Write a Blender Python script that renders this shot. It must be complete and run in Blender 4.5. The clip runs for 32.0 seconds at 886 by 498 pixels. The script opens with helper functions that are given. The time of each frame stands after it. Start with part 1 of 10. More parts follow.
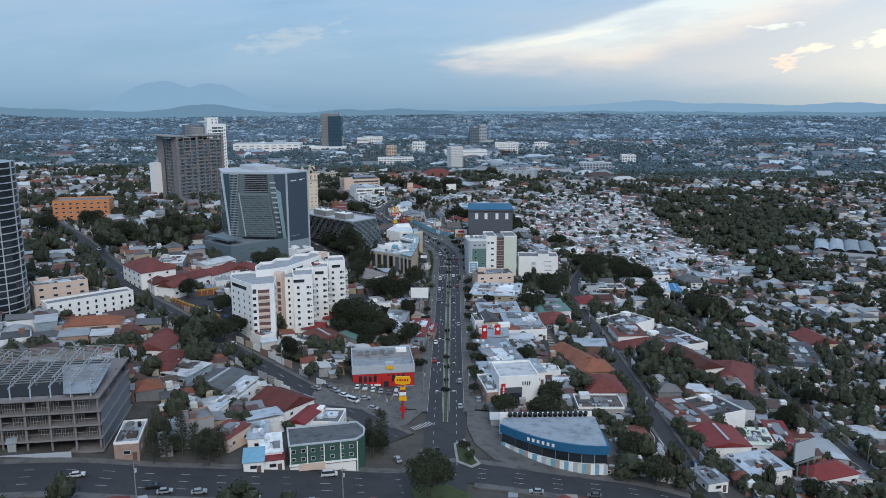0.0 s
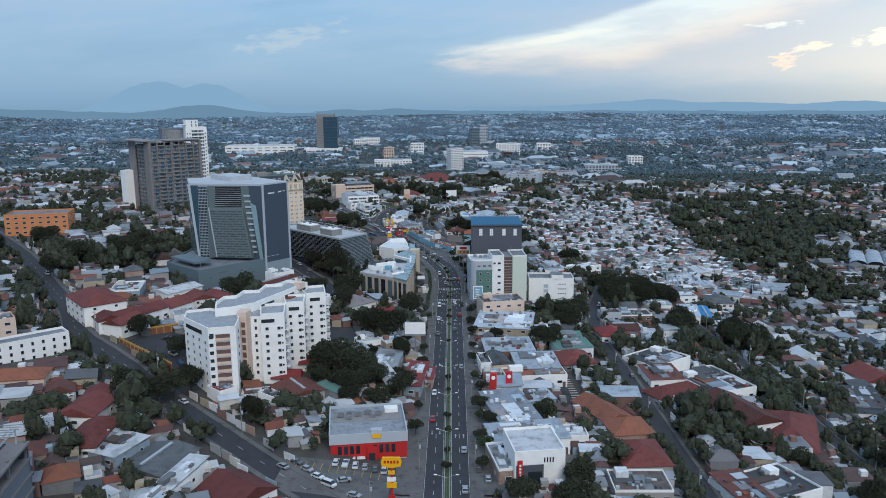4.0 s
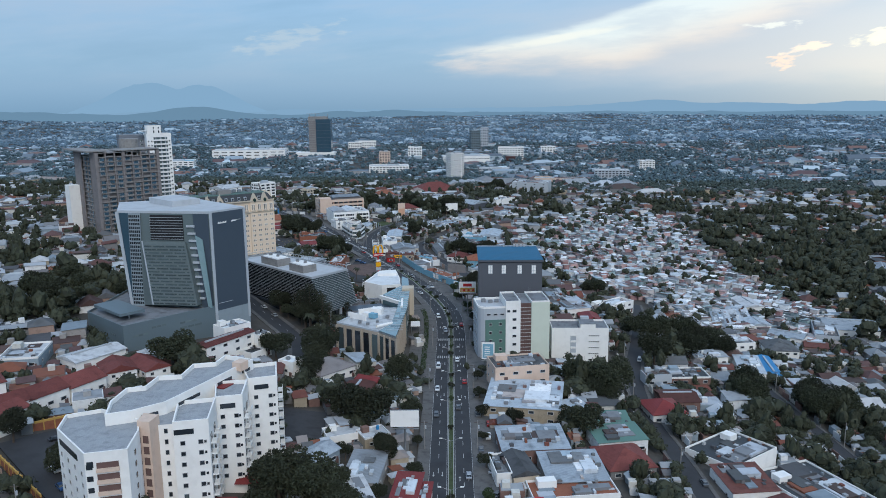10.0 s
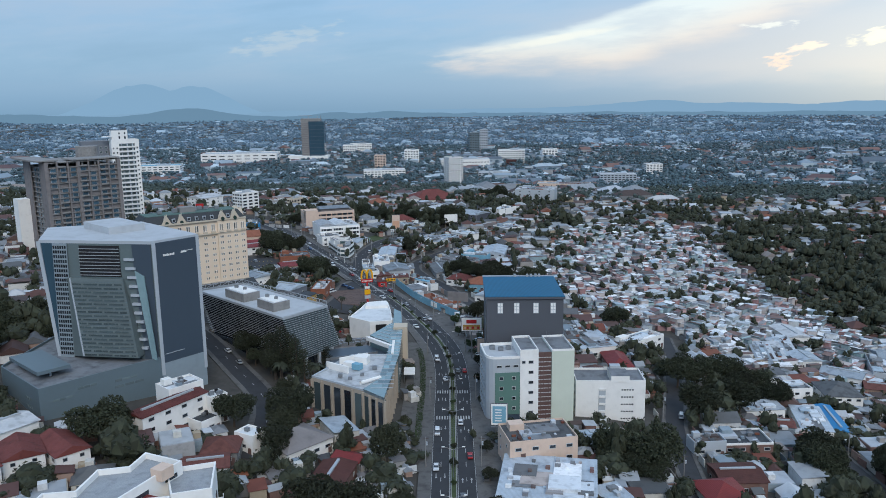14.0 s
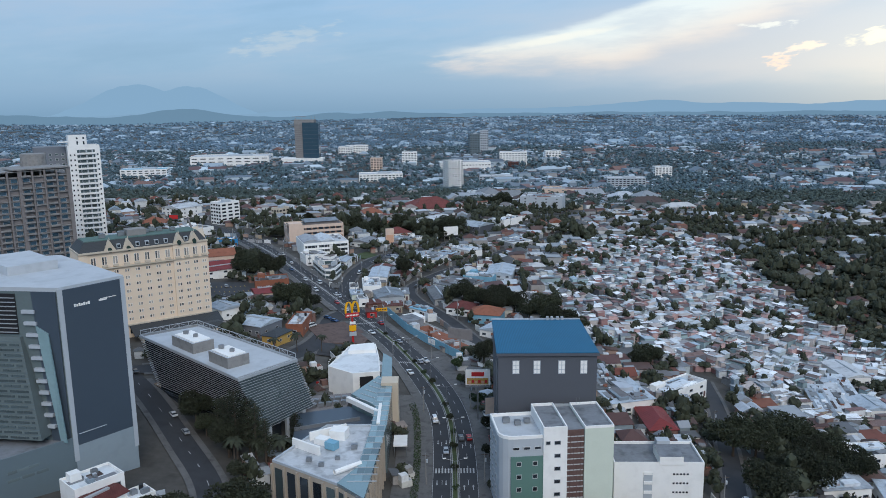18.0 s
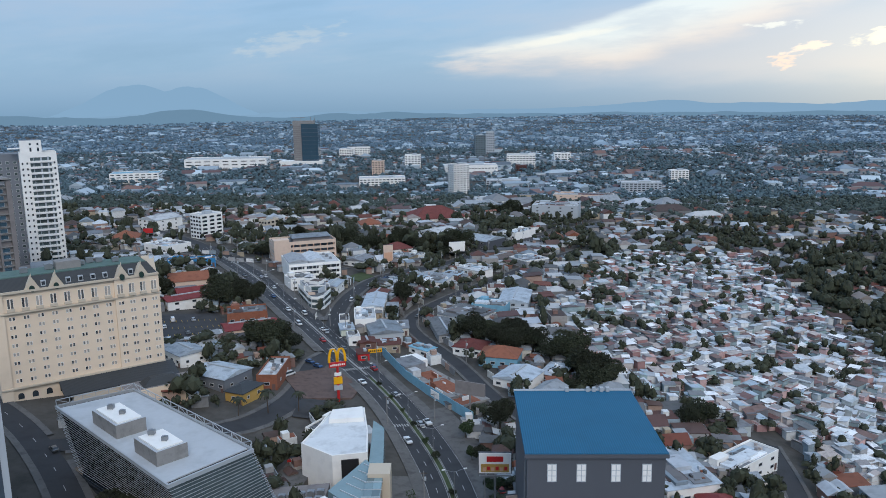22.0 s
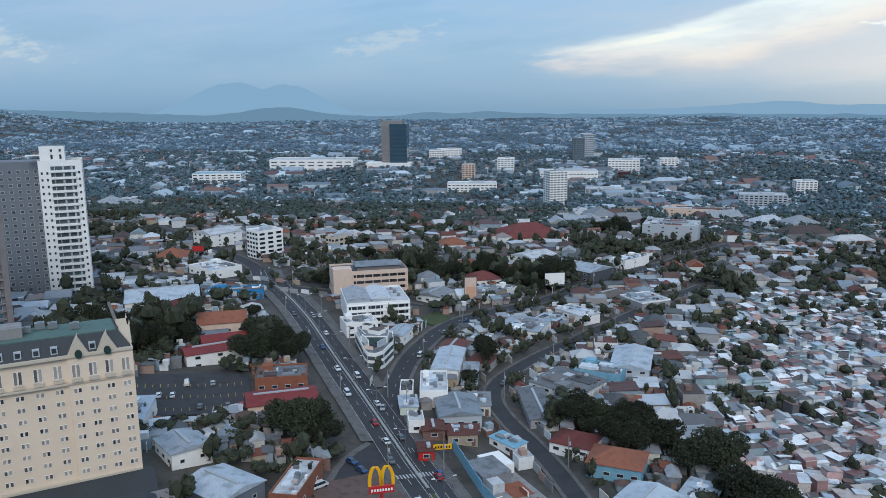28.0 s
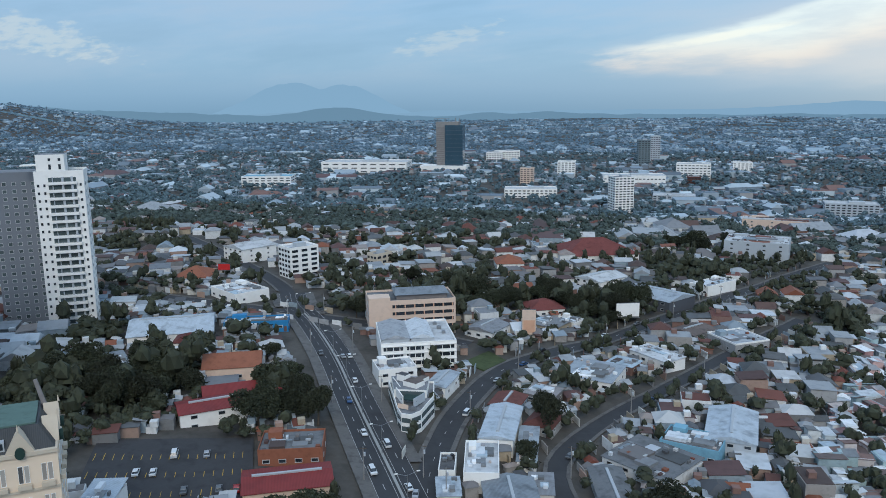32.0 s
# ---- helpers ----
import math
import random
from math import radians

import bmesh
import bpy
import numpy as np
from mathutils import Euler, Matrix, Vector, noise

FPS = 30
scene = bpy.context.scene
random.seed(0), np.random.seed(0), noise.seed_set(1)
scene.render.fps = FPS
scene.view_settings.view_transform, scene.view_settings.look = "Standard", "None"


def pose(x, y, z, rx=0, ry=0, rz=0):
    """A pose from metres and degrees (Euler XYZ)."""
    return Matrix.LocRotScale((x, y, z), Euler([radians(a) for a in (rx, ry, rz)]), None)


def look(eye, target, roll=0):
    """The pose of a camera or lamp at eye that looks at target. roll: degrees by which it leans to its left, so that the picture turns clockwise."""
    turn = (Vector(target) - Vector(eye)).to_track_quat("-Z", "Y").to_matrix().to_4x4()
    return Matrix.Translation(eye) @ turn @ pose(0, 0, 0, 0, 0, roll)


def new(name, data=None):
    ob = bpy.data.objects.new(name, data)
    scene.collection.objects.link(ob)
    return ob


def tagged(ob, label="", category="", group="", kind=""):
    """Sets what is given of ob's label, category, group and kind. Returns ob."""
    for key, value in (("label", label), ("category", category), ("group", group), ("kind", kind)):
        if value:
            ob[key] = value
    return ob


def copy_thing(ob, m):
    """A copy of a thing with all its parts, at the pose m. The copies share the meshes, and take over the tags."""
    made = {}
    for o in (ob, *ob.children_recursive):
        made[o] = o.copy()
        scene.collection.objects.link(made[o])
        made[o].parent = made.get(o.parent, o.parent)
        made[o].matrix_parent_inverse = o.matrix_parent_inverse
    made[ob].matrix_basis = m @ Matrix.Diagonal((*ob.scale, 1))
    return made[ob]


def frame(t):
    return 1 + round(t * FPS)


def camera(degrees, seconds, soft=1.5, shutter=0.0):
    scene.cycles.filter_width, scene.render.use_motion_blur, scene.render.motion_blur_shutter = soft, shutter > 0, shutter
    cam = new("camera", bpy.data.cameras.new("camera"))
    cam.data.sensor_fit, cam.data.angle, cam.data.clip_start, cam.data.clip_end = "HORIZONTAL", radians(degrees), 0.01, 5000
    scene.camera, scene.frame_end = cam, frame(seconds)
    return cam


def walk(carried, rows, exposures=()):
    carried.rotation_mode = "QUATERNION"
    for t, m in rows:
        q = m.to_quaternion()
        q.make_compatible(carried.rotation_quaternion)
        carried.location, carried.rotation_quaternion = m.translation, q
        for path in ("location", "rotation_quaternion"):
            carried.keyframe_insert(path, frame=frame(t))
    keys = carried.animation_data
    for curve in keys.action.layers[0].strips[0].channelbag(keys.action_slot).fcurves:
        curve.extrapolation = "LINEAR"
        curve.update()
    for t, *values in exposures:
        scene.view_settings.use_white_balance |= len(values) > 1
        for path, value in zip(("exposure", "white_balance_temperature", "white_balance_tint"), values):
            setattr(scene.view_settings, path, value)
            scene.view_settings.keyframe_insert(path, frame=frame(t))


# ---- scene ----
cam = camera(58.3, 32.0, soft=0.9)
PATH = [
    (0, (4.487, 0.395, 120.118), (4.461, 2.356, 119.729), -0.2),
    (3, (3.952, 50.737, 119.824), (3.926, 52.699, 119.434), -0.4),
    (6, (3.174, 100.891, 119.561), (3.15, 102.852, 119.171), -0.4),
    (9, (2.53, 151.684, 119.473), (2.507, 153.646, 119.084), -0.5),
    (11, (2.228, 186.179, 119.373), (2.205, 188.141, 118.986), -0.6),
    (13, (1.426, 220.772, 119.243), (1.407, 222.734, 118.857), -0.7),
    (16.5, (0.826, 281.16, 118.912), (0.809, 283.122, 118.526), -0.7),
    (19, (0.4, 324.938, 118.521), (0.384, 326.901, 118.135), -0.8),
    (21, (-0.145, 359.817, 118.187), (-0.161, 361.78, 117.801), -0.8),
    (23, (-0.708, 393.89, 118.012), (-0.764, 395.852, 117.628), -0.8),
    (25.5, (-1.608, 435.171, 118.11), (-1.772, 437.127, 117.727), -0.5),
    (28, (-3.835, 475.799, 118.319), (-4.091, 477.745, 117.934), -0.5),
    (30, (-6.93, 507.869, 118.479), (-7.261, 509.803, 118.094), -0.6),
    (32, (-10.965, 539.703, 118.42), (-11.362, 541.626, 118.036), -0.6),
]
walk(cam, [(t, look(a, b, r)) for t, a, b, r in PATH], [(0, 0.0, 6300, 10), (6, 0.0, 6150, 9), (13, 0.0, 6200, 9), (22, 0.0, 6300, 11), (28, 0.0, 6200, 9), (32, 0.0, 6200, 7)])


# ---- world, sun, exposure ----
scene.view_settings.exposure = 0.0


def sky():
    world = bpy.data.worlds.new("sky")
    scene.world = world
    world.use_nodes = True
    nt = world.node_tree
    nt.nodes.clear()
    N, L = nt.nodes.new, nt.links.new

    def math_(op, a, b=None, clamp=False):
        n = N("ShaderNodeMath")
        n.operation, n.use_clamp = op, clamp
        for i, v in enumerate((a, b)):
            if v is None:
                continue
            if isinstance(v, (int, float)):
                n.inputs[i].default_value = v
            else:
                L(v, n.inputs[i])
        return n.outputs[0]

    def smooth(v, a, b):
        n = N("ShaderNodeMapRange")
        n.interpolation_type = "SMOOTHSTEP"
        L(v, n.inputs[0])
        n.inputs[1].default_value, n.inputs[2].default_value = a, b
        return n.outputs[0]

    def mix(fac, a, b):
        n = N("ShaderNodeMix")
        n.data_type = "RGBA"
        L(fac, n.inputs[0])
        for i, v in ((6, a), (7, b)):
            if isinstance(v, tuple):
                n.inputs[i].default_value = (*v, 1)
            else:
                L(v, n.inputs[i])
        return n.outputs[2]

    out, bg = N("ShaderNodeOutputWorld"), N("ShaderNodeBackground")
    tc, sep = N("ShaderNodeTexCoord"), N("ShaderNodeSeparateXYZ")
    L(tc.outputs["Generated"], sep.inputs[0])
    x, y, z = sep.outputs
    # azimuth and elevation, as slopes, ahead of the avenue
    yy = math_("MAXIMUM", y, 0.05)
    az = math_("DIVIDE", x, yy)
    flat = math_("SQRT", math_("ADD", math_("MULTIPLY", x, x), math_("MULTIPLY", y, y)))
    el = math_("DIVIDE", z, math_("MAXIMUM", flat, 0.02))
    ramp = N("ShaderNodeValToRGB")
    L(math_("MULTIPLY", math_("ADD", el, 0.05), 1.6), ramp.inputs[0])
    stops = ((0.0, (0.17, 0.30, 0.44)), (0.048, (0.205, 0.35, 0.50)), (0.085, (0.26, 0.415, 0.575)), (0.14, (0.31, 0.475, 0.64)), (0.27, (0.325, 0.51, 0.71)), (0.40, (0.33, 0.54, 0.78)), (1.0, (0.43, 0.63, 0.93)))
    cr = ramp.color_ramp
    for i, (p, c) in enumerate(stops):
        e = cr.elements[i] if i < 2 else cr.elements.new(p)
        e.position, e.color = p, (*c, 1)
    col = ramp.outputs[0]
    # clear-air share of a low sun
    nish = N("ShaderNodeTexSky")
    nish.sky_type, nish.sun_disc = "NISHITA", False
    nish.sun_elevation, nish.sun_rotation = radians(9), radians(35)
    ns = N("ShaderNodeMix")
    ns.data_type, ns.blend_type = "RGBA", "MULTIPLY"
    ns.inputs[0].default_value = 1.0
    L(nish.outputs[0], ns.inputs[6])
    ns.inputs[7].default_value = (0.006, 0.008, 0.012, 1)
    # cloud decks, seen flat from below
    def cloud(su, sv, lean, scale, detail):
        comb = N("ShaderNodeCombineXYZ")
        L(math_("MULTIPLY", az, su), comb.inputs[0])
        L(math_("MULTIPLY", math_("ADD", el, math_("MULTIPLY", az, lean)), sv), comb.inputs[1])
        n = N("ShaderNodeTexNoise")
        n.inputs["Scale"].default_value, n.inputs["Detail"].default_value, n.inputs["Roughness"].default_value = scale, detail, 0.55
        L(comb.outputs[0], n.inputs["Vector"])
        return n.outputs["Fac"]

    n1 = cloud(2.2, 13.0, -0.09, 1.3, 5)
    n2 = cloud(5.0, 26.0, -0.05, 2.0, 6)
    n3 = cloud(16.0, 60.0, -0.08, 2.2, 6)
    clear_ = smooth(el, 0.0, 0.045)
    deck = smooth(math_("ADD", math_("MULTIPLY", n1, 0.7), math_("MULTIPLY", n2, 0.3)), 0.44, 0.62)
    col = mix(math_("MULTIPLY", math_("MULTIPLY", deck, 0.36), clear_), col, (0.45, 0.53, 0.64))
    grey = smooth(n1, 0.52, 0.30)
    col = mix(math_("MULTIPLY", math_("MULTIPLY", grey, 0.5), clear_), col, (0.24, 0.40, 0.56))
    left = math_("MULTIPLY", smooth(az, -0.18, -0.5), smooth(el, 0.035, 0.075))
    col = mix(math_("MULTIPLY", left, 0.12), col, (0.46, 0.53, 0.64))

    def blob(a0, e0, ra, re, lean, rough):
        u = math_("DIVIDE", math_("SUBTRACT", az, a0), ra)
        v = math_("DIVIDE", math_("SUBTRACT", math_("SUBTRACT", el, e0), math_("MULTIPLY", math_("SUBTRACT", az, a0), lean)), re)
        d = math_("ADD", math_("ADD", math_("MULTIPLY", u, u), math_("MULTIPLY", v, v)), math_("MULTIPLY", math_("SUBTRACT", n3, 0.44), rough))
        return smooth(d, 1.0, 0.1)

    col = mix(math_("MULTIPLY", blob(-0.20, 0.064, 0.085, 0.017, 0.2, 4.0), 0.5), col, (0.55, 0.62, 0.66))
    col = mix(math_("MULTIPLY", blob(-0.80, 0.068, 0.19, 0.026, -0.12, 3.5), 0.6), col, (0.60, 0.66, 0.68))
    # bright evening wedge on the right, a lilac bank below and beside it
    e2 = math_("ADD", el, math_("MULTIPLY", math_("SUBTRACT", n2, 0.5), 0.022))
    lilac = math_("MULTIPLY", smooth(az, -0.02, 0.32), math_("MULTIPLY", smooth(e2, -0.004, 0.03), smooth(e2, 0.13, 0.075)))
    col = mix(math_("MULTIPLY", lilac, 0.8), col, (0.53, 0.56, 0.63))
    upper = math_("ADD", math_("ADD", math_("MULTIPLY", az, 0.10), 0.0545), math_("MULTIPLY", math_("MULTIPLY", az, az), 0.45))
    high = smooth(math_("SUBTRACT", upper, e2), -0.003, 0.009)
    lower = math_("ADD", 0.022, math_("MULTIPLY", math_("MAXIMUM", math_("SUBTRACT", az, 0.2), 0.0), 0.26))
    low = smooth(math_("SUBTRACT", e2, lower), -0.010, 0.022)
    tip = smooth(math_("ADD", az, math_("MULTIPLY", math_("SUBTRACT", n2, 0.5), 0.2)), -0.04, 0.05)
    wave = smooth(n2, 0.30, 0.60)
    band = math_("MULTIPLY", math_("MULTIPLY", low, high), math_("MULTIPLY", tip, math_("ADD", math_("MULTIPLY", wave, 0.4), 0.55)))
    warm = mix(smooth(math_("SUBTRACT", el, lower), 0.0, 0.05), (0.80, 0.70, 0.64), (0.80, 0.86, 0.84))
    col = mix(math_("MULTIPLY", band, 0.95, True), col, warm)
    col = mix(math_("MULTIPLY", blob(0.13, 0.062, 0.11, 0.006, 0.16, 1.2), 0.6), col, (0.95, 0.92, 0.80))
    for spot, share, tint in ((blob(0.54, 0.056, 0.075, 0.013, 0.12, 4.0), 0.95, (0.98, 0.92, 0.74)), (blob(0.40, 0.071, 0.04, 0.007, 0.0, 5.0), 0.7, (0.90, 0.91, 0.84)), (blob(0.402, 0.030, 0.028, 0.010, 0.1, 7.0), 0.85, (0.90, 0.70, 0.60)), (blob(0.43, 0.045, 0.045, 0.007, 0.13, 6.0), 0.9, (0.92, 0.78, 0.68))):
        col = mix(math_("MULTIPLY", spot, share), col, tint)
    # the overcast grows brighter overhead
    up = smooth(el, 0.18, 1.6)
    gain = math_("ADD", 1.0, math_("MULTIPLY", up, 0.05))
    vm = N("ShaderNodeMix")
    vm.data_type, vm.blend_type = "RGBA", "ADD"
    vm.inputs[0].default_value = 1.0
    L(col, vm.inputs[6])
    L(ns.outputs[2], vm.inputs[7])
    L(vm.outputs[2], bg.inputs[0])
    L(math_("MULTIPLY", gain, 1.0), bg.inputs[1])
    L(bg.outputs[0], out.inputs[0])


sky()
sun = new("sun", bpy.data.lights.new("sun", "SUN"))
sun.data.energy, sun.data.angle, sun.data.color = 1.5, radians(30), (1.0, 0.93, 0.84)
sun.matrix_world = look((0, 0, 0), (-0.2, 0.8, -0.62))


# ---- materials ----
def mat(name, col, rough=0.8, metal=0.0, var=0.12, scale=0.25, stain=0.0, obj=0.0, island=0.0, bump=0.0, bscale=6.0, wave=0.0, spec=0.3, palette=(), psource="Random"):
    """A surface with broad and fine variation; palette: colours picked by object or by island."""
    m = bpy.data.materials.new(name)
    m.use_nodes = True
    nt = m.node_tree
    N, L = nt.nodes.new, nt.links.new
    b = nt.nodes["Principled BSDF"]
    b.inputs["Roughness"].default_value, b.inputs["Metallic"].default_value = rough, metal
    b.inputs["Specular IOR Level"].default_value = spec
    geo = N("ShaderNodeNewGeometry")
    info = N("ShaderNodeObjectInfo")
    hs = N("ShaderNodeHueSaturation")
    if palette:
        r = N("ShaderNodeValToRGB")
        r.color_ramp.interpolation = "CONSTANT"
        for i, c in enumerate(palette):
            e = r.color_ramp.elements[i] if i < 2 else r.color_ramp.elements.new(i / len(palette))
            e.position, e.color = i / len(palette), (*c, 1)
        L(info.outputs["Random"] if psource == "Random" else geo.outputs["Random Per Island"], r.inputs[0])
        L(r.outputs[0], hs.inputs["Color"])
    else:
        hs.inputs["Color"].default_value = (*col, 1)

    def noise_(s, detail):
        n = N("ShaderNodeTexNoise")
        n.inputs["Scale"].default_value, n.inputs["Detail"].default_value = s, detail
        L(geo.outputs["Position"], n.inputs["Vector"])
        return n.outputs["Fac"]

    def ma(op, a, bb, c=None):
        n = N("ShaderNodeMath")
        n.operation = op
        for i, v in enumerate((a, bb, c)):
            if v is None:
                continue
            if isinstance(v, (int, float)):
                n.inputs[i].default_value = v
            else:
                L(v, n.inputs[i])
        return n.outputs[0]

    v = ma("MULTIPLY_ADD", noise_(scale, 3), 2 * var, 1 - var)
    v = ma("MULTIPLY_ADD", noise_(scale * 9, 4), 1.2 * var, ma("SUBTRACT", v, 0.6 * var))
    if stain:
        mr = N("ShaderNodeMapRange")
        L(noise_(scale * 2.3, 5), mr.inputs[0])
        mr.inputs[1].default_value, mr.inputs[2].default_value = 0.5, 0.72
        v = ma("MULTIPLY", v, ma("MULTIPLY_ADD", mr.outputs[0], -stain, 1.0))
    if obj:
        v = ma("MULTIPLY", v, ma("MULTIPLY_ADD", info.outputs["Random"], 2 * obj, 1 - obj))
    if island:
        v = ma("MULTIPLY", v, ma("MULTIPLY_ADD", geo.outputs["Random Per Island"], 2 * island, 1 - island))
    if wave:
        tc, w = N("ShaderNodeTexCoord"), N("ShaderNodeTexWave")
        L(tc.outputs["Object"], w.inputs["Vector"])
        w.inputs["Scale"].default_value = wave
        w.inputs["Distortion"].default_value = 0.3
        v = ma("MULTIPLY", v, ma("MULTIPLY_ADD", w.outputs["Fac"], 0.22, 0.86))
        bp = N("ShaderNodeBump")
        bp.inputs["Strength"].default_value, bp.inputs["Distance"].default_value = 0.5, 0.05
        L(w.outputs["Fac"], bp.inputs["Height"])
        L(bp.outputs[0], b.inputs["Normal"])
    elif bump:
        bp = N("ShaderNodeBump")
        bp.inputs["Strength"].default_value, bp.inputs["Distance"].default_value = bump, 0.05
        L(noise_(bscale, 4), bp.inputs["Height"])
        L(bp.outputs[0], b.inputs["Normal"])
    L(v, hs.inputs["Value"])
    L(hs.outputs[0], b.inputs["Base Color"])
    return m


def lamp_mat(name, col, power):
    m = mat(name, col)
    b = m.node_tree.nodes["Principled BSDF"]
    b.inputs["Emission Color"].default_value, b.inputs["Emission Strength"].default_value = (*col, 1), power
    return m


TIN = ((0.539, 0.574, 0.609), (0.225, 0.232, 0.246), (0.738, 0.766, 0.793), (0.155, 0.16, 0.164), (0.142, 0.103, 0.093), (0.487, 0.418, 0.383), (0.809, 0.82, 0.82), (0.195, 0.11, 0.103), (0.197, 0.204, 0.211), (0.378, 0.456, 0.519), (0.508, 0.536, 0.564), (0.186, 0.116, 0.099), (0.82, 0.82, 0.82), (0.346, 0.36, 0.38), (0.559, 0.587, 0.615), (0.273, 0.259, 0.259))
ROOFS = ((0.19, 0.065, 0.045), (0.2, 0.21, 0.225), (0.14, 0.055, 0.042), (0.32, 0.34, 0.36), (0.09, 0.09, 0.095), (0.23, 0.085, 0.05), (0.46, 0.49, 0.53), (0.12, 0.12, 0.12), (0.11, 0.055, 0.047), (0.26, 0.28, 0.3), (0.54, 0.57, 0.6), (0.085, 0.05, 0.045))
WALLS = ((0.66, 0.67, 0.67), (0.34, 0.32, 0.30), (0.74, 0.74, 0.73), (0.20, 0.20, 0.20), (0.36, 0.25, 0.20), (0.58, 0.56, 0.51), (0.27, 0.33, 0.37), (0.33, 0.33, 0.33), (0.20, 0.12, 0.10), (0.36, 0.30, 0.22))
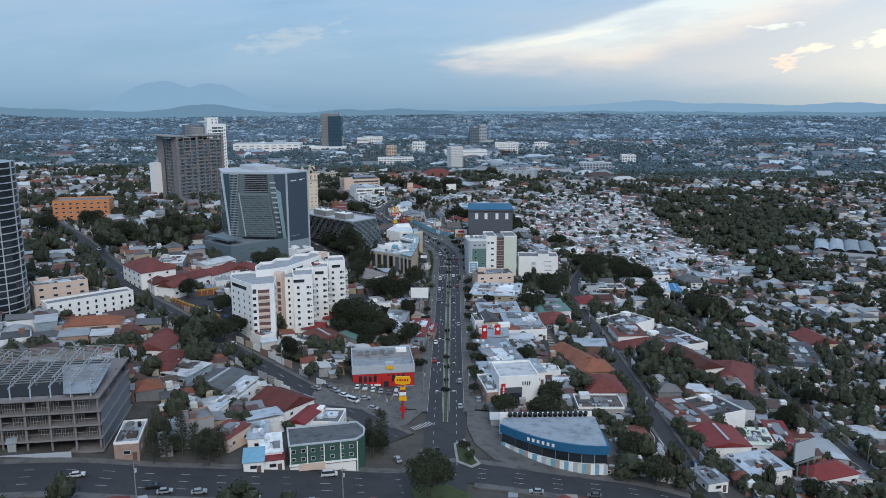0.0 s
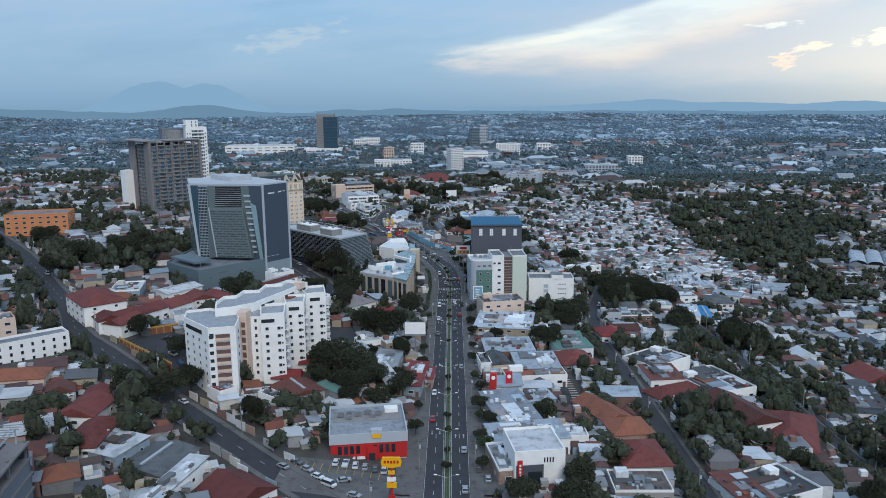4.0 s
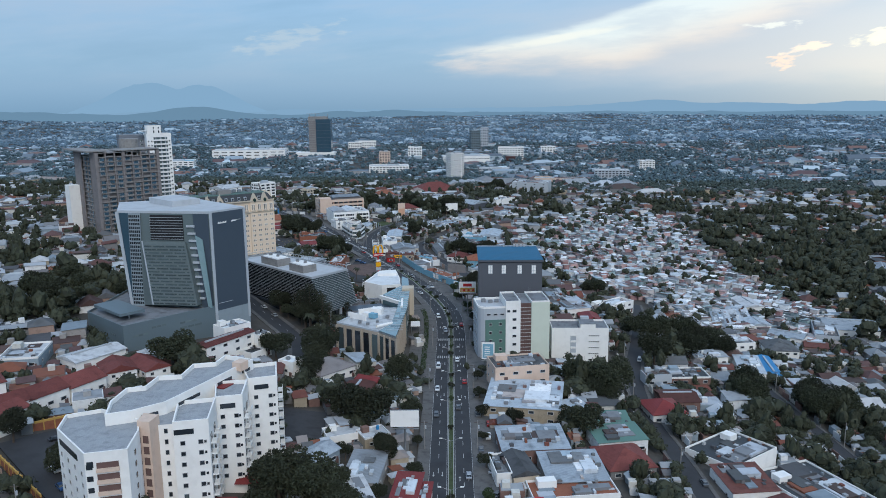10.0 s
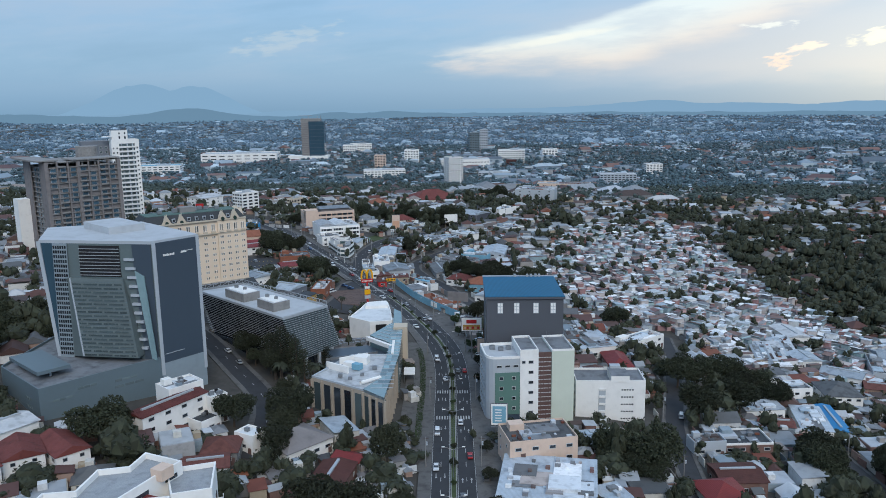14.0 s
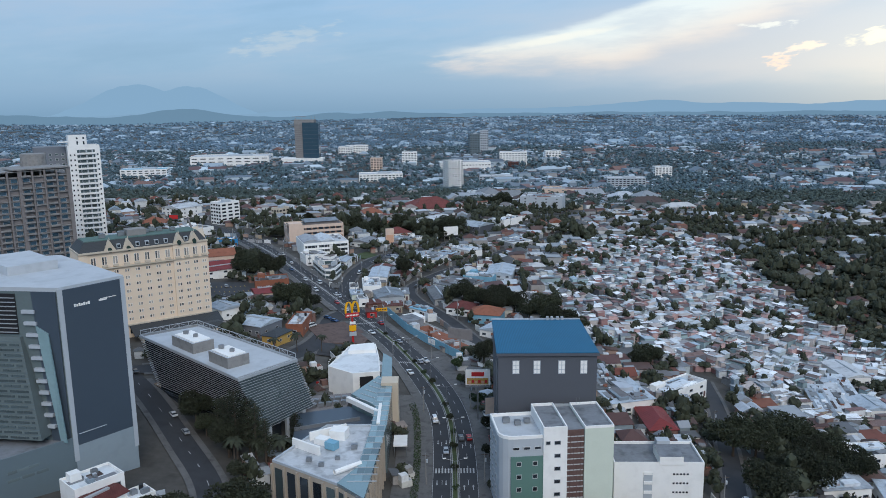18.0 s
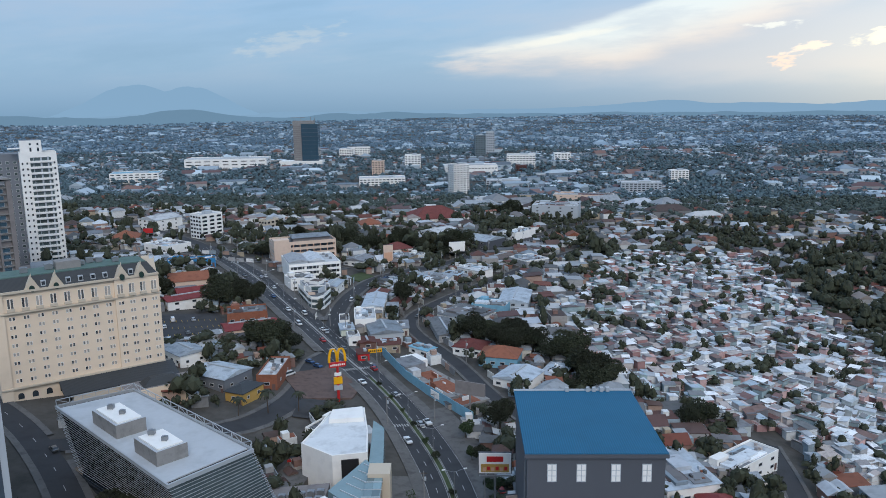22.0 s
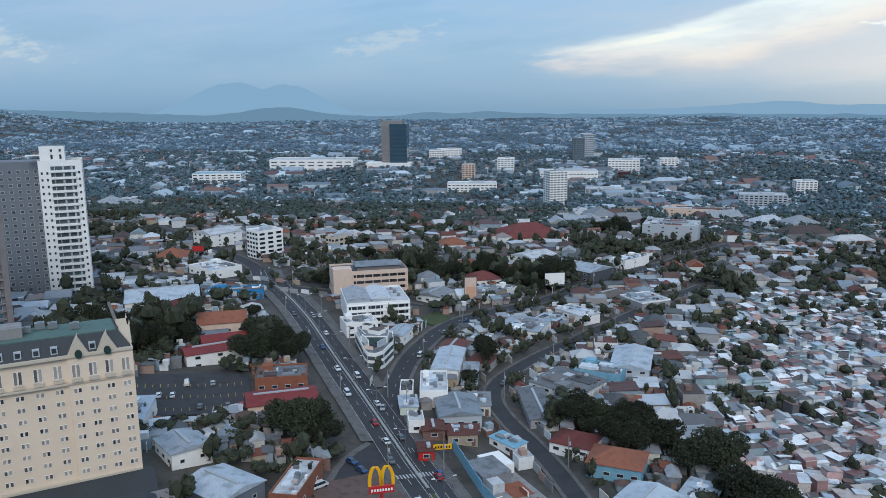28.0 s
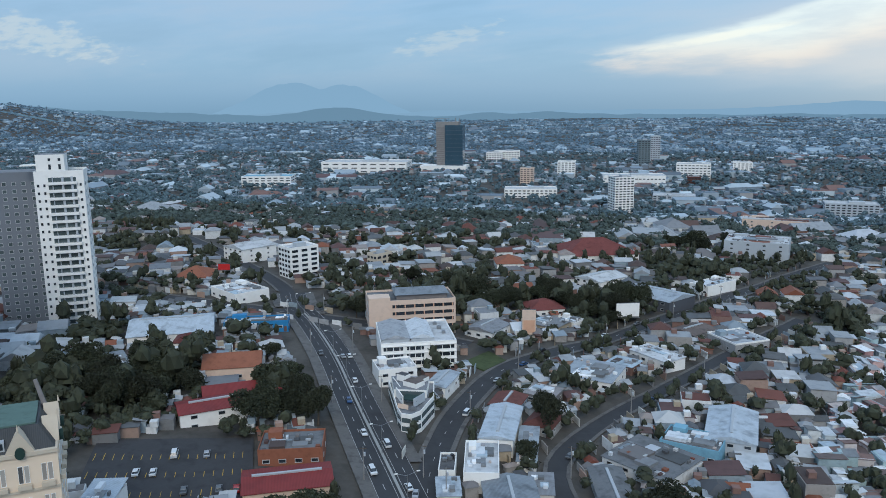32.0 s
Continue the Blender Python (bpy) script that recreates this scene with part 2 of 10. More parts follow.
M = dict(
    ground=mat("earth_and_scrub", (0.082, 0.076, 0.068), 0.95, var=0.45, scale=0.05, stain=0.35, bump=0.6),
    asphalt=mat("asphalt", (0.045, 0.046, 0.05), 0.85, var=0.16, scale=0.08, stain=0.2, bump=0.2),
    lot=mat("parking_asphalt", (0.052, 0.052, 0.055), 0.9, var=0.2, scale=0.1, stain=0.3),
    paving=mat("concrete_paving", (0.125, 0.12, 0.116), 0.9, var=0.28, scale=0.15, stain=0.4),
    kerb=mat("kerb_concrete", (0.3, 0.3, 0.29), 0.9, var=0.2, scale=0.3),
    paint=mat("road_paint", (0.42, 0.42, 0.41), 0.8, var=0.35, scale=0.6, stain=0.3),
    ypaint=mat("yellow_paint", (0.55, 0.36, 0.05), 0.8, var=0.2, scale=0.5),
    white=mat("white_render", (0.84, 0.82, 0.785), 0.8, var=0.05, scale=0.12, stain=0.1),
    cream=mat("cream_render", (0.76, 0.615, 0.47), 0.85, var=0.05, scale=0.1, stain=0.06),
    trimcream=mat("pale_cream_trim", (0.55, 0.47, 0.37), 0.8, var=0.05),
    peach=mat("peach_render", (0.62, 0.36, 0.24), 0.85, var=0.06, stain=0.1),
    peachpale=mat("pale_peach_render", (0.66, 0.50, 0.40), 0.85, var=0.06, stain=0.1),
    orange=mat("orange_render", (0.6, 0.23, 0.09), 0.85, var=0.06, stain=0.1),
    roofgrey=mat("flat_roof_membrane", (0.20, 0.21, 0.225), 0.85, var=0.3, scale=0.12, stain=0.45),
    roofwhite=mat("white_flat_roof", (0.50, 0.51, 0.52), 0.8, var=0.26, scale=0.12, stain=0.45),
    shackwall=mat("painted_block_wall", (1, 1, 1), 0.85, var=0.15, scale=0.3, stain=0.2, palette=((0.50, 0.55, 0.56), (0.64, 0.66, 0.66), (0.28, 0.36, 0.38), (0.38, 0.22, 0.21), (0.20, 0.21, 0.23), (0.34, 0.45, 0.46), (0.52, 0.47, 0.45), (0.14, 0.14, 0.15), (0.70, 0.71, 0.71), (0.50, 0.33, 0.31)), psource="Island", island=0.12),
    roofplain=mat("smooth_grey_roof", (0.46, 0.48, 0.50), 0.8, var=0.1, scale=0.1, stain=0.12),
    roofdark=mat("slate_roof", (0.045, 0.05, 0.055), 0.6, var=0.15, scale=0.2, wave=0.9),
    roofblue=mat("blue_sheet_roof", (0.012, 0.115, 0.215), 0.6, var=0.08, scale=0.08, stain=0.06, wave=0.6, spec=0.25),
    tile=mat("clay_tile_roof", (0.155, 0.045, 0.038), 0.8, var=0.3, scale=0.15, stain=0.3, obj=0.25, wave=1.1),
    redroof=mat("red_sheet_roof", (0.20, 0.032, 0.03), 0.6, var=0.12, scale=0.1, stain=0.2, wave=0.8),
    tin=mat("tin_roof", (0.33, 0.37, 0.41), 0.55, var=0.22, scale=0.12, stain=0.45, obj=0.4, wave=0.9),
    greyclad=mat("dark_grey_cladding", (0.085, 0.09, 0.105), 0.6, var=0.06, scale=0.05, spec=0.4),
    greypale=mat("pale_grey_panel", (0.42, 0.45, 0.48), 0.6, var=0.06),
    meshwall=mat("grey_green_metal_mesh", (0.135, 0.165, 0.165), 0.5, 0.1, var=0.14, scale=0.25, stain=0.1, spec=0.5),
    brickpave=mat("worn_brick_paving", (0.13, 0.09, 0.078), 0.9, var=0.25, scale=0.2, stain=0.35),
    awning=mat("dark_green_canvas", (0.02, 0.045, 0.038), 0.8, var=0.1),
    greendark=mat("dark_green_render", (0.045, 0.095, 0.075), 0.8, var=0.12, scale=0.3, stain=0.15),
    ribroof=mat("ribbed_grey_roof", (0.33, 0.345, 0.36), 0.7, var=0.16, scale=0.2, stain=0.25, wave=1.4),
    slate=mat("slate_blue_cladding", (0.125, 0.165, 0.185), 0.5, var=0.06, scale=0.06, spec=0.5),
    navy=mat("dark_blue_grey_panel", (0.055, 0.075, 0.1), 0.4, var=0.05, scale=0.05, spec=0.5),
    greenclad=mat("green_render", (0.11, 0.20, 0.17), 0.8, var=0.06),
    greenpale=mat("pale_green_render", (0.60, 0.64, 0.54), 0.8, var=0.06),
    brown=mat("brown_grille", (0.14, 0.085, 0.075), 0.7, var=0.1),
    concrete=mat("raw_concrete", (0.26, 0.25, 0.24), 0.9, var=0.16, scale=0.2, stain=0.25),
    browncon=mat("brown_grey_concrete", (0.22, 0.20, 0.195), 0.9, var=0.14, scale=0.15, stain=0.2),
    steel=mat("galvanised_steel", (0.3, 0.31, 0.32), 0.45, 0.7, var=0.1, scale=0.5),
    slat=mat("metal_slat", (0.42, 0.44, 0.46), 0.5, 0.2, var=0.08),
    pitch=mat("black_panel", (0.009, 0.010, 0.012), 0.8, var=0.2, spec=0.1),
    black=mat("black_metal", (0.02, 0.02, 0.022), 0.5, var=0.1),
    glass=mat("dark_window_glass", (0.025, 0.032, 0.04), 0.12, var=0.2, scale=0.2, obj=0.4, spec=0.8),
    bglass=mat("blue_curtain_glass", (0.05, 0.10, 0.14), 0.12, var=0.12, scale=0.08, obj=0.2, spec=0.9),
    tglass=mat("teal_glass", (0.17, 0.25, 0.265), 0.15, var=0.15, scale=0.2, obj=0.5, spec=0.8),
    gglass=mat("grey_green_glass", (0.15, 0.19, 0.195), 0.25, var=0.12, scale=0.2, obj=0.2, spec=0.8),
    pane=mat("curtained_window_glass", (1, 1, 1), 0.25, var=0.1, scale=0.4, palette=((0.30, 0.27, 0.24), (0.05, 0.05, 0.055), (0.36, 0.33, 0.30), (0.20, 0.19, 0.18), (0.40, 0.37, 0.33), (0.10, 0.10, 0.10)), spec=0.7),
    frame=mat("pale_window_frame", (0.5, 0.5, 0.5), 0.6, var=0.05),
    red=mat("red_paint", (0.48, 0.025, 0.025), 0.55, var=0.08),
    yellow=mat("yellow_sign", (0.85, 0.42, 0.01), 0.4, var=0.04),
    blue=mat("blue_paint", (0.03, 0.2, 0.42), 0.6, var=0.08),
    skyblue=mat("sky_blue_paint", (0.19, 0.38, 0.49), 0.65, var=0.12, stain=0.15),
    ochre=mat("ochre_wall_paint", (0.45, 0.28, 0.08), 0.85, var=0.1),
    brick=mat("terracotta_paving", (0.26, 0.10, 0.06), 0.9, var=0.15, stain=0.2),
    bark=mat("bark", (0.09, 0.07, 0.055), 0.95, var=0.2, scale=1.0),
    leaf=mat("leaf_dark_green", (0.034, 0.040, 0.023), 0.75, var=0.3, scale=0.3, obj=0.3, island=0.4),
    leaf2=mat("leaf_olive_green", (0.030, 0.034, 0.020), 0.75, var=0.25, scale=0.3, obj=0.3, island=0.35),
    leaf3=mat("leaf_fresh_green", (0.045, 0.068, 0.03), 0.75, var=0.25, scale=0.3, obj=0.25, island=0.3),
    grass=mat("grass", (0.06, 0.08, 0.035), 0.95, var=0.3, scale=0.2, stain=0.3),
    tinmix=mat("mixed_sheet_roofs", (1, 1, 1), 0.6, var=0.16, scale=0.2, stain=0.3, palette=TIN, island=0.12, psource="Island"),
    roofmix=mat("mixed_roofs", (1, 1, 1), 0.75, var=0.16, scale=0.12, stain=0.3, palette=ROOFS, wave=0.9),
    wallmix=mat("mixed_wall_paint", (1, 1, 1), 0.85, var=0.1, scale=0.3, stain=0.25, palette=WALLS),
    wallisl=mat("mixed_wall_paint_far", (1, 1, 1), 0.85, var=0.1, scale=0.3, stain=0.2, palette=WALLS, psource="Island", island=0.1),
    roofisl=mat("mixed_roofs_far", (1, 1, 1), 0.75, var=0.12, scale=0.1, stain=0.25, palette=ROOFS + tuple(tuple(v * 0.55 for v in c) for c in TIN), psource="Island", island=0.1),
    tinobj=mat("sheet_roofs", (1, 1, 1), 0.6, var=0.16, scale=0.2, stain=0.35, palette=TIN, wave=0.9),
    flatmix=mat("weathered_flat_roofs", (1, 1, 1), 0.85, var=0.3, scale=0.14, stain=0.45, palette=((0.09, 0.093, 0.097), (0.15, 0.157, 0.165), (0.27, 0.29, 0.31), (0.13, 0.105, 0.095), (0.11, 0.115, 0.12), (0.075, 0.078, 0.082), (0.36, 0.39, 0.42), (0.10, 0.10, 0.105))),
    fascia=mat("deep_blue_fascia", (0.025, 0.12, 0.23), 0.5, var=0.08, stain=0.1),
    palewing=mat("blue_grey_render", (0.17, 0.185, 0.21), 0.7, var=0.1),
    paleroof=mat("whitewashed_roof", (0.66, 0.68, 0.69), 0.8, var=0.14, scale=0.12, stain=0.25),
    dimglass=mat("tinted_office_glass", (0.075, 0.10, 0.105), 0.2, var=0.15, obj=0.3, spec=0.7),
    plinth=mat("pale_slate_panels", (0.26, 0.31, 0.34), 0.6, var=0.07, scale=0.1, stain=0.1),
    beige=mat("beige_stone_panels", (0.40, 0.34, 0.275), 0.8, var=0.1, scale=0.2, stain=0.1),
    # far walls, roofs and foliage: bluer, paler colours stand in for air haze
    wallfar=mat("haze_tinted_far_walls", (1, 1, 1), 0.85, var=0.1, scale=0.05, palette=((0.406, 0.479, 0.535), (0.221, 0.268, 0.309), (0.487, 0.568, 0.619), (0.295, 0.349, 0.393), (0.31, 0.308, 0.309), (0.177, 0.211, 0.251)), psource="Island", island=0.12),
    rooffar=mat("haze_tinted_far_roofs", (1, 1, 1), 0.75, var=0.1, scale=0.05, palette=((0.428, 0.503, 0.56), (0.162, 0.203, 0.243), (0.31, 0.373, 0.426), (0.125, 0.081, 0.084), (0.487, 0.568, 0.619), (0.111, 0.138, 0.167), (0.236, 0.292, 0.343), (0.177, 0.106, 0.092)), psource="Island", island=0.12),
    leafmid=mat("haze_tinted_mid_foliage", (0.052, 0.070, 0.062), 0.8, var=0.3, scale=0.05, island=0.4),
    leaffar=mat("haze_tinted_far_foliage", (0.078, 0.120, 0.138), 0.8, var=0.3, scale=0.02, island=0.4),
    wallhaze=mat("haze_blue_outlying_walls", (1, 1, 1), 0.85, var=0.1, scale=0.05, palette=((0.331, 0.428, 0.506), (0.202, 0.27, 0.334), (0.403, 0.499, 0.571), (0.259, 0.341, 0.408)), psource="Island", island=0.12),
    roofhaze=mat("haze_blue_outlying_roofs", (1, 1, 1), 0.75, var=0.1, scale=0.05, palette=((0.317, 0.412, 0.49), (0.158, 0.23, 0.294), (0.245, 0.325, 0.4), (0.158, 0.19, 0.229), (0.36, 0.451, 0.522), (0.13, 0.19, 0.245)), psource="Island", island=0.12),
    leafhaze=mat("haze_blue_outlying_foliage", (0.115, 0.18, 0.235), 0.8, var=0.25, scale=0.02, island=0.3),
    rustred=mat("rust_sheet_roof", (0.12, 0.045, 0.035), 0.75, var=0.2, scale=0.2, stain=0.3, obj=0.3, wave=0.9),
    rubber=mat("rubber", (0.012, 0.012, 0.012), 0.8),
    water=mat("pool_water", (0.04, 0.30, 0.33), 0.1, var=0.1, spec=0.8),
)
lamp_white = lamp_mat("lit_lamp", (1.0, 0.93, 0.8), 6.0)


# ---- mesh helpers ----
class Mesh:
    """Collects faces for one mesh."""

    def __init__(self):
        self.v, self.f, self.m = [], [], []

    def poly(self, pts, mi=0):
        n = len(self.v)
        self.v += [tuple(p) for p in pts]
        self.f.append(tuple(range(n, n + len(pts))))
        self.m.append(mi)
        return self

    def prism(self, ring, z0, z1, mi=0, top=None, bottom=False):
        """Walls over an anticlockwise ring, with a lid."""
        n, k = len(self.v), len(ring)
        self.v += [(p[0], p[1], z0) for p in ring] + [(p[0], p[1], z1) for p in ring]
        for i in range(k):
            j = (i + 1) % k
            self.f.append((n + i, n + j, n + k + j, n + k + i))
            self.m.append(mi)
        self.f.append(tuple(range(n + k, n + 2 * k)))
        self.m.append(mi if top is None else top)
        if bottom:
            self.f.append(tuple(range(n + k - 1, n - 1, -1)))
            self.m.append(mi)
        return self

    def box(self, cx, cy, z0, sx, sy, sz, rot=0.0, mi=0, top=None):
        return self.prism(rect(cx, cy, sx, sy, rot), z0, z0 + sz, mi, top, True)

    def loft(self, a, b, mi=0, cap=True):
        """Joins two rings of 3D points; caps the second."""
        n, k = len(self.v), len(a)
        self.v += [tuple(p) for p in a] + [tuple(p) for p in b]
        for i in range(k):
            j = (i + 1) % k
            self.f.append((n + i, n + j, n + k + j, n + k + i))
            self.m.append(mi)
        if cap:
            self.f.append(tuple(range(n + k, n + 2 * k)))
            self.m.append(mi)
        return self

    def tube(self, a, b, r0, r1, k=6, mi=0):
        a, b = Vector(a), Vector(b)
        q = (b - a).to_track_quat("Z", "Y")
        ring = [q @ Vector((math.cos(2 * math.pi * i / k), math.sin(2 * math.pi * i / k), 0)) for i in range(k)]
        return self.loft([a + r0 * p for p in ring], [b + r1 * p for p in ring], mi)

    def data(self, name, mats):
        me = bpy.data.meshes.new(name)
        me.from_pydata(self.v, [], self.f)
        for mm in mats:
            me.materials.append(mm)
        if len(mats) > 1:
            me.polygons.foreach_set("material_index", self.m)
        me.update()
        return me


def rect(cx, cy, sx, sy, rot=0.0):
    c, s = math.cos(radians(rot)), math.sin(radians(rot))
    return [(cx + c * u - s * v, cy + s * u + c * v) for u, v in ((-sx / 2, -sy / 2), (sx / 2, -sy / 2), (sx / 2, sy / 2), (-sx / 2, sy / 2))]


def part(name, mesh, material, parent, label=""):
    """One mesh object under a thing or a part."""
    mats = material if isinstance(material, (list, tuple)) else [material]
    ob = new(name, mesh.data(name, mats) if isinstance(mesh, Mesh) else mesh)
    ob.parent = parent
    return tagged(ob, label)


def thing(name, x, y, z, rot, label, category, group="", kind=""):
    ob = new(name)
    ob.empty_display_size = 0.5
    ob.matrix_basis = pose(x, y, z, 0, 0, rot)
    return tagged(ob, label, category, group, kind)


def solid(name, mesh, material, label, category, group="", kind=""):
    mats = material if isinstance(material, (list, tuple)) else [material]
    return tagged(new(name, mesh.data(name, mats)), label, category, group, kind)


# ---- the lie of the land ----
def lerp(v, tab):
    if v <= tab[0][0]:
        return tab[0][1]
    for (a, p), (b, q) in zip(tab, tab[1:]):
        if v <= b:
            u = (v - a) / (b - a)
            return p + (q - p) * (u * u * (3 - 2 * u) * 0.35 + u * 0.65)
    return tab[-1][1]


SIDE = ((-1500, 34), (-600, 30), (-300, 26), (-160, 18.5), (-115, 14), (-80, 9.5), (-40, 4), (-14, 0), (14, 0), (60, -4), (90, -9), (120, -15), (150, -21), (190, -30), (250, -36), (600, -38), (1500, -38))
FADE = ((650, 1), (900, 0.55), (1300, 0.2), (2200, 0))
LONG = ((700, 0), (900, 2), (1100, 0), (1577, -34), (2050, -26), (3000, -38), (4000, -38), (5200, -34))


def gz(x, y):
    return lerp(x, SIDE) * lerp(y, FADE) + lerp(y, LONG)

# ---- ground ----
def axis(a, b, near0, near1, fine, coarse):
    out, v = [], a
    while v < b:
        out.append(v)
        v += fine if near0 <= v < near1 else coarse
    return out + [b]


def far_hill(y, x):
    far = max(0.0, min(1.0, (y - 3000) / 1900))
    ridge = 140 * math.exp(-((x + 2900) / 620) ** 2 - ((y - 3600) / 700) ** 2)
    return far * far * (20 + 26 * noise.noise((x * 0.0011, y * 0.001, 3))) + ridge


def ground():
    xs, ys = axis(-3600, 3600, -420, 420, 12, 120), axis(-300, 4900, 60, 1300, 14, 90)
    me = Mesh()
    for y in ys:
        for x in xs:
            me.v.append((x, y, gz(x, y) - 0.5 + far_hill(y, x)))
    k = len(xs)
    for j in range(len(ys) - 1):
        for i in range(k - 1):
            n = j * k + i
            me.f.append((n, n + 1, n + k + 1, n + k))
            me.m.append(0)
    return solid("ground", me, M["ground"], "dark scrubby earth under the town", "ground", kind="structure")


ground()


# ---- roads ----
def resample(pts, step=6.0):
    """A smooth line through the points, at even steps."""
    out = []
    p = [Vector(q) for q in pts]
    p = [2 * p[0] - p[1]] + p + [2 * p[-1] - p[-2]]
    for i in range(1, len(p) - 2):
        n = max(1, int((p[i + 1] - p[i]).length / step))
        for j in range(n):
            u = j / n
            a, b, c, d = p[i - 1], p[i], p[i + 1], p[i + 2]
            out.append(0.5 * ((2 * b) + (c - a) * u + (2 * a - 5 * b + 4 * c - d) * u * u + (3 * b - a - 3 * c + d) * u ** 3))
    return out + [p[-2]]


def spaced(line, step):
    """Points along a fine line at even distances."""
    out, run = [line[0]], 0.0
    for a, b in zip(line, line[1:]):
        run += (b - a).length
        if run >= step:
            out.append(b)
            run = 0.0
    return out


def offset(line, d):
    """The line moved d metres to its right."""
    out = []
    for i, p in enumerate(line):
        t = (line[min(i + 1, len(line) - 1)] - line[max(i - 1, 0)]).normalized()
        out.append(p + d * Vector((t.y, -t.x)))
    return out


def strip(me, line, d0, d1, h, skirt=0.0):
    a, b = offset(line, d0), offset(line, d1)
    for i in range(len(line) - 1):
        q = [(p.x, p.y, gz(p.x, p.y) + h) for p in (a[i], b[i], b[i + 1], a[i + 1])]
        me.poly(q)
        if skirt:
            low = [(x, y, z - skirt) for x, y, z in q]
            me.poly((low[0], q[0], q[3], low[3]))
            me.poly((low[2], q[2], q[1], low[1]))


AVENUE = resample([(1.5, -200), (1.5, 100), (1.5, 300), (1.5, 400), (1.5, 470), (1.5, 520), (1.4, 558), (-1, 592), (-9, 626), (-24, 666), (-47, 708), (-74, 757), (-98, 801), (-122, 846), (-146, 885), (-166, 914), (-178, 938)], 3.0)
LINES = []  # (line, half width with pavement): kept free of houses and trees


_level = [0.0]
PAVE = []  # pavements wait until every road is known


def street(name, pts, width, walk_w, label, step=6.0):
    _level[0] -= 0.02
    h = _level[0]
    line = resample(pts, step)
    me = Mesh()
    strip(me, line, -width / 2, width / 2, h)
    solid(name, me, M["asphalt"], label, "road", kind="structure")
    PAVE.append((line, width / 2, walk_w, h, "grey concrete pavement with a kerb beside the road"))
    LINES.append((line, width / 2 + walk_w))
    return line


me = Mesh()
for k in range(4):
    strip(me, AVENUE, -7.2 + 3.6 * k, -3.6 + 3.6 * k, 0.0)
solid("road", me, M["asphalt"], "wide asphalt avenue with a planted median", "road", kind="structure")
LINES.append((AVENUE, 11.5))
PAVE.append(([p for p in AVENUE if p.y > 285], 7.2, 4.0, 0.0, "grey concrete pavement along the avenue"))

MEDIAN = [p for p in AVENUE if 275 < p.y < 690]
me = Mesh()
strip(me, [p for p in AVENUE if 690 < p.y < 900], -0.45, 0.45, 0.2, 0.6)
solid("median", me, M["kerb"], "narrow concrete median of the upper avenue", "median", kind="structure")
me = Mesh()
strip(me, MEDIAN, -1.0, 1.0, 0.18, 0.6)
solid("median", me, M["kerb"], "raised concrete median of the avenue", "median", kind="structure")
me = Mesh()
strip(me, MEDIAN, -0.7, 0.7, 0.22)
solid("median_grass", me, M["grass"], "strip of grass on the median", "grass", kind="stuff")

SIDE_L = street("side_street", [(-14, 262), (-30, 276), (-57, 298), (-80, 318), (-112, 348), (-122, 360), (-137.5, 375), (-159, 396), (-180, 432), (-215, 480), (-260, 540), (-330, 620)], 9, 2, "asphalt side street between walled gardens")
CROSS_L = street("cross_street", [(-420, 110), (-240, 165), (-122, 204), (-70, 214), (-30, 224), (0, 230)], 17, 3, "wide asphalt cross street with parked cars")
CROSS_R = street("cross_street", [(0, 238), (30, 234), (60, 231), (90, 226), (170, 210), (330, 180)], 13, 3, "asphalt cross street past shops")
RIGHT_A = street("back_street", [(88, 236), (86, 270), (84, 340), (82, 420), (80, 470), (86, 520), (98, 565), (112, 620), (118, 660)], 7, 1.5, "narrow asphalt back street between houses")
RIGHT_B = street("back_street", [(172, 216), (166, 270), (162, 340), (160, 400), (156, 470), (150, 540)], 7, 1.5, "narrow asphalt back street between houses")
RIGHT_C = street("back_street", [(250, 200), (252, 300), (248, 400), (240, 480)], 6, 1.2, "narrow asphalt back street between houses")
FORK = street("fork_street", [(-46, 712), (-56, 735), (-60.5, 757), (-61.5, 780), (-61, 801), (-57, 830), (-53, 847), (-46, 865), (-26, 893), (-9, 913), (8, 938), (28, 968), (54, 1010), (86, 1056), (112, 1098), (160, 1180)], 7.6, 1.6, "asphalt street forking off the avenue")
SIDE_M = street("side_street", [(36, 638), (25, 655), (14, 676), (7, 696), (0.5, 714), (-8, 733), (-17, 751), (-22, 764), (-23.5, 778), (-19, 795), (-10.5, 814), (0.5, 832), (13, 850), (28, 874), (46, 904), (67, 938), (95, 985)], 6, 1.3, "curving side street past walls")
MALL_L = street("side_street", [(-62, 470), (-66, 510), (-86, 545), (-118, 590), (-150, 622), (-200, 655)], 8, 2, "side street between office buildings")
CROSS_F = street("cross_street", [(-70, 880), (-120, 893), (-152, 896), (-184, 902), (-253, 912), (-340, 930)], 10, 2, "asphalt cross street at the far junction")
BEYOND = street("side_street", [(-172, 926), (-196, 960), (-232, 1000), (-280, 1050), (-340, 1110)], 8, 1.5, "asphalt street running on beyond the far junction")
PLAZA_ST = street("side_street", [(-55, 712), (-59.5, 698), (-60, 686), (-59.5, 672), (-61.5, 655), (-66, 641), (-73, 629), (-84, 621), (-102, 611), (-126, 600)], 9, 2, "side street in front of the hotel")


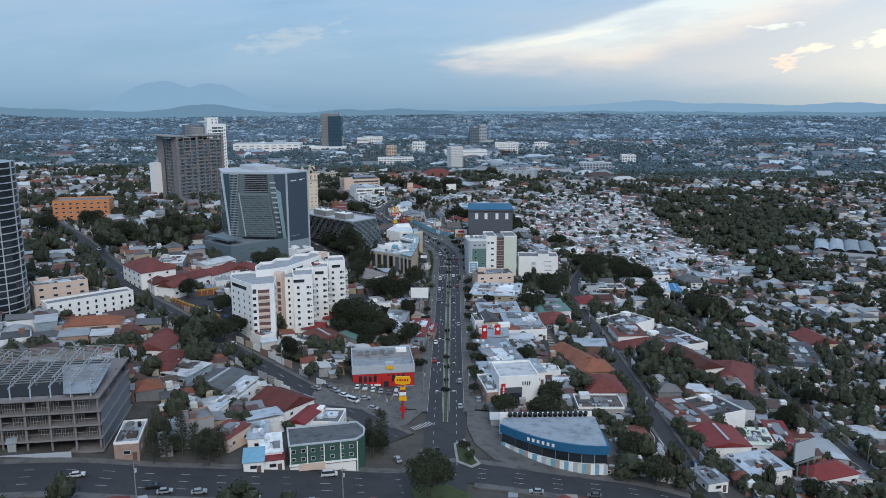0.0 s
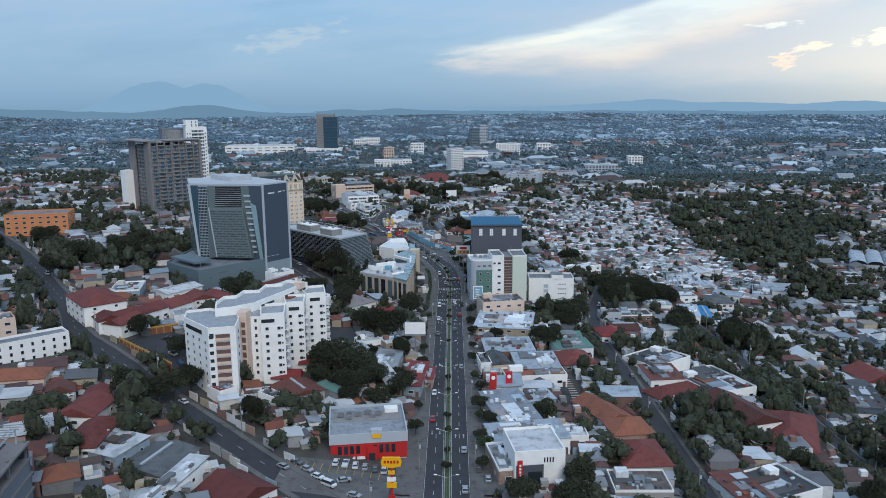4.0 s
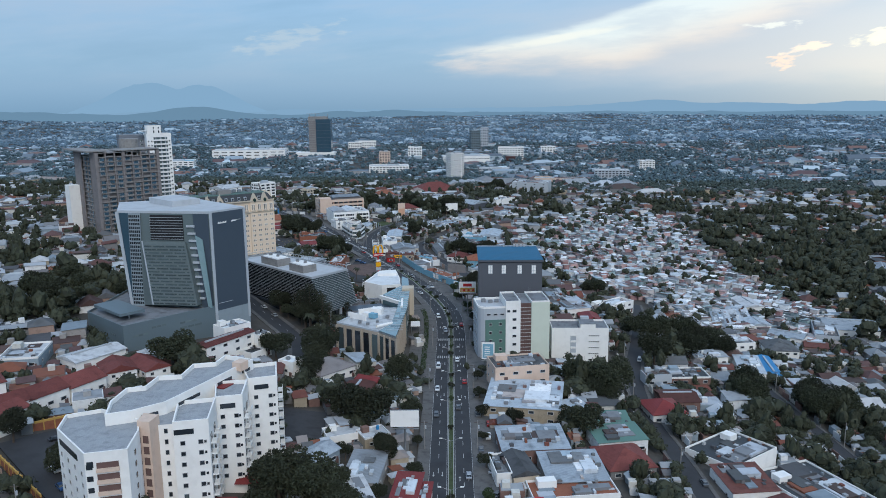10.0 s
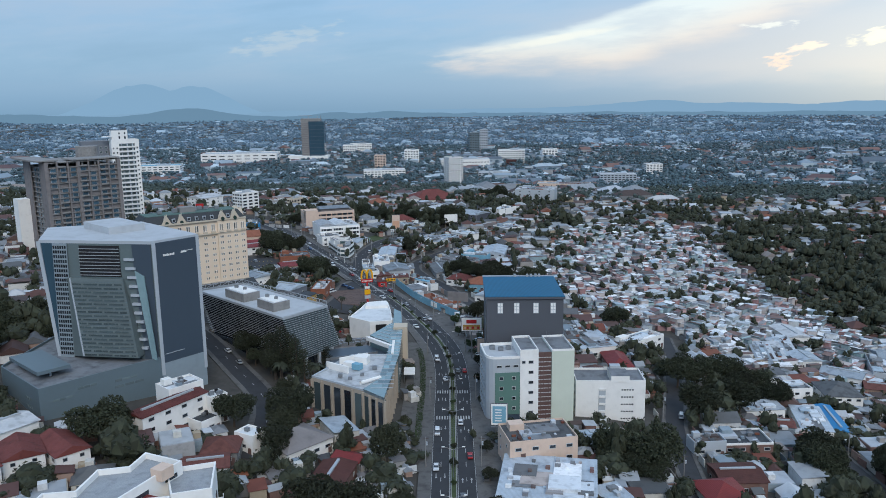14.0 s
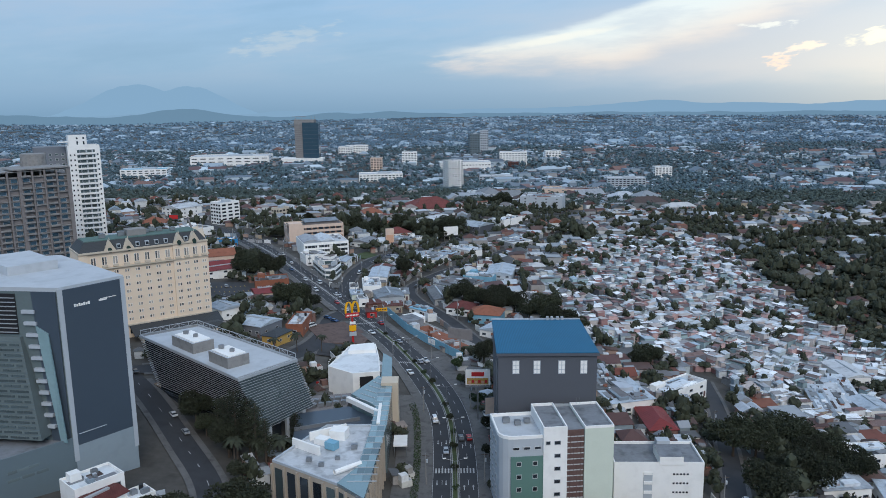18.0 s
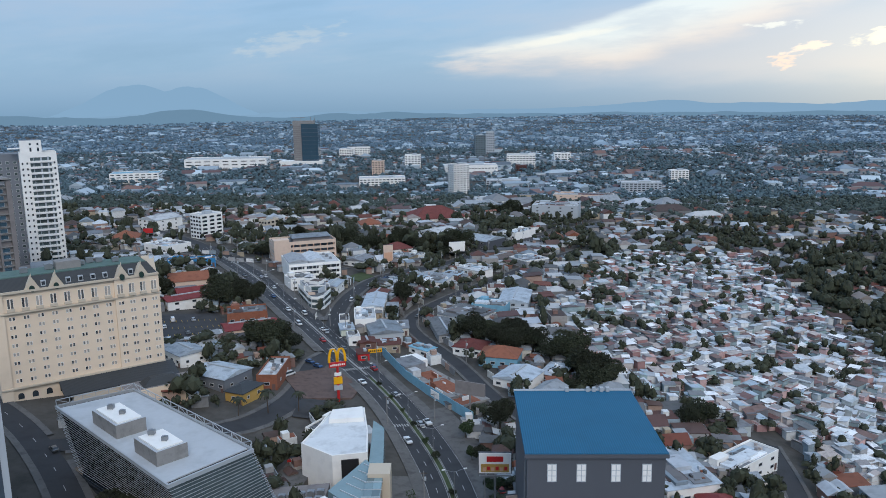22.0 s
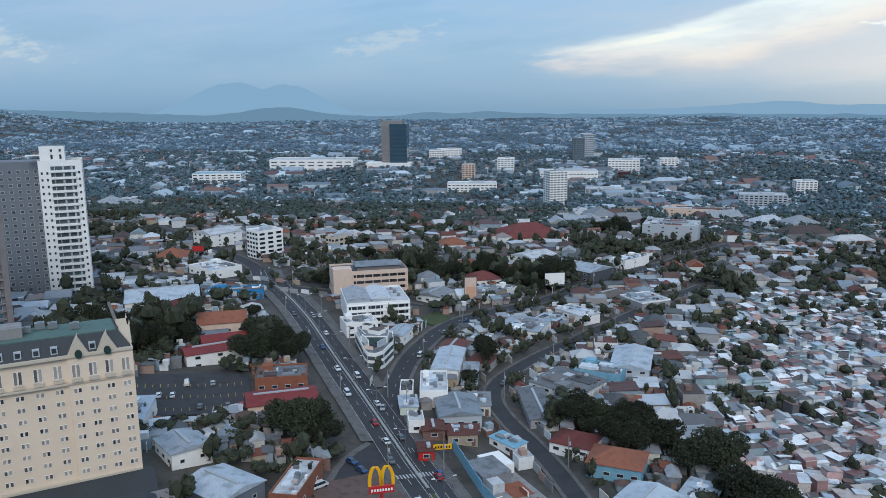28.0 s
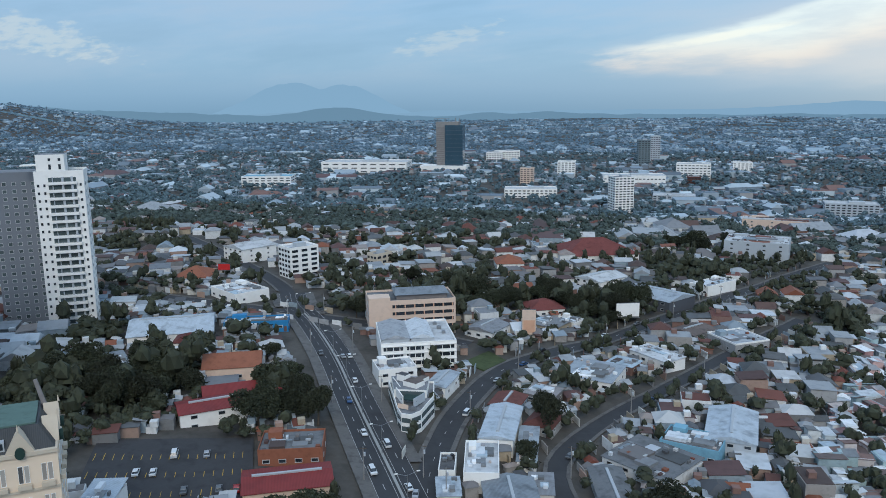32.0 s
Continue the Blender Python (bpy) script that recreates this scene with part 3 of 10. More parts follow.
def pavements():
    """Kerbed pavements on both sides of each road, broken where roads meet."""
    road = [(np.array([(p.x, p.y) for p in resample([tuple(q) for q in line], 2.0)]), half) for line, half, *_ in PAVE]
    for n, (line, half, walk_w, h, label) in enumerate(PAVE):
        for s in (-1, 1):
            d0, d1 = sorted((s * half, s * (half + walk_w)))
            mid = offset(line, (d0 + d1) / 2)
            me, run = Mesh(), []
            for i, p in enumerate(mid):
                open_ = any(k != n and np.min((pts[:, 0] - p.x) ** 2 + (pts[:, 1] - p.y) ** 2) < (hw + 0.8) ** 2 for k, (pts, hw) in enumerate(road))
                if not open_:
                    run.append(line[i])
                if (open_ or i == len(mid) - 1) and len(run) > 1:
                    strip(me, run, d0, d1, 0.15 + h, 0.6)
                if open_:
                    run = []
            if me.f:
                solid("pavement", me, M["paving"], label, "pavement", kind="structure")


pavements()
for d0, d1, y0, y1 in ((-19.5, -10.9, 470, 612), (10.9, 17.5, 470, 660), (11.15, 19.0, 286, 470), (-16.5, -11.15, 286, 400)):
    me = Mesh()
    strip(me, [p for p in AVENUE if y0 < p.y < y1], d0, d1, 0.1, 0.6)
    solid("pavement", me, M["paving"], "wide grey concrete forecourt beside the avenue", "pavement", kind="structure")


def flat_patch(name, pts, h, material, label, category, kind="structure"):
    """A patch laid on the sloping ground, with a kerb."""
    me = Mesh()
    cx, cy = sum(p[0] for p in pts) / len(pts), sum(p[1] for p in pts) / len(pts)
    rings = [[(cx + (x - cx) * f, cy + (y - cy) * f) for x, y in pts] for f in (1.0, 0.66, 0.33)]
    tops = [[(x, y, gz(x, y) + h) for x, y in r] for r in rings]
    me.loft([(x, y, z - 1.0) for x, y, z in tops[0]], tops[0], cap=False)
    me.loft(tops[0], tops[1], cap=False).loft(tops[1], tops[2])
    return solid(name, me, M[material], label, category, kind=kind)


flat_patch("pavement", [(9.5, 287), (9.5, 272), (12, 258), (18, 247), (28, 241.5), (57, 240.5), (57, 243), (36, 246), (24, 256), (20, 268), (20, 287)], 0.12, "paving", "curving pale pavement before the corner shop", "pavement")
flat_patch("pavement", [(-70, 680), (-58, 658), (-40, 664), (-38, 676), (-52, 697)], 0.1, "brickpave", "red-brown paved forecourt around the arch sign", "pavement")
flat_patch("pavement", [(-7, 287), (-13, 274), (-18, 270), (-24, 273), (-17, 287)], 0.12, "paving", "pale pavement at the street corner", "pavement")
flat_patch("traffic_island", [(8.5, 262), (4.5, 258), (5.5, 244), (10.5, 240), (13.5, 243), (10.5, 251)], 0.16, "kerb", "kerbed traffic island at the junction", "traffic island")
flat_patch("island_lawn", [(8.3, 260.5), (5.3, 257.3), (6.2, 245), (10.3, 241.5), (12.4, 243.4), (9.7, 251)], 0.2, "grass", "worn lawn on the traffic island", "lawn")
flat_patch("island_lawn", [(-9, 227), (-6, 214), (8, 212), (10, 222), (2, 229)], 0.2, "grass", "worn lawn under a large tree", "lawn")


def lane_marks():
    me = Mesh()
    for d in (-4.1, 4.1):
        line = [p for p in resample([tuple(p) for p in AVENUE if 240 < p.y < 960], 2.6)]
        o = offset(line, d)
        for i in range(0, len(o) - 2, 3):
            a, b = o[i], o[i + 1]
            t = (b - a).normalized() * 0.09
            n = Vector((t.y, -t.x))
            me.poly([(q.x, q.y, gz(q.x, q.y) + 0.04) for q in (a - n, a + n, b + n, b - n)])
    for d in (-1.35, 1.35, -7.0, 7.0):
        o = offset(AVENUE, d)
        for a, b in zip(o, o[1:]):
            if 285 < a.y < 940:
                t = (b - a).normalized() * 0.07
                n = Vector((t.y, -t.x))
                me.poly([(q.x, q.y, gz(q.x, q.y) + 0.035) for q in (a - n, a + n, b + n, b - n)])
    solid("lane_marking", me, M["paint"], "worn white lane lines on the avenue", "road marking", kind="structure")


lane_marks()


def cross_marks():
    """Dashed lane lines on the side and cross streets."""
    me = Mesh()
    for line, offs in ((CROSS_L, (-4.2, 0.0, 4.2)), (CROSS_R, (-3.2, 0.0, 3.2)), (FORK, (0.0,)), (SIDE_L, (0.0,)), (CROSS_F, (0.0,)), (MALL_L, (0.0,))):
        fine = resample([tuple(p) for p in line], 2.2)
        for d in offs:
            o = offset(fine, d)
            for i in range(0, len(o) - 2, 4):
                a, b = o[i], o[i + 1]
                n = (b - a).normalized() * 0.09
                n = Vector((n.y, -n.x))
                me.poly([(q.x, q.y, gz(q.x, q.y) + 0.05) for q in (a - n, a + n, b + n, b - n)])
    solid("lane_marking", me, M["paint"], "worn white dashes on the side streets", "road marking", kind="structure")


cross_marks()


def crosswalk(x, y, rot, width, n):
    root = thing("crosswalk", x, y, gz(x, y) + 0.045, rot, "white striped pedestrian crossing painted on the avenue", "crosswalk")
    bar = Mesh().box(0, 0, 0, 0.5, 3.2, 0.006).data("stripe", [M["paint"]])
    for i in range(n):
        ob = part("stripe", bar, None, root)
        u = (i + 0.5) / n * width - width / 2
        c, q = math.cos(radians(rot)), math.sin(radians(rot))
        ob.matrix_basis = pose(u, 0, gz(x + u * c, y + u * q) - gz(x, y), 0, -math.degrees(math.atan(gz(x + u * c + 0.5 * c, y + u * q) - gz(x + u * c - 0.5 * c, y + u * q))))


for x, y, r, w, n in ((1.5, 517, 0, 13, 13), (1.5, 543, 0, 13, 13), (-17, 647, 22, 13, 13), (-43, 697, 30, 15, 14), (-7, 273, 40, 9, 9), (-1, 236, 8, 13, 12)):
    crosswalk(x, y, r, w, n)


def lane_arrow(x, y, rot):
    me = Mesh().poly([(-0.12, -1.6, 0), (0.12, -1.6, 0), (0.12, 0.5, 0), (-0.12, 0.5, 0)]).poly([(-0.42, 0.5, 0), (0.42, 0.5, 0), (0, 1.6, 0)])
    ob = solid("lane_arrow", me, M["paint"], "white direction arrow painted on the avenue", "road marking", "lane arrows", "structure")
    ob.matrix_basis = pose(x, y, gz(x, y) + 0.045, 0, 0, rot)


for y in (505, 532, 468, 400, 330, 561):
    for d in (2.8, 5.6):
        lane_arrow(1.5 + d, y, 0), lane_arrow(1.5 - d, y + 3, 180)

# ---- windows ----
_win = {}


def win_mesh(w, h, glass, frame, bars=1):
    """A frame proud of the wall with a set-back pane, in one shell."""
    key = (round(w, 2), round(h, 2), glass, frame, bars)
    if key not in _win:
        me = Mesh()
        t = min(0.14, w * 0.09)
        o = [(-w / 2, 0), (w / 2, 0), (w / 2, h), (-w / 2, h)]
        n = [(-w / 2 + t, t), (w / 2 - t, t), (w / 2 - t, h - t), (-w / 2 + t, h - t)]
        me.v = [(x, 0.06, z) for x, z in o] + [(x, -0.1, z) for x, z in o] + [(x, -0.1, z) for x, z in n] + [(x, -0.02, z) for x, z in n]
        for i in range(4):
            j = (i + 1) % 4
            me.f += [(i, j, 4 + j, 4 + i), (4 + i, 4 + j, 8 + j, 8 + i), (8 + i, 8 + j, 12 + j, 12 + i)]
            me.m += [1, 1, 1]
        me.f.append((12, 13, 14, 15))
        me.m.append(0)
        _win[key] = me.data("window", [M[glass], M[frame]])
    return _win[key]


def windows(parent, a, b, z0, floors, fh, n, w, h, sill=1.0, glass="glass", frame="frame", bars=1, name="window", skip=None, inset=0.0, out=0.03):
    """Rows of windows along the wall from a to b, whose outside is on the right; z0 from the parent's base."""
    a, b = Vector(a), Vector(b)
    d = b - a
    t = d.normalized()
    ang = math.atan2(t.y, t.x)
    nrm = Vector((t.y, -t.x))
    me = win_mesh(w, h, glass, frame, bars)
    for i in range(floors):
        for j in range(n):
            if skip and skip(i, j):
                continue
            p = a + t * (inset + (d.length - 2 * inset) * (j + 0.5) / n) + nrm * out
            ob = new(name, me)
            ob.parent = parent
            ob.matrix_basis = Matrix.Translation((p.x, p.y, z0 + i * fh + sill)) @ Matrix.Rotation(ang, 4, "Z")


def local(root, pts):
    """World plan points in the thing's own frame."""
    inv = root.matrix_basis.inverted()
    return [tuple((inv @ Vector((p[0], p[1], 0)))[:2]) for p in pts]


def parapet(parent, ring, z, h=0.9, t=0.3, material="white", name="parapet"):
    """A wall round the edge of a flat roof."""
    k = len(ring)
    c = Vector((sum(p[0] for p in ring) / k, sum(p[1] for p in ring) / k))
    inner = []
    for i in range(k):
        p, q, r = (Vector(ring[j % k]) for j in (i - 1, i, i + 1))
        n1 = Vector(((q - p).y, -(q - p).x)).normalized()
        n2 = Vector(((r - q).y, -(r - q).x)).normalized()
        nn = (n1 + n2)
        nn = nn.normalized() * (t / max(0.4, nn.normalized().dot(n1)))
        inner.append(q - nn)
    me = Mesh()
    for i in range(k):
        j = (i + 1) % k
        o1, o2, i1, i2 = ring[i], ring[j], inner[i], inner[j]
        me.poly([(*o1, z), (*o2, z), (*o2, z + h), (*o1, z + h)])
        me.poly([(*o1, z + h), (*o2, z + h), (*i2, z + h), (*i1, z + h)])
        me.poly([(*i2, z), (*i1, z), (*i1, z + h), (*i2, z + h)])
    return part(name, me, M[material], parent)


def roof_units(parent, spots, z):
    """Air-conditioning boxes with a fan ring on a flat roof."""
    for x, y, s in spots:
        me = Mesh().box(x, y, z + 0.15, s, s * 0.8, s * 0.7)
        for u in (-1, 1):
            me.box(x + u * s * 0.4, y, z, 0.1, s * 0.8, 0.15)
        me.tube((x, y, z + 0.15 + s * 0.7), (x, y, z + 0.3 + s * 0.7), s * 0.3, s * 0.3, 10)
        part("air_unit", me, M["steel"], parent)


# ---- white apartment block ----
def apartment_block():
    root = thing("apartment_building", -76, 372, 9.0, 0, "white rendered eight-storey apartment block with stepped bays and balconies", "apartment building")
    W = lambda pts: local(root, pts)
    H, fh = 26.0, 3.0

    def wall_rows(a, b, n, w, h, first=0, floors=8, sill=1.1):
        windows(root, a, b, 1.6 + first * fh, floors - first, fh, n, w, h, sill - 0.4)

    def along_wall(a, b, u, o, z, ln, dp, hg, m, name, label=""):
        a, b = Vector(a), Vector(b)
        t = (b - a).normalized()
        p = a + (b - a) * u + Vector((t.y, -t.x)) * o
        return part(name, Mesh().box(p.x, p.y, z, ln, dp, hg, math.degrees(math.atan2(t.y, t.x))), M[m], root, label)

    # round end
    end = W([(-99, 358), (-85.5, 343.5), (-76, 346), (-77.5, 357), (-80, 364), (-93, 371), (-101, 367)])
    part("end_wall", Mesh().prism(end, -6, H, top=1), [M["white"], M["ribroof"]], root)
    parapet(root, end, H, 1.0, 0.4)
    along_wall(end[0], end[1], 0.42, 0.05, H - 2.6, 13, 0.2, 1.5, "glass", "strip_window")
    wall_rows(end[0], end[1], 4, 1.15, 1.3, floors=7)
    wall_rows(end[5], end[0], 3, 1.1, 1.3)
    along_wall(end[1], end[2], 0.12, 0.04, H - 2.8, 1.5, 0.15, 1.5, "glass", "window")
    for f in range(8):
        z = 0.9 + f * fh
        along_wall(end[1], end[2], 0.52, 0.06, z + 0.9, 5.0, 0.16, 1.5, "brown", "loggia", "shaded brown loggia opening")
        along_wall(end[1], end[2], 0.52, 0.3, z, 5.2, 0.7, 0.95, "peachpale", "loggia_rail")
        along_wall(end[1], end[2], 0.1, 0.04, z + 0.8, 1.4, 0.15, 1.3, "glass", "window")
        along_wall(end[2], end[3], 0.55, 0.04, z + 0.8, 1.2, 0.15, 1.3, "glass", "window")
    # peach stair tower
    tw = W([(-78.8, 359.2), (-75.4, 358.6), (-74.6, 363.5), (-79, 364.5)])
    part("stair_tower", Mesh().prism(tw, -6, H + 2.4), M["peachpale"], root, "peach rendered stair tower")
    for f in range(8):
        along_wall(tw[0], tw[1], 0.62, 0.05, 1.5 + f * fh, 1.5, 0.16, 2.0, "brown", "stair_window")
        along_wall(tw[0], tw[1], 0.08, 0.3, 1.5 + f * fh, 0.7, 0.6, 1.5, "glass", "side_window")
    # recess and three stepped bays, each with balconies on its side
    rec = W([(-75.4, 362.5), (-70.5, 363.5), (-70.5, 372), (-78, 372)])
    part("recess_wall", Mesh().prism(rec, -6, H - 0.2, top=1), [M["white"], M["ribroof"]], root)
    wall_rows(rec[0], rec[1], 1, 1.0, 1.4)
    for k, (a, b, c, d) in enumerate((((-70.6, 361.5), (-61.8, 363.6), (-64.2, 378.5), (-74, 376)), ((-64.6, 378.8), (-57.3, 380.6), (-58.8, 392.5), (-68, 391)), ((-58.9, 393.2), (-50.8, 395.8), (-53.6, 408.5), (-64, 405)))):
        bay = W([a, b, c, d])
        part("bay_wall", Mesh().prism(bay, -6, H, top=1), [M["white"], M["ribroof"]], root)
        parapet(root, bay, H, 1.1, 0.4)
        along_wall(bay[0], bay[1], 0.3 if k == 0 else 0.45, 0.05, H - 2.6, 4.2 if k else 5, 0.18, 1.4, "glass", "strip_window")
        wall_rows(bay[0], bay[1], 2, 1.35, 1.35, floors=7)
        for f in range(7):
            z = 1.6 + f * fh
            along_wall(bay[0], bay[1], 0.88, 0.05, z + 1.0, 0.6, 0.15, 0.7, "glass", "small_window")
            for u in (0.2, 0.62):
                bl = along_wall(bay[1], bay[2], u, 0.75, z - 0.1, 3.4, 1.5, 0.22, "white", "balcony")
                along_wall(bay[1], bay[2], u, 1.45, z + 0.12, 3.4, 0.12, 0.9, "white", "balcony_rail")
                along_wall(bay[1], bay[2], u, 0.06, z + 0.2, 2.6, 0.15, 2.1, "glass", "balcony_door")
        if k < 2:
            n_ = W([(-62 + 7.5 * k, 364.5 + 17 * k)])[0]
            a_ = part("ground_roof", Mesh().loft([(n_[0] + u * 6, n_[1] + v * 3.4, 0.8) for u, v in ((-1, -1), (1, -1), (1, 1), (-1, 1))], [(n_[0] + u * 5.4, n_[1] + 2 + v * 1.0, 2.8) for u, v in ((-1, -1), (1, -1), (1, 1), (-1, 1))]), M["redroof"], root, "red tiled entrance roof")
    # raised rear block with the zigzag parapet
    back = W([(-88, 361.5), (-82, 364), (-75, 370), (-68, 386), (-63, 398), (-60, 404.5), (-70, 409), (-71, 402), (-77.5, 400.5), (-78, 391), (-84.5, 390), (-85.2, 382), (-90, 380.5), (-90.5, 371)])
    part("rear_wall", Mesh().prism(back, -6, H + 2.0, top=1), [M["white"], M["ribroof"]], root)
    parapet(root, back, H + 2.0, 1.3, 0.5)
    for i in range(1, 5):
        a_, b_ = back[i], back[i + 1]
        along_wall(a_, b_, 0.5, 0.05, H + 0.4, (Vector(b_) - Vector(a_)).length * 0.5, 0.16, 0.9, "glass", "slot_window")
    for i in (6, 8, 10, 12):
        wall_rows(back[i], back[(i + 1) % len(back)], 2, 1.2, 1.3)
    p = W([(-62.5, 399)])[0]
    part("lift_hut", Mesh().box(*p, H + 2, 3.6, 3.2, 2.6, 65), M["peachpale"], root)
    p = W([(-64.5, 391)])[0]
    part("red_roof_strip", Mesh().box(*p, H + 0.05, 3, 7, 0.3, -24), M["redroof"], root)
    # garden terrace with a pool
    p = W([(-66, 350)])[0]
    part("terrace_wall", Mesh().box(*p, -6, 20, 8, 6.6, 10), M["white"], root)
    part("pool", Mesh().box(p[0] - 3, p[1] + 0.5, 0.6, 7, 4, 0.12, 10), M["water"], root, "small turquoise pool")
    q = W([(-86, 338)])[0]
    part("gate_lodge", Mesh().box(*q, -6, 9, 6, 6.4, 5, 0, 1), [M["white"], M["brick"]], root)


apartment_block()


# ---- slate office tower ----
def office_tower():
    root = thing("office_tower", -120, 515, 16, 0, "slate grey glass office tower with a slanted facade on a podium", "office tower")
    W = lambda pts: local(root, pts)
    pod = W([(-158, 504), (-133, 481), (-119, 496.5), (-104.6, 511.5), (-92.5, 527), (-100, 545), (-156, 548)])
    part("podium", Mesh().prism(pod, -8, 9.4, top=1), [M["slate"], M["roofgrey"]], root, "slate grey clad podium")
    parapet(root, pod, 9.4, 1.0, 0.4, "slate")
    # podium terrace canopy
    c = W([(-143, 502)])[0]
    part("canopy", Mesh().box(*c, 11.8, 25, 11, 1.2, -42), M["slate"], root, "slate blue terrace canopy")
    for u in (-9, -3, 3, 9):
        q = Vector(c) + Vector((math.cos(radians(-42)), math.sin(radians(-42)))) * u
        part("canopy_post", Mesh().box(q.x, q.y, 9.4, 0.5, 0.5, 2.5), M["greypale"], root)
    # strip windows of the podium
    a, b = Vector(pod[1]), Vector(pod[2])
    for a, b, spec in ((pod[0], pod[1], ((0.72, 4.5, 4), (0.72, 1.5, 4))), (pod[1], pod[2], ((0.35, 4.5, 5), (0.75, 6.5, 5))), (pod[2], pod[3], ((0.4, 5.6, 6), (0.45, 3.4, 8)))):
        a, b = Vector(a), Vector(b)
        t = (b - a).normalized()
        nr = Vector((t.y, -t.x))
        for u, zz, ln in spec:
            for k in (-1, 0, 1):
                p = a + (b - a) * u + nr * 0.03 + t * k * ln * 0.45
                part("window", Mesh().box(p.x, p.y, zz, ln * 0.38, 0.1, 0.8, math.degrees(math.atan2(t.y, t.x))), M["gglass"], root)
    L_, M_, R_, B_, C_ = W([(-147, 518)])[0], W([(-104, 512.5)])[0], W([(-92.3, 527)])[0], W([(-125, 558)])[0], W([(-157, 545)])[0]
    z0, z1 = 9.4, 52.4
    foot = Vector(L_).lerp(Vector(M_), 0.085)
    core = Mesh().loft([(*q, z0) for q in (foot, M_, R_, B_, C_)], [(*q, z1 - 0.5) for q in (L_, M_, R_, B_, C_)])
    part("wall", core, M["gglass"], root)
    roof = part("roof_slab", Mesh().prism([L_, M_, R_, B_, C_], z1 - 0.5, z1 + 0.6, top=1), [M["greypale"], M["roofplain"]], root)
    Lv, Mv, Rv = Vector(L_), Vector(M_), Vector(R_)
    t = (Mv - Lv).normalized()
    nr = Vector((t.y, -t.x))
    ang = math.degrees(math.atan2(t.y, t.x))
    W_ = (Mv - Lv).length

    def P(u, o, z):
        p = Lv + t * (u * W_) + nr * o
        return (p.x, p.y, z)

    def slab(name, m, quad, th=0.5, label=""):
        """A leaning panel, quad as (u, out, z) anticlockwise from outside."""
        front = [P(*q) for q in quad]
        back = [P(q[0], q[1] - th, q[2]) for q in quad]
        me = Mesh().loft(back, front)
        return part(name, me, M[m], root, label)

    # roof plant box
    p = Vector(L_) * 0.35 + Vector(B_) * 0.65
    part("plant_box", Mesh().box(p.x + 4, p.y - 4, z1 + 0.6, 22, 14, 2.6, 137), M["roofplain"], root)
    # pale edge on the left and perforated screen
    slab("edge_panel", "greypale", [(0.07, 0.4, z0), (0.10, 0.4, z0), (0.015, 0.4, z1), (-0.02, 0.4, z1)])
    slab("side_glass", "bglass", [(0.09, 0.2, z0 + 2), (0.105, 0.2, z0 + 2), (0.125, 0.2, z1 - 0.5), (0.02, 0.2, z1 - 0.5)])
    slab("screen", "plinth", [(0.10, 0.6, z0), (0.23, 0.9, z0), (0.255, 0.6, z1 - 0.5), (0.125, 0.5, z1 - 0.5)], 0.3, "perforated pale metal screen")
    for i in range(24):
        zz = z0 + 1 + i * 1.72
        f = (zz - z0) / (z1 - z0)
        u0, u1 = 0.104 + 0.025 * f, 0.226 + 0.025 * f
        row = Mesh()
        for k in range(6):
            u = u0 + (u1 - u0) * (k + 0.5) / 6
            q = P(u, 0.62 + 0.3 * (1 - f) * (k + 0.5) / 6, zz)
            row.box(q[0], q[1], zz, 0.62, 0.08, 1.1, ang)
        tagged(part("perforation", row, M["glass"], root), kind="stuff")
    # dark louvred top storey
    slab("louvre_bay", "black", [(0.35, 0.35, z1 - 12.5), (0.71, 0.35, z1 - 12.5), (0.71, 0.35, z1 - 1.2), (0.36, 0.35, z1 - 1.2)], 0.3, "dark louvred top storeys")
    for i in range(9):
        zz = z1 - 12 + i * 1.2
        slab("louvre", "slat", [(0.355, 0.7, zz), (0.71, 0.7, zz), (0.71, 0.7, zz + 0.18), (0.355, 0.7, zz + 0.18)], 0.35)
    # leaning curtain wall
    zt = z1 - 13.0
    slab("curtain_wall", "meshwall", [(0.38, 5.0, z0 + 2.0), (0.86, 5.0, z0 + 2.0), (0.73, 1.2, zt), (0.265, 1.2, zt)], 4.5, "leaning grey-green glass curtain wall")
    for i in range(1, 20):
        f = i / 20
        zz = z0 + 2.0 + f * (zt - z0 - 2.0)
        ua, ub, oo = 0.38 - 0.115 * f, 0.86 - 0.13 * f, 5.12 - 3.8 * f
        slab("mesh_rail", "slate", [(ua, oo, zz), (ub, oo, zz), (ub, oo, zz + 0.12), (ua, oo, zz + 0.12)], 0.2)
        row = Mesh()
        for k in range(22):
            if (i * 3 + k * 5) % 7 == 0:
                continue
            q = P(ua + 0.015 + (ub - ua - 0.03) * (k + 0.5) / 22, oo + 0.16, zz)
            row.box(q[0], q[1], zz - 1.0, 0.55 + 0.3 * ((i + k) % 3), 0.12, 0.55, ang)
        tagged(part("perforation", row, M["dimglass"], root), kind="stuff")
    slab("screen_wing", "meshwall", [(0.23, 1.0, z0 + 0.5), (0.375, 4.6, z0 + 2.0), (0.262, 1.1, zt), (0.235, 0.75, zt)], 0.4, "perforated screen beside the curtain wall")
    slab("curtain_side", "greypale", [(0.37, 5.0, z0 + 2.0), (0.385, 5.1, z0 + 2.0), (0.27, 1.3, zt), (0.255, 1.2, zt)], 4.4)
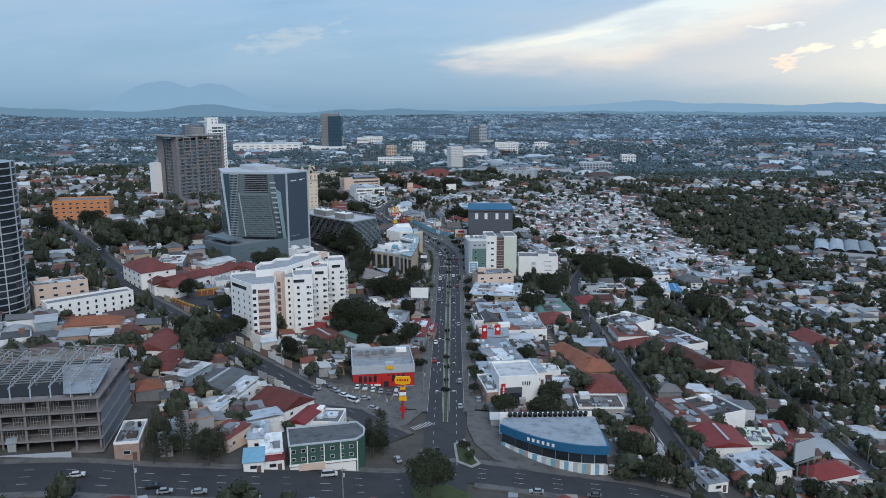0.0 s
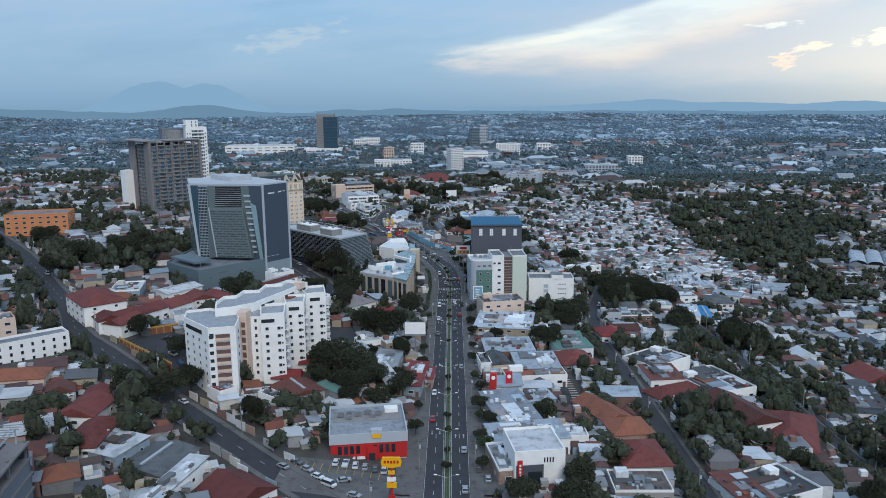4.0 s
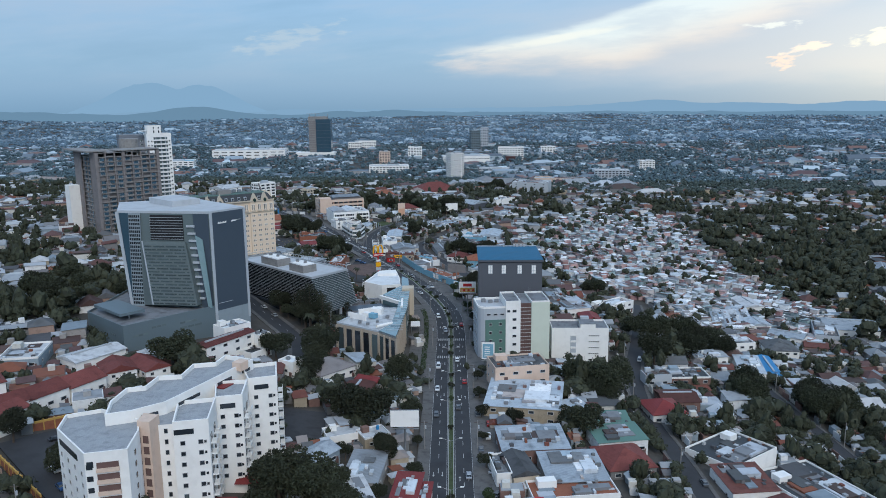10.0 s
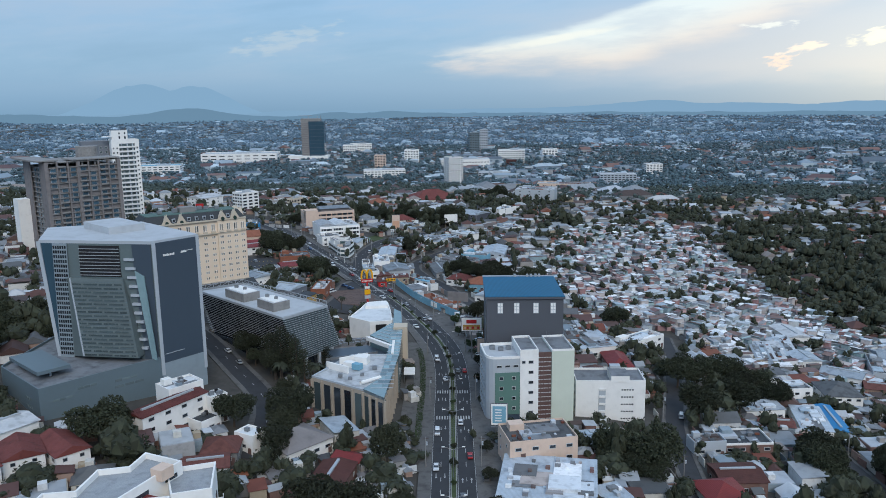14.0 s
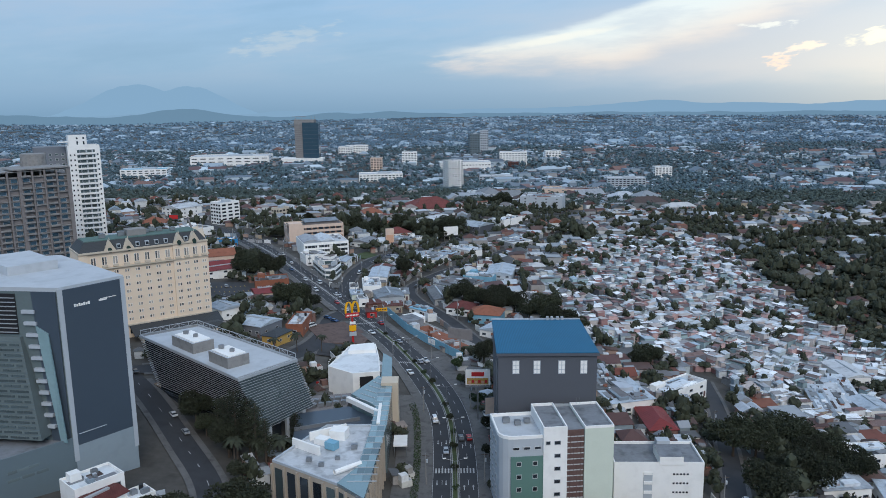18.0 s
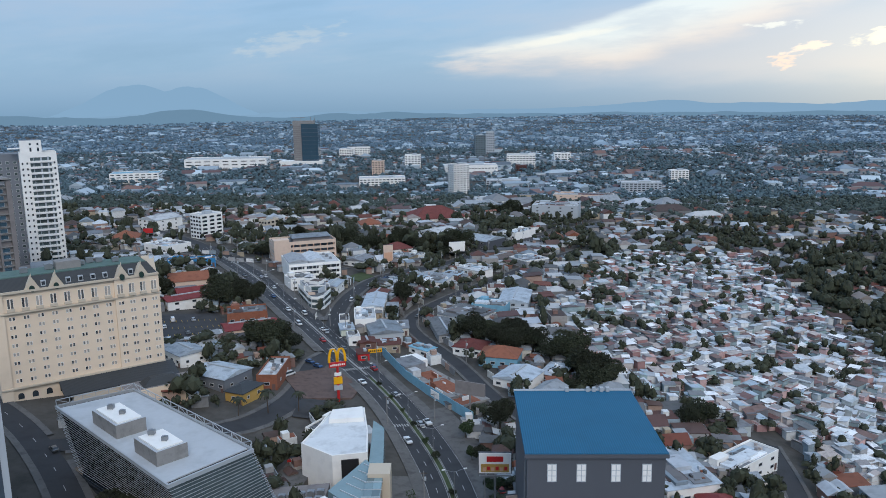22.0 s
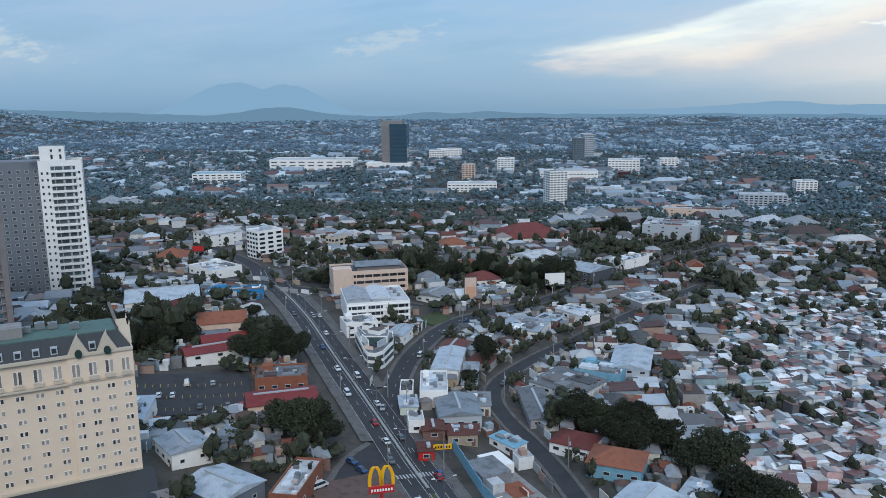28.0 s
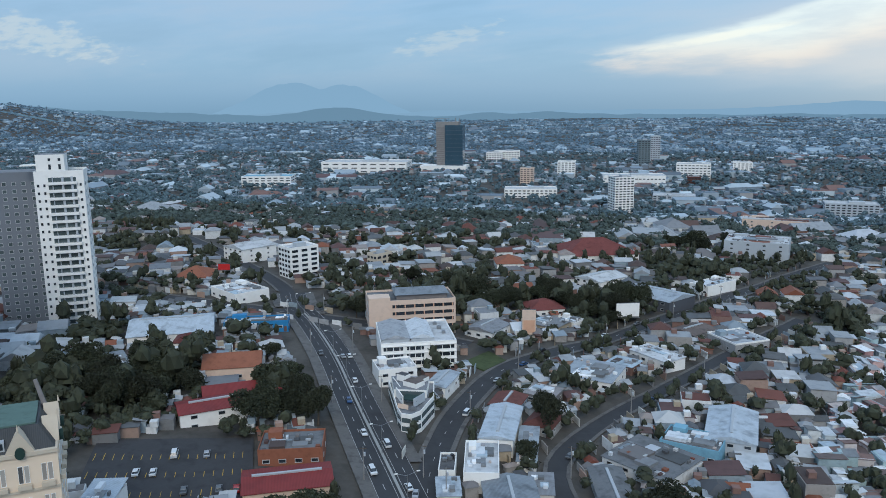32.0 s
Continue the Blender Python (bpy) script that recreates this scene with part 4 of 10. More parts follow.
    # stepped balcony column and the teal glass blade
    for i in range(11):
        zz = z0 + 4 + i * 3.25
        f = i / 11
        slab("balcony_slab", "greypale", [(0.84 - 0.10 * f, 1.3 - 0.6 * f, zz), (0.90 - 0.07 * f, 1.3 - 0.6 * f, zz), (0.90 - 0.07 * f, 1.3 - 0.6 * f, zz + 0.9), (0.84 - 0.10 * f, 1.3 - 0.6 * f, zz + 0.9)], 1.0)
    slab("dark_bay", "navy", [(0.86, 0.3, z0), (0.985, 0.3, z0), (0.985, 0.3, z1 - 0.5), (0.82, 0.3, z1 - 0.5)], 0.2)
    slab("glass_blade", "tglass", [(0.945, 2.2, z0 + 0.6), (0.995, 2.8, z0 + 0.6), (0.915, 0.8, z1 - 12), (0.835, 0.7, z1 - 10)], 0.4, "slanting teal glass blade")
    # dark end wall with a pale border
    t2 = (Rv - Mv).normalized()
    n2 = Vector((t2.y, -t2.x))
    a2 = math.degrees(math.atan2(t2.y, t2.x))
    w2 = (Rv - Mv).length

    def end(name, m, u0, u1, za, zb, o, label=""):
        c = Mv + t2 * (u0 + u1) / 2 * w2 + n2 * o
        return part(name, Mesh().box(c.x, c.y, za, (u1 - u0) * w2, 0.4, zb - za, a2), M[m], root, label)

    end("end_wall", "navy", 0.05, 0.93, z0 - 1.6, z1 - 0.2, 0.12, "dark blue-grey end wall")
    end("end_border", "greypale", -0.02, 0.05, z0 - 6, z1 + 0.2, 0.2)
    end("end_border", "greypale", 0.93, 1.0, z0 - 8, z1 + 0.2, 0.2)
    end("end_plinth", "plinth", 0.0, 0.98, -8, z0 - 1.6, 0.15, "pale panelled plinth")
    end("lit_line", "greypale", 0.08, 0.5, z0 + 1.6, z0 + 1.75, 0.34)
    for i in range(7):
        end("sign_bar", "white", 0.2 + i * 0.035, 0.224 + i * 0.035, z1 - 5.4, z1 - 4.6 - 0.2 * (i % 2), 0.34)
    end("sign_line", "white", 0.6, 0.85, z1 - 4.7, z1 - 4.55, 0.34)
    end("sign_line", "white", 0.58, 0.7, z1 - 5.2, z1 - 4.8, 0.34)


office_tower()


# ---- cream hotel ----
def hotel():
    A, Bc = Vector((-151.5, 629.5)), Vector((-109.5, 659.5))
    t = (Bc - A).normalized()
    ang = math.degrees(math.atan2(t.y, t.x))
    Ln, D, H, fh = (Bc - A).length + 1.5, 17.0, 41.0, 3.1
    root = thing("hotel", Bc.x, Bc.y, 14.0, ang, "cream rendered hotel with a dark mansard roof and gables", "hotel")
    # own frame: x runs back from the corner to minus Ln, y runs back from the front
    part("wall", Mesh().prism([(-Ln, 0), (0, 0), (0, D), (-Ln, D)], -6, H), M["cream"], root)
    for x0, x1 in ((-Ln - 0.5, -Ln + 3), (-15, 0.5)):
        part("corner_pavilion", Mesh().prism([(x0, -0.8), (x1, -0.8), (x1, D + 0.8), (x0, D + 0.8)], -6, H), M["cream"], root)
    for z, hgt, o in ((7.5, 0.5, 0.5), (33.6, 0.5, 0.45), (H - 0.4, 0.7, 0.6)):
        part("cornice", Mesh().prism([(-Ln - o, -o - 0.7), (o, -o - 0.7), (o, D + o + 0.7), (-Ln - o, D + o + 0.7)], z, z + hgt), M["trimcream"], root, "pale cornice band")
    r0 = [(-Ln - 0.4, -0.6, H), (0.4, -0.6, H), (0.4, D + 0.6, H), (-Ln - 0.4, D + 0.6, H)]
    r1 = [(-Ln + 2.4, 2.2, H + 4.2), (-2.4, 2.2, H + 4.2), (-2.4, D - 2.2, H + 4.2), (-Ln + 2.4, D - 2.2, H + 4.2)]
    part("mansard_roof", Mesh().loft(r0, r1), M["roofdark"], root, "dark slate mansard roof")
    part("roof_deck", Mesh().prism([(-Ln + 2.8, 2.6), (-2.8, 2.6), (-2.8, D - 2.6), (-Ln + 2.8, D - 2.6)], H + 4.2, H + 4.5), mat("green_roof_deck", (0.10, 0.16, 0.14), 0.8, var=0.15, stain=0.2), root)
    roof_units(root, [(-12, 8, 2.2), (-17, 11, 2.2), (-20, 12, 2.4), (-23, 10, 2), (-34, 9, 2.6), (-42, 8, 2.4)], H + 4.5)
    part("stair_hut", Mesh().box(-28, 9, H + 4.5, 8, 6, 2.6), M["concrete"], root)
    part("mast", Mesh().tube((-1.5, D - 4, H + 3), (-3, D - 3, H + 9), 0.5, 0.4, 8), M["browncon"], root)

    def gable(x, y, face):
        g = Mesh()
        w, hg, dp = 5.0, 4.4, 2.4
        pts = [(-w / 2, 0), (w / 2, 0), (0, hg)]
        f = [(x + u, y - 0.3, H + 0.2 + v) if face == 0 else (y + 0.3, x + u, H + 0.2 + v) for u, v in pts]
        b = [(x + u, y + dp, H + 0.2 + v) if face == 0 else (y - dp, x + u, H + 0.2 + v) for u, v in pts]
        g.poly(f)
        for i in range(3):
            j = (i + 1) % 3
            g.poly((f[i], b[i], b[j], f[j]))
        ga = part("gable", g, M["trimcream"], root, "pale cream gable over a dark green oval awning")
        # dark green oval for the half-dome awning below the gable
        o = Mesh()
        ov = [(math.cos(k * math.pi / 6) * 0.85, math.sin(k * math.pi / 6) * 1.1 + 0.6) for k in range(12)]
        a_ = [(x + u, y - 0.2, H - 0.2 + v) if face == 0 else (y + 0.2, x + u, H - 0.2 + v) for u, v in ov]
        b_ = [(x + u, y - 0.95, H - 0.2 + v) if face == 0 else (y + 0.95, x + u, H - 0.2 + v) for u, v in ov]
        part("oval_window", o.loft(a_, b_), M["awning"], ga)
        fin = Mesh().tube((f[2][0], f[2][1], f[2][2]), (f[2][0], f[2][1], f[2][2] + 1.2), 0.25, 0.05)
        part("finial", fin, M["trimcream"], ga)

    for x in (-5.5, -12.2, -33.5, -41.0):
        gable(x, -0.8 if x > -15 else -0.2, 0)
    for yy in (5, 12):
        gable(yy, 0.5, 1)
    for x in (-8.8, -17.5, -21.5, -25.5, -29.5, -37.3):
        d = part("dormer", Mesh().box(x, 0.7, H + 0.8, 1.6, 1.6, 1.8), M["greypale"], root)
        part("dormer_pane", Mesh().box(x, -0.13, H + 1.1, 1.1, 0.1, 1.2), M["glass"], d)
    for a, b, n, o in (((-Ln + 3, 0), (-15, 0), 8, 0.03), ((-15, -0.8), (0.5, -0.8), 4, 0.03), ((0.5, -0.8), (0.5, D + 0.8), 4, 0.03)):
        for s_ in (-0.52, 0.52):
            tt = (Vector(b) - Vector(a)).normalized() * s_
            windows(root, Vector(a) + tt, Vector(b) + tt, 8.6, 8, fh, n, 0.78, 1.25, 0.9, glass="pane", frame="white", out=o)
            windows(root, Vector(a) + tt, Vector(b) + tt, 34.6, 1, fh, n, 0.85, 3.4, 0.7, glass="pane", frame="white", out=o, name="tall_window")
        a_, b_ = Vector(a), Vector(b)
        tt = (b_ - a_).normalized()
        for j in range(n):
            p = a_ + (b_ - a_) * (j + 0.5) / n + Vector((tt.y, -tt.x)) * 0.5
            an = math.degrees(math.atan2(tt.y, tt.x))
            part("balcony", Mesh().box(p.x, p.y, 34.3, 2.3, 0.8, 0.85, an), M["trimcream"], root)
            q = a_ + (b_ - a_) * (j + 0.5) / n + Vector((tt.y, -tt.x)) * 0.05
            arch = Mesh()
            ov = [(math.cos(k * math.pi / 6) * 0.95, math.sin(k * math.pi / 6) * 0.95 + 4.8) for k in range(7)] + [(-0.95, 3.6), (0.95, 3.6)]
            a1 = [(q.x + tt.x * u, q.y + tt.y * u, v) for u, v in ov]
            n_ = Vector((tt.y, -tt.x)) * 0.08
            b1 = [(p_[0] + n_.x, p_[1] + n_.y, p_[2]) for p_ in a1]
            part("arch_window", arch.loft(a1, b1), M["glass"], root)
    # dark porch roof and cream side wing towards the avenue
    part("porch_roof", Mesh().loft([(-36, -9, 4.2), (3, -9, 4.2), (3, -0.9, 6.6), (-36, -0.9, 6.6)], [(-36, -9, 4.6), (3, -9, 4.6), (3, -0.9, 7.6), (-36, -0.9, 7.6)]), M["roofdark"], root, "dark pitched porch roof")
    part("porch_wall", Mesh().prism([(-33, -8.3), (1.5, -8.3), (1.5, -0.9), (-33, -0.9)], -6, 4.2), M["trimcream"], root)
    wing = part("wing", Mesh().prism([(-18, -19), (6, -19), (6, -9.4), (-18, -9.4)], -6, 4.6, top=1), [M["cream"], M["browncon"]], root, "low cream wing with arched doors")
    part("wing_roof", Mesh().loft([(-12, -18, 4.6), (2, -18, 4.6), (2, -11, 4.6), (-12, -11, 4.6)], [(-9, -16, 7), (-1, -16, 7), (-1, -13, 7), (-9, -13, 7)]), M["roofdark"], root)


hotel()

# ---- grey box hall with the blue roof ----
def blue_hall():
    root = thing("hall", 30.4, 558, -1, -1, "tall dark grey clad hall with a blue sheet roof", "hall")
    w, d, H = 15, 20, 41.6
    me = Mesh().prism([(-w, -d), (w, -d), (w, d), (-w, d)], -6, H - 1.6)
    part("wall", me, M["greyclad"], root)
    part("roof", Mesh().loft([(-w - 0.5, -d - 0.6, H - 0.4), (w + 0.5, -d - 0.6, H - 0.4), (w + 0.5, d + 0.3, H - 1.7), (-w - 0.5, d + 0.3, H - 1.7)], [(-w - 0.5, -d - 0.6, H + 0.5), (w + 0.5, -d - 0.6, H + 0.5), (w + 0.5, d + 0.3, H - 0.9), (-w - 0.5, d + 0.3, H - 0.9)]), M["roofblue"], root, "blue standing-seam sheet roof")
    part("gable_fill", Mesh().prism([(-w, -d), (w, -d), (w, d - 1), (-w, d - 1)], H - 1.6, H - 0.9), M["greyclad"], root)
    part("gutter", Mesh().box(0, d + 0.1, H - 1.2, 2 * w + 1.2, 0.5, 0.7), M["greypale"], root)
    part("eave_trim", Mesh().box(0, -d - 0.62, H - 0.6, 2 * w + 1.2, 0.25, 0.9), M["greyclad"], root)
    for x in (-9.6, -3.2, 4.3, 11.0):
        wn = part("window", Mesh().box(x, -d - 0.05, H - 6.4, 2.1, 0.25, 4.2), M["greypale"], root, "tall pale framed window")
        for k in (-1, 1):
            for j in range(3):
                part("pane", Mesh().box(x + k * 0.5, -d - 0.2, H - 6.2 + j * 1.35, 0.8, 0.1, 1.15), M["white"], wn)
    part("panel", Mesh().box(5, -d - 0.06, 17, 19, 0.2, 8.5), M["greypale"], root, "pale grey wall panel")
    for x in (-1.5, 4.0, 5.6, 7.6, 9.2):
        part("roof_vent", Mesh().box(x, d - 0.6, H - 1.0, 0.9, 0.9, 1.3), M["slat"], root)
    part("side_ladder", Mesh().box(-w - 0.3, -d + 3, 0, 0.3, 0.8, H - 2), M["steel"], root)


blue_hall()


# ---- green and white block ----
def green_block():
    root = thing("apartment_building", 29, 524, -1.5, 6, "white and green six-storey block with a brown stair grille", "apartment building")
    H, fh = 27.5, 3.45
    arc = [(-16 + 4 - 4 * math.cos(a), -8 + 4 - 4 * math.sin(a)) for a in (0, 0.4, 0.8, 1.2, 1.57)]
    ring = arc + [(-2, -8), (-2, 9), (-16, 9)]
    part("wall", Mesh().prism(ring, -5, H - 2.6, top=1), [M["greypale"], M["roofplain"]], root)
    parapet(root, ring, H - 2.6, 0.9, 0.5)
    part("green_front", Mesh().box(-8.2, -8.1, 3.5, 9.2, 0.4, 16.2), M["greenclad"], root, "green rendered front")
    part("ground_floor", Mesh().box(-8.2, -8.1, -4, 9.2, 0.3, 7.4), M["navy"], root)
    windows(root, (-12.8, -8.3), (-3.6, -8.3), 4.2, 4, 3.9, 2, 1.4, 1.4)
    windows(root, (-12.8, -8.03), (-3.6, -8.03), 20.6, 1, 3, 3, 2.0, 1.0)
    windows(root, (-16, 9), (-16, -4), 3, 6, fh, 4, 1.6, 1.3)
    r2 = [(-3.6, -8.6), (3.2, -8.6), (3.2, 9), (-3.6, 9)]
    part("white_bay", Mesh().prism(r2, -5, H, top=1), [M["white"], M["roofgrey"]], root)
    parapet(root, r2, H, 0.8, 0.35)
    windows(root, (-1.0, -8.6), (1.8, -8.6), 2.4, 6, 3.9, 1, 1.9, 1.3)
    windows(root, (-3.4, -8.6), (-1.2, -8.6), 22, 1, 3.9, 1, 1.4, 1.2)
    r3 = [(3.2, -7.9), (8.2, -7.9), (8.2, 9), (3.2, 9)]
    part("stair_bay", Mesh().prism(r3, -5, H - 0.6, top=1), [M["brown"], M["roofgrey"]], root, "brown stair grille")
    for i in range(15):
        part("grille_bar", Mesh().box(5.7, -8.05, 1 + i * 1.7, 4.8, 0.2, 0.25), M["frame"], root)
    for i in range(4):
        part("grille_post", Mesh().box(4.2 + i, -8.05, 0, 0.14, 0.22, H - 1), M["brown"], root)
    r4 = [(8.2, -8.6), (16.6, -8.6), (16.6, 9), (8.2, 9)]
    part("pale_bay", Mesh().prism(r4, -6, H - 0.2, top=1), [M["greenpale"], M["roofgrey"]], root, "pale green windowless bay")
    parapet(root, r4, H - 0.2, 0.7, 0.3)
    roof_units(root, [(-9, 2, 1.8), (-6, 3, 1.8), (-12, 4, 2), (11, 2, 1.6), (13.5, 3, 1.6)], H - 2.6)
    for x in (9.5, 10.4):
        part("antenna", Mesh().tube((x, 6, H), (x, 6, H + 3), 0.06, 0.04, 5), M["steel"], root)


green_block()


def white_block():
    root = thing("office_building", 62, 532, -5.5, -1.5, "plain white five-storey block with a roof hut", "office building")
    ring = [(-13.2, -6.5), (13.2, -6.5), (13.2, 8), (-13.2, 8)]
    H = 15.6
    part("wall", Mesh().prism(ring, -6, H, top=1), [M["white"], M["roofgrey"]], root)
    parapet(root, ring, H, 0.8, 0.3)
    part("roof_hut", Mesh().prism([(0, -6.7), (7, -6.7), (7, 2), (0, 2)], H, H + 2.6, top=1), [M["white"], M["roofgrey"]], root)
    part("roof_tank", Mesh().box(3.2, 4, H, 4, 3, 3.4), M["greypale"], root)
    part("stair_recess", Mesh().box(-3.2, -6.55, -2, 2.6, 0.2, 15), M["greypale"], root)
    for i in range(5):
        part("stair_slab", Mesh().box(-3.2, -6.75, 0.5 + i * 3, 2.4, 0.3, 0.9), M["white"], root)
        for k in range(5):
            part("vent_slot", Mesh().box(4.4 + k * 1.0, -6.53, 0.8 + i * 2.9, 0.6, 0.14, 0.5), M["glass"], root)
    windows(root, (-13.2, 8), (-13.2, -6.5), 0, 5, 3, 3, 1.4, 1.3)


white_block()


# ---- low mall with the glass strip ----
def mall():
    root = thing("shopping_mall", -34, 545, 3, 0, "low white and glass shopping mall with a teal glass roof strip", "mall")
    W = lambda pts: local(root, pts)
    R = 13.4
    front = W([(-50.5, 517), (-30, 502.5), (-22, 494), (-20.5, 541), (-38.5, 541), (-43, 533)])
    part("wall", Mesh().prism(front, -6, R, top=1), [M["beige"], M["roofwhite"]], root)
    parapet(root, front, R, 0.7, 0.5, "greypale")
    for a, b, n in ((front[0], front[1], 5), (front[1], front[2], 3), (front[2], front[3], 9)):
        a, b = Vector(a), Vector(b)
        t = (b - a).normalized()
        nr = Vector((t.y, -t.x))
        an = math.degrees(math.atan2(t.y, t.x))
        for i in range(n):
            p = a + (b - a) * (i + 0.5) / n + nr * 0.08
            part("shop_window", Mesh().box(p.x, p.y, -3, (b - a).length / n * 0.58, 0.15, R + 1.6, an), M["glass"] if i % 4 else M["dimglass"], root)
            q = a + (b - a) * i / n + nr * 0.3
            part("pier", Mesh().box(q.x, q.y, -6, 0.5, 0.7, R + 5.6, an), M["beige"], root)
    # glass strip roof down the avenue side, a little lower towards the road
    strip_ = W([(-30, 502.5), (-22, 494), (-19.6, 541), (-20.2, 579), (-23.6, 579), (-24, 545), (-25.5, 512)])
    part("glass_roof", Mesh().prism(strip_, R - 0.2, R + 0.9), M["tglass"], root, "teal glass roof strip")
    for i in range(19):
        q = W([(-22.3 - 0.2 * (i < 6) * (6 - i), 503 + i * 4.0)])[0]
        part("roof_bar", Mesh().box(*q, R + 0.9, 5.0 + 0.6 * (i < 5) * (5 - i), 0.22, 0.2), M["greypale"], root)
    pane = Mesh().box(0, 0, 0, 2.0, 3.5, 0.1).data("roof_pane", [M["tglass"]])
    for i in range(18):
        for k in (-1, 1):
            q = W([(-22.3 - 0.2 * (i < 6) * (6 - i) + k * 1.05, 505 + i * 4.0)])[0]
            part("roof_pane", pane, None, root).matrix_basis = pose(q[0], q[1], R + 0.92)
    part("glass_front", Mesh().prism(W([(-22.6, 541), (-19.9, 541), (-20.4, 579), (-23, 579)]), -4, R - 0.2), M["gglass"], root)
    # second glass roof wedge and the white frame between
    wedge = W([(-34, 568), (-23.8, 556), (-23.6, 582), (-26, 586)])
    part("glass_wedge", Mesh().prism(wedge, 8, R + 0.2), M["tglass"], root, "teal glass roof wedge")
    for i in range(6):
        q = W([(-29 + i * 0.8, 562 + i * 4)])[0]
        part("wedge_bar", Mesh().box(*q, R + 0.2, 8 - i, 0.25, 0.2, -40), M["greypale"], root)
    part("frame_beam", Mesh().box(*W([(-29, 557)])[0], R - 0.5, 17, 1.4, 1.6, -48), M["white"], root)
    part("frame_beam", Mesh().box(*W([(-22.6, 548)])[0], R + 0.9, 1.0, 16, 0.7, 2), M["white"], root)
    # roof court with white walls, plant and a blue chiller
    for x, y, sx, sy, an, hh in ((-42, 524, 11, 0.7, -36, 2.6), (-37, 534, 12, 0.7, 30, 2.6), (-33.5, 533, 5, 4.4, -12, 2.8), (-38, 529, 4, 3, -30, 1.8)):
        part("roof_wall", Mesh().box(*W([(x, y)])[0], R, sx, sy, hh, an), M["white"], root)
    part("chiller", Mesh().box(*W([(-34.6, 525)])[0], R + 0.2, 3.4, 2.6, 2.2, -30), M["skyblue"], root, "blue roof chiller")
    for k in range(2):
        q = W([(-28.5 + k * 1.6, 510.5 + k * 1.3)])[0]
        part("duct", Mesh().tube((q[0] - 3, q[1] - 2.4, R + 1), (q[0] + 2, q[1] + 2, R + 1), 0.7, 0.7, 8), M["white"], root)
    roof_units(root, [(*W([(-40, 517)])[0], 1.6), (*W([(-36, 514)])[0], 1.5), (*W([(-32, 518)])[0], 1.4), (*W([(-28, 525)])[0], 1.8)], R)
    # dark sloping court roof
    dark = W([(-49.5, 541), (-38.8, 541.5), (-24, 545), (-24.4, 556), (-35, 568), (-52, 562)])
    part("dark_wing", Mesh().prism(dark, -5, 9.0, top=1), [M["slate"], M["navy"]], root, "dark slate court roof")
    part("deck_rail", Mesh().box(*W([(-40, 552)])[0], 9, 22, 0.3, 1.2, 22), M["steel"], root)
    # fan deck and white hall
    part("fan_deck", Mesh().prism(W([(-52, 564), (-36, 569), (-36, 583), (-54, 580)]), -4, 8), M["browncon"], root)
    for i in range(6):
        for k in range(2):
            roof_units(root, [(*W([(-50 + i * 2.5, 569 + k * 4 + i * 0.7)])[0], 1.9)], 8)
    hall_ = W([(-46.5, 597), (-36, 588.5), (-26, 590.5), (-27.5, 606), (-30.5, 624), (-41.5, 621), (-43, 612)])
    part("white_hall", Mesh().prism(hall_, -4, 13.2, top=1), [M["white"], M["paleroof"]], root, "white hall with a clean flat roof")
    parapet(root, hall_, 13.2, 0.4, 0.4)
    part("roof_step", Mesh().prism(W([(-40.5, 612), (-29.5, 613.5), (-31, 622.5), (-40.5, 620)]), 13.2, 14.6), M["white"], root)
    part("door_recess", Mesh().box(*W([(-31, 589.3)])[0], 5, 5, 0.6, 7, 11), M["black"], root, "dark recess beside the hall")
    part("white_tower", Mesh().box(*W([(-21.2, 576.5)])[0], -4, 6, 6.5, 19.5, 1), M["trimcream"], root)
    part("glass_side", Mesh().prism(W([(-25.4, 588), (-21, 584), (-23, 612), (-27, 618)]), -4, 11.6), M["tglass"], root)
    part("red_pylon", Mesh().box(*W([(-52, 606)])[0], -4, 1.6, 1.2, 8), M["red"], root)
    part("car_roof", Mesh().prism(W([(-56, 590), (-46, 586), (-42, 613), (-50, 618)]), -4, 3.4), M["paving"], root)


mall()


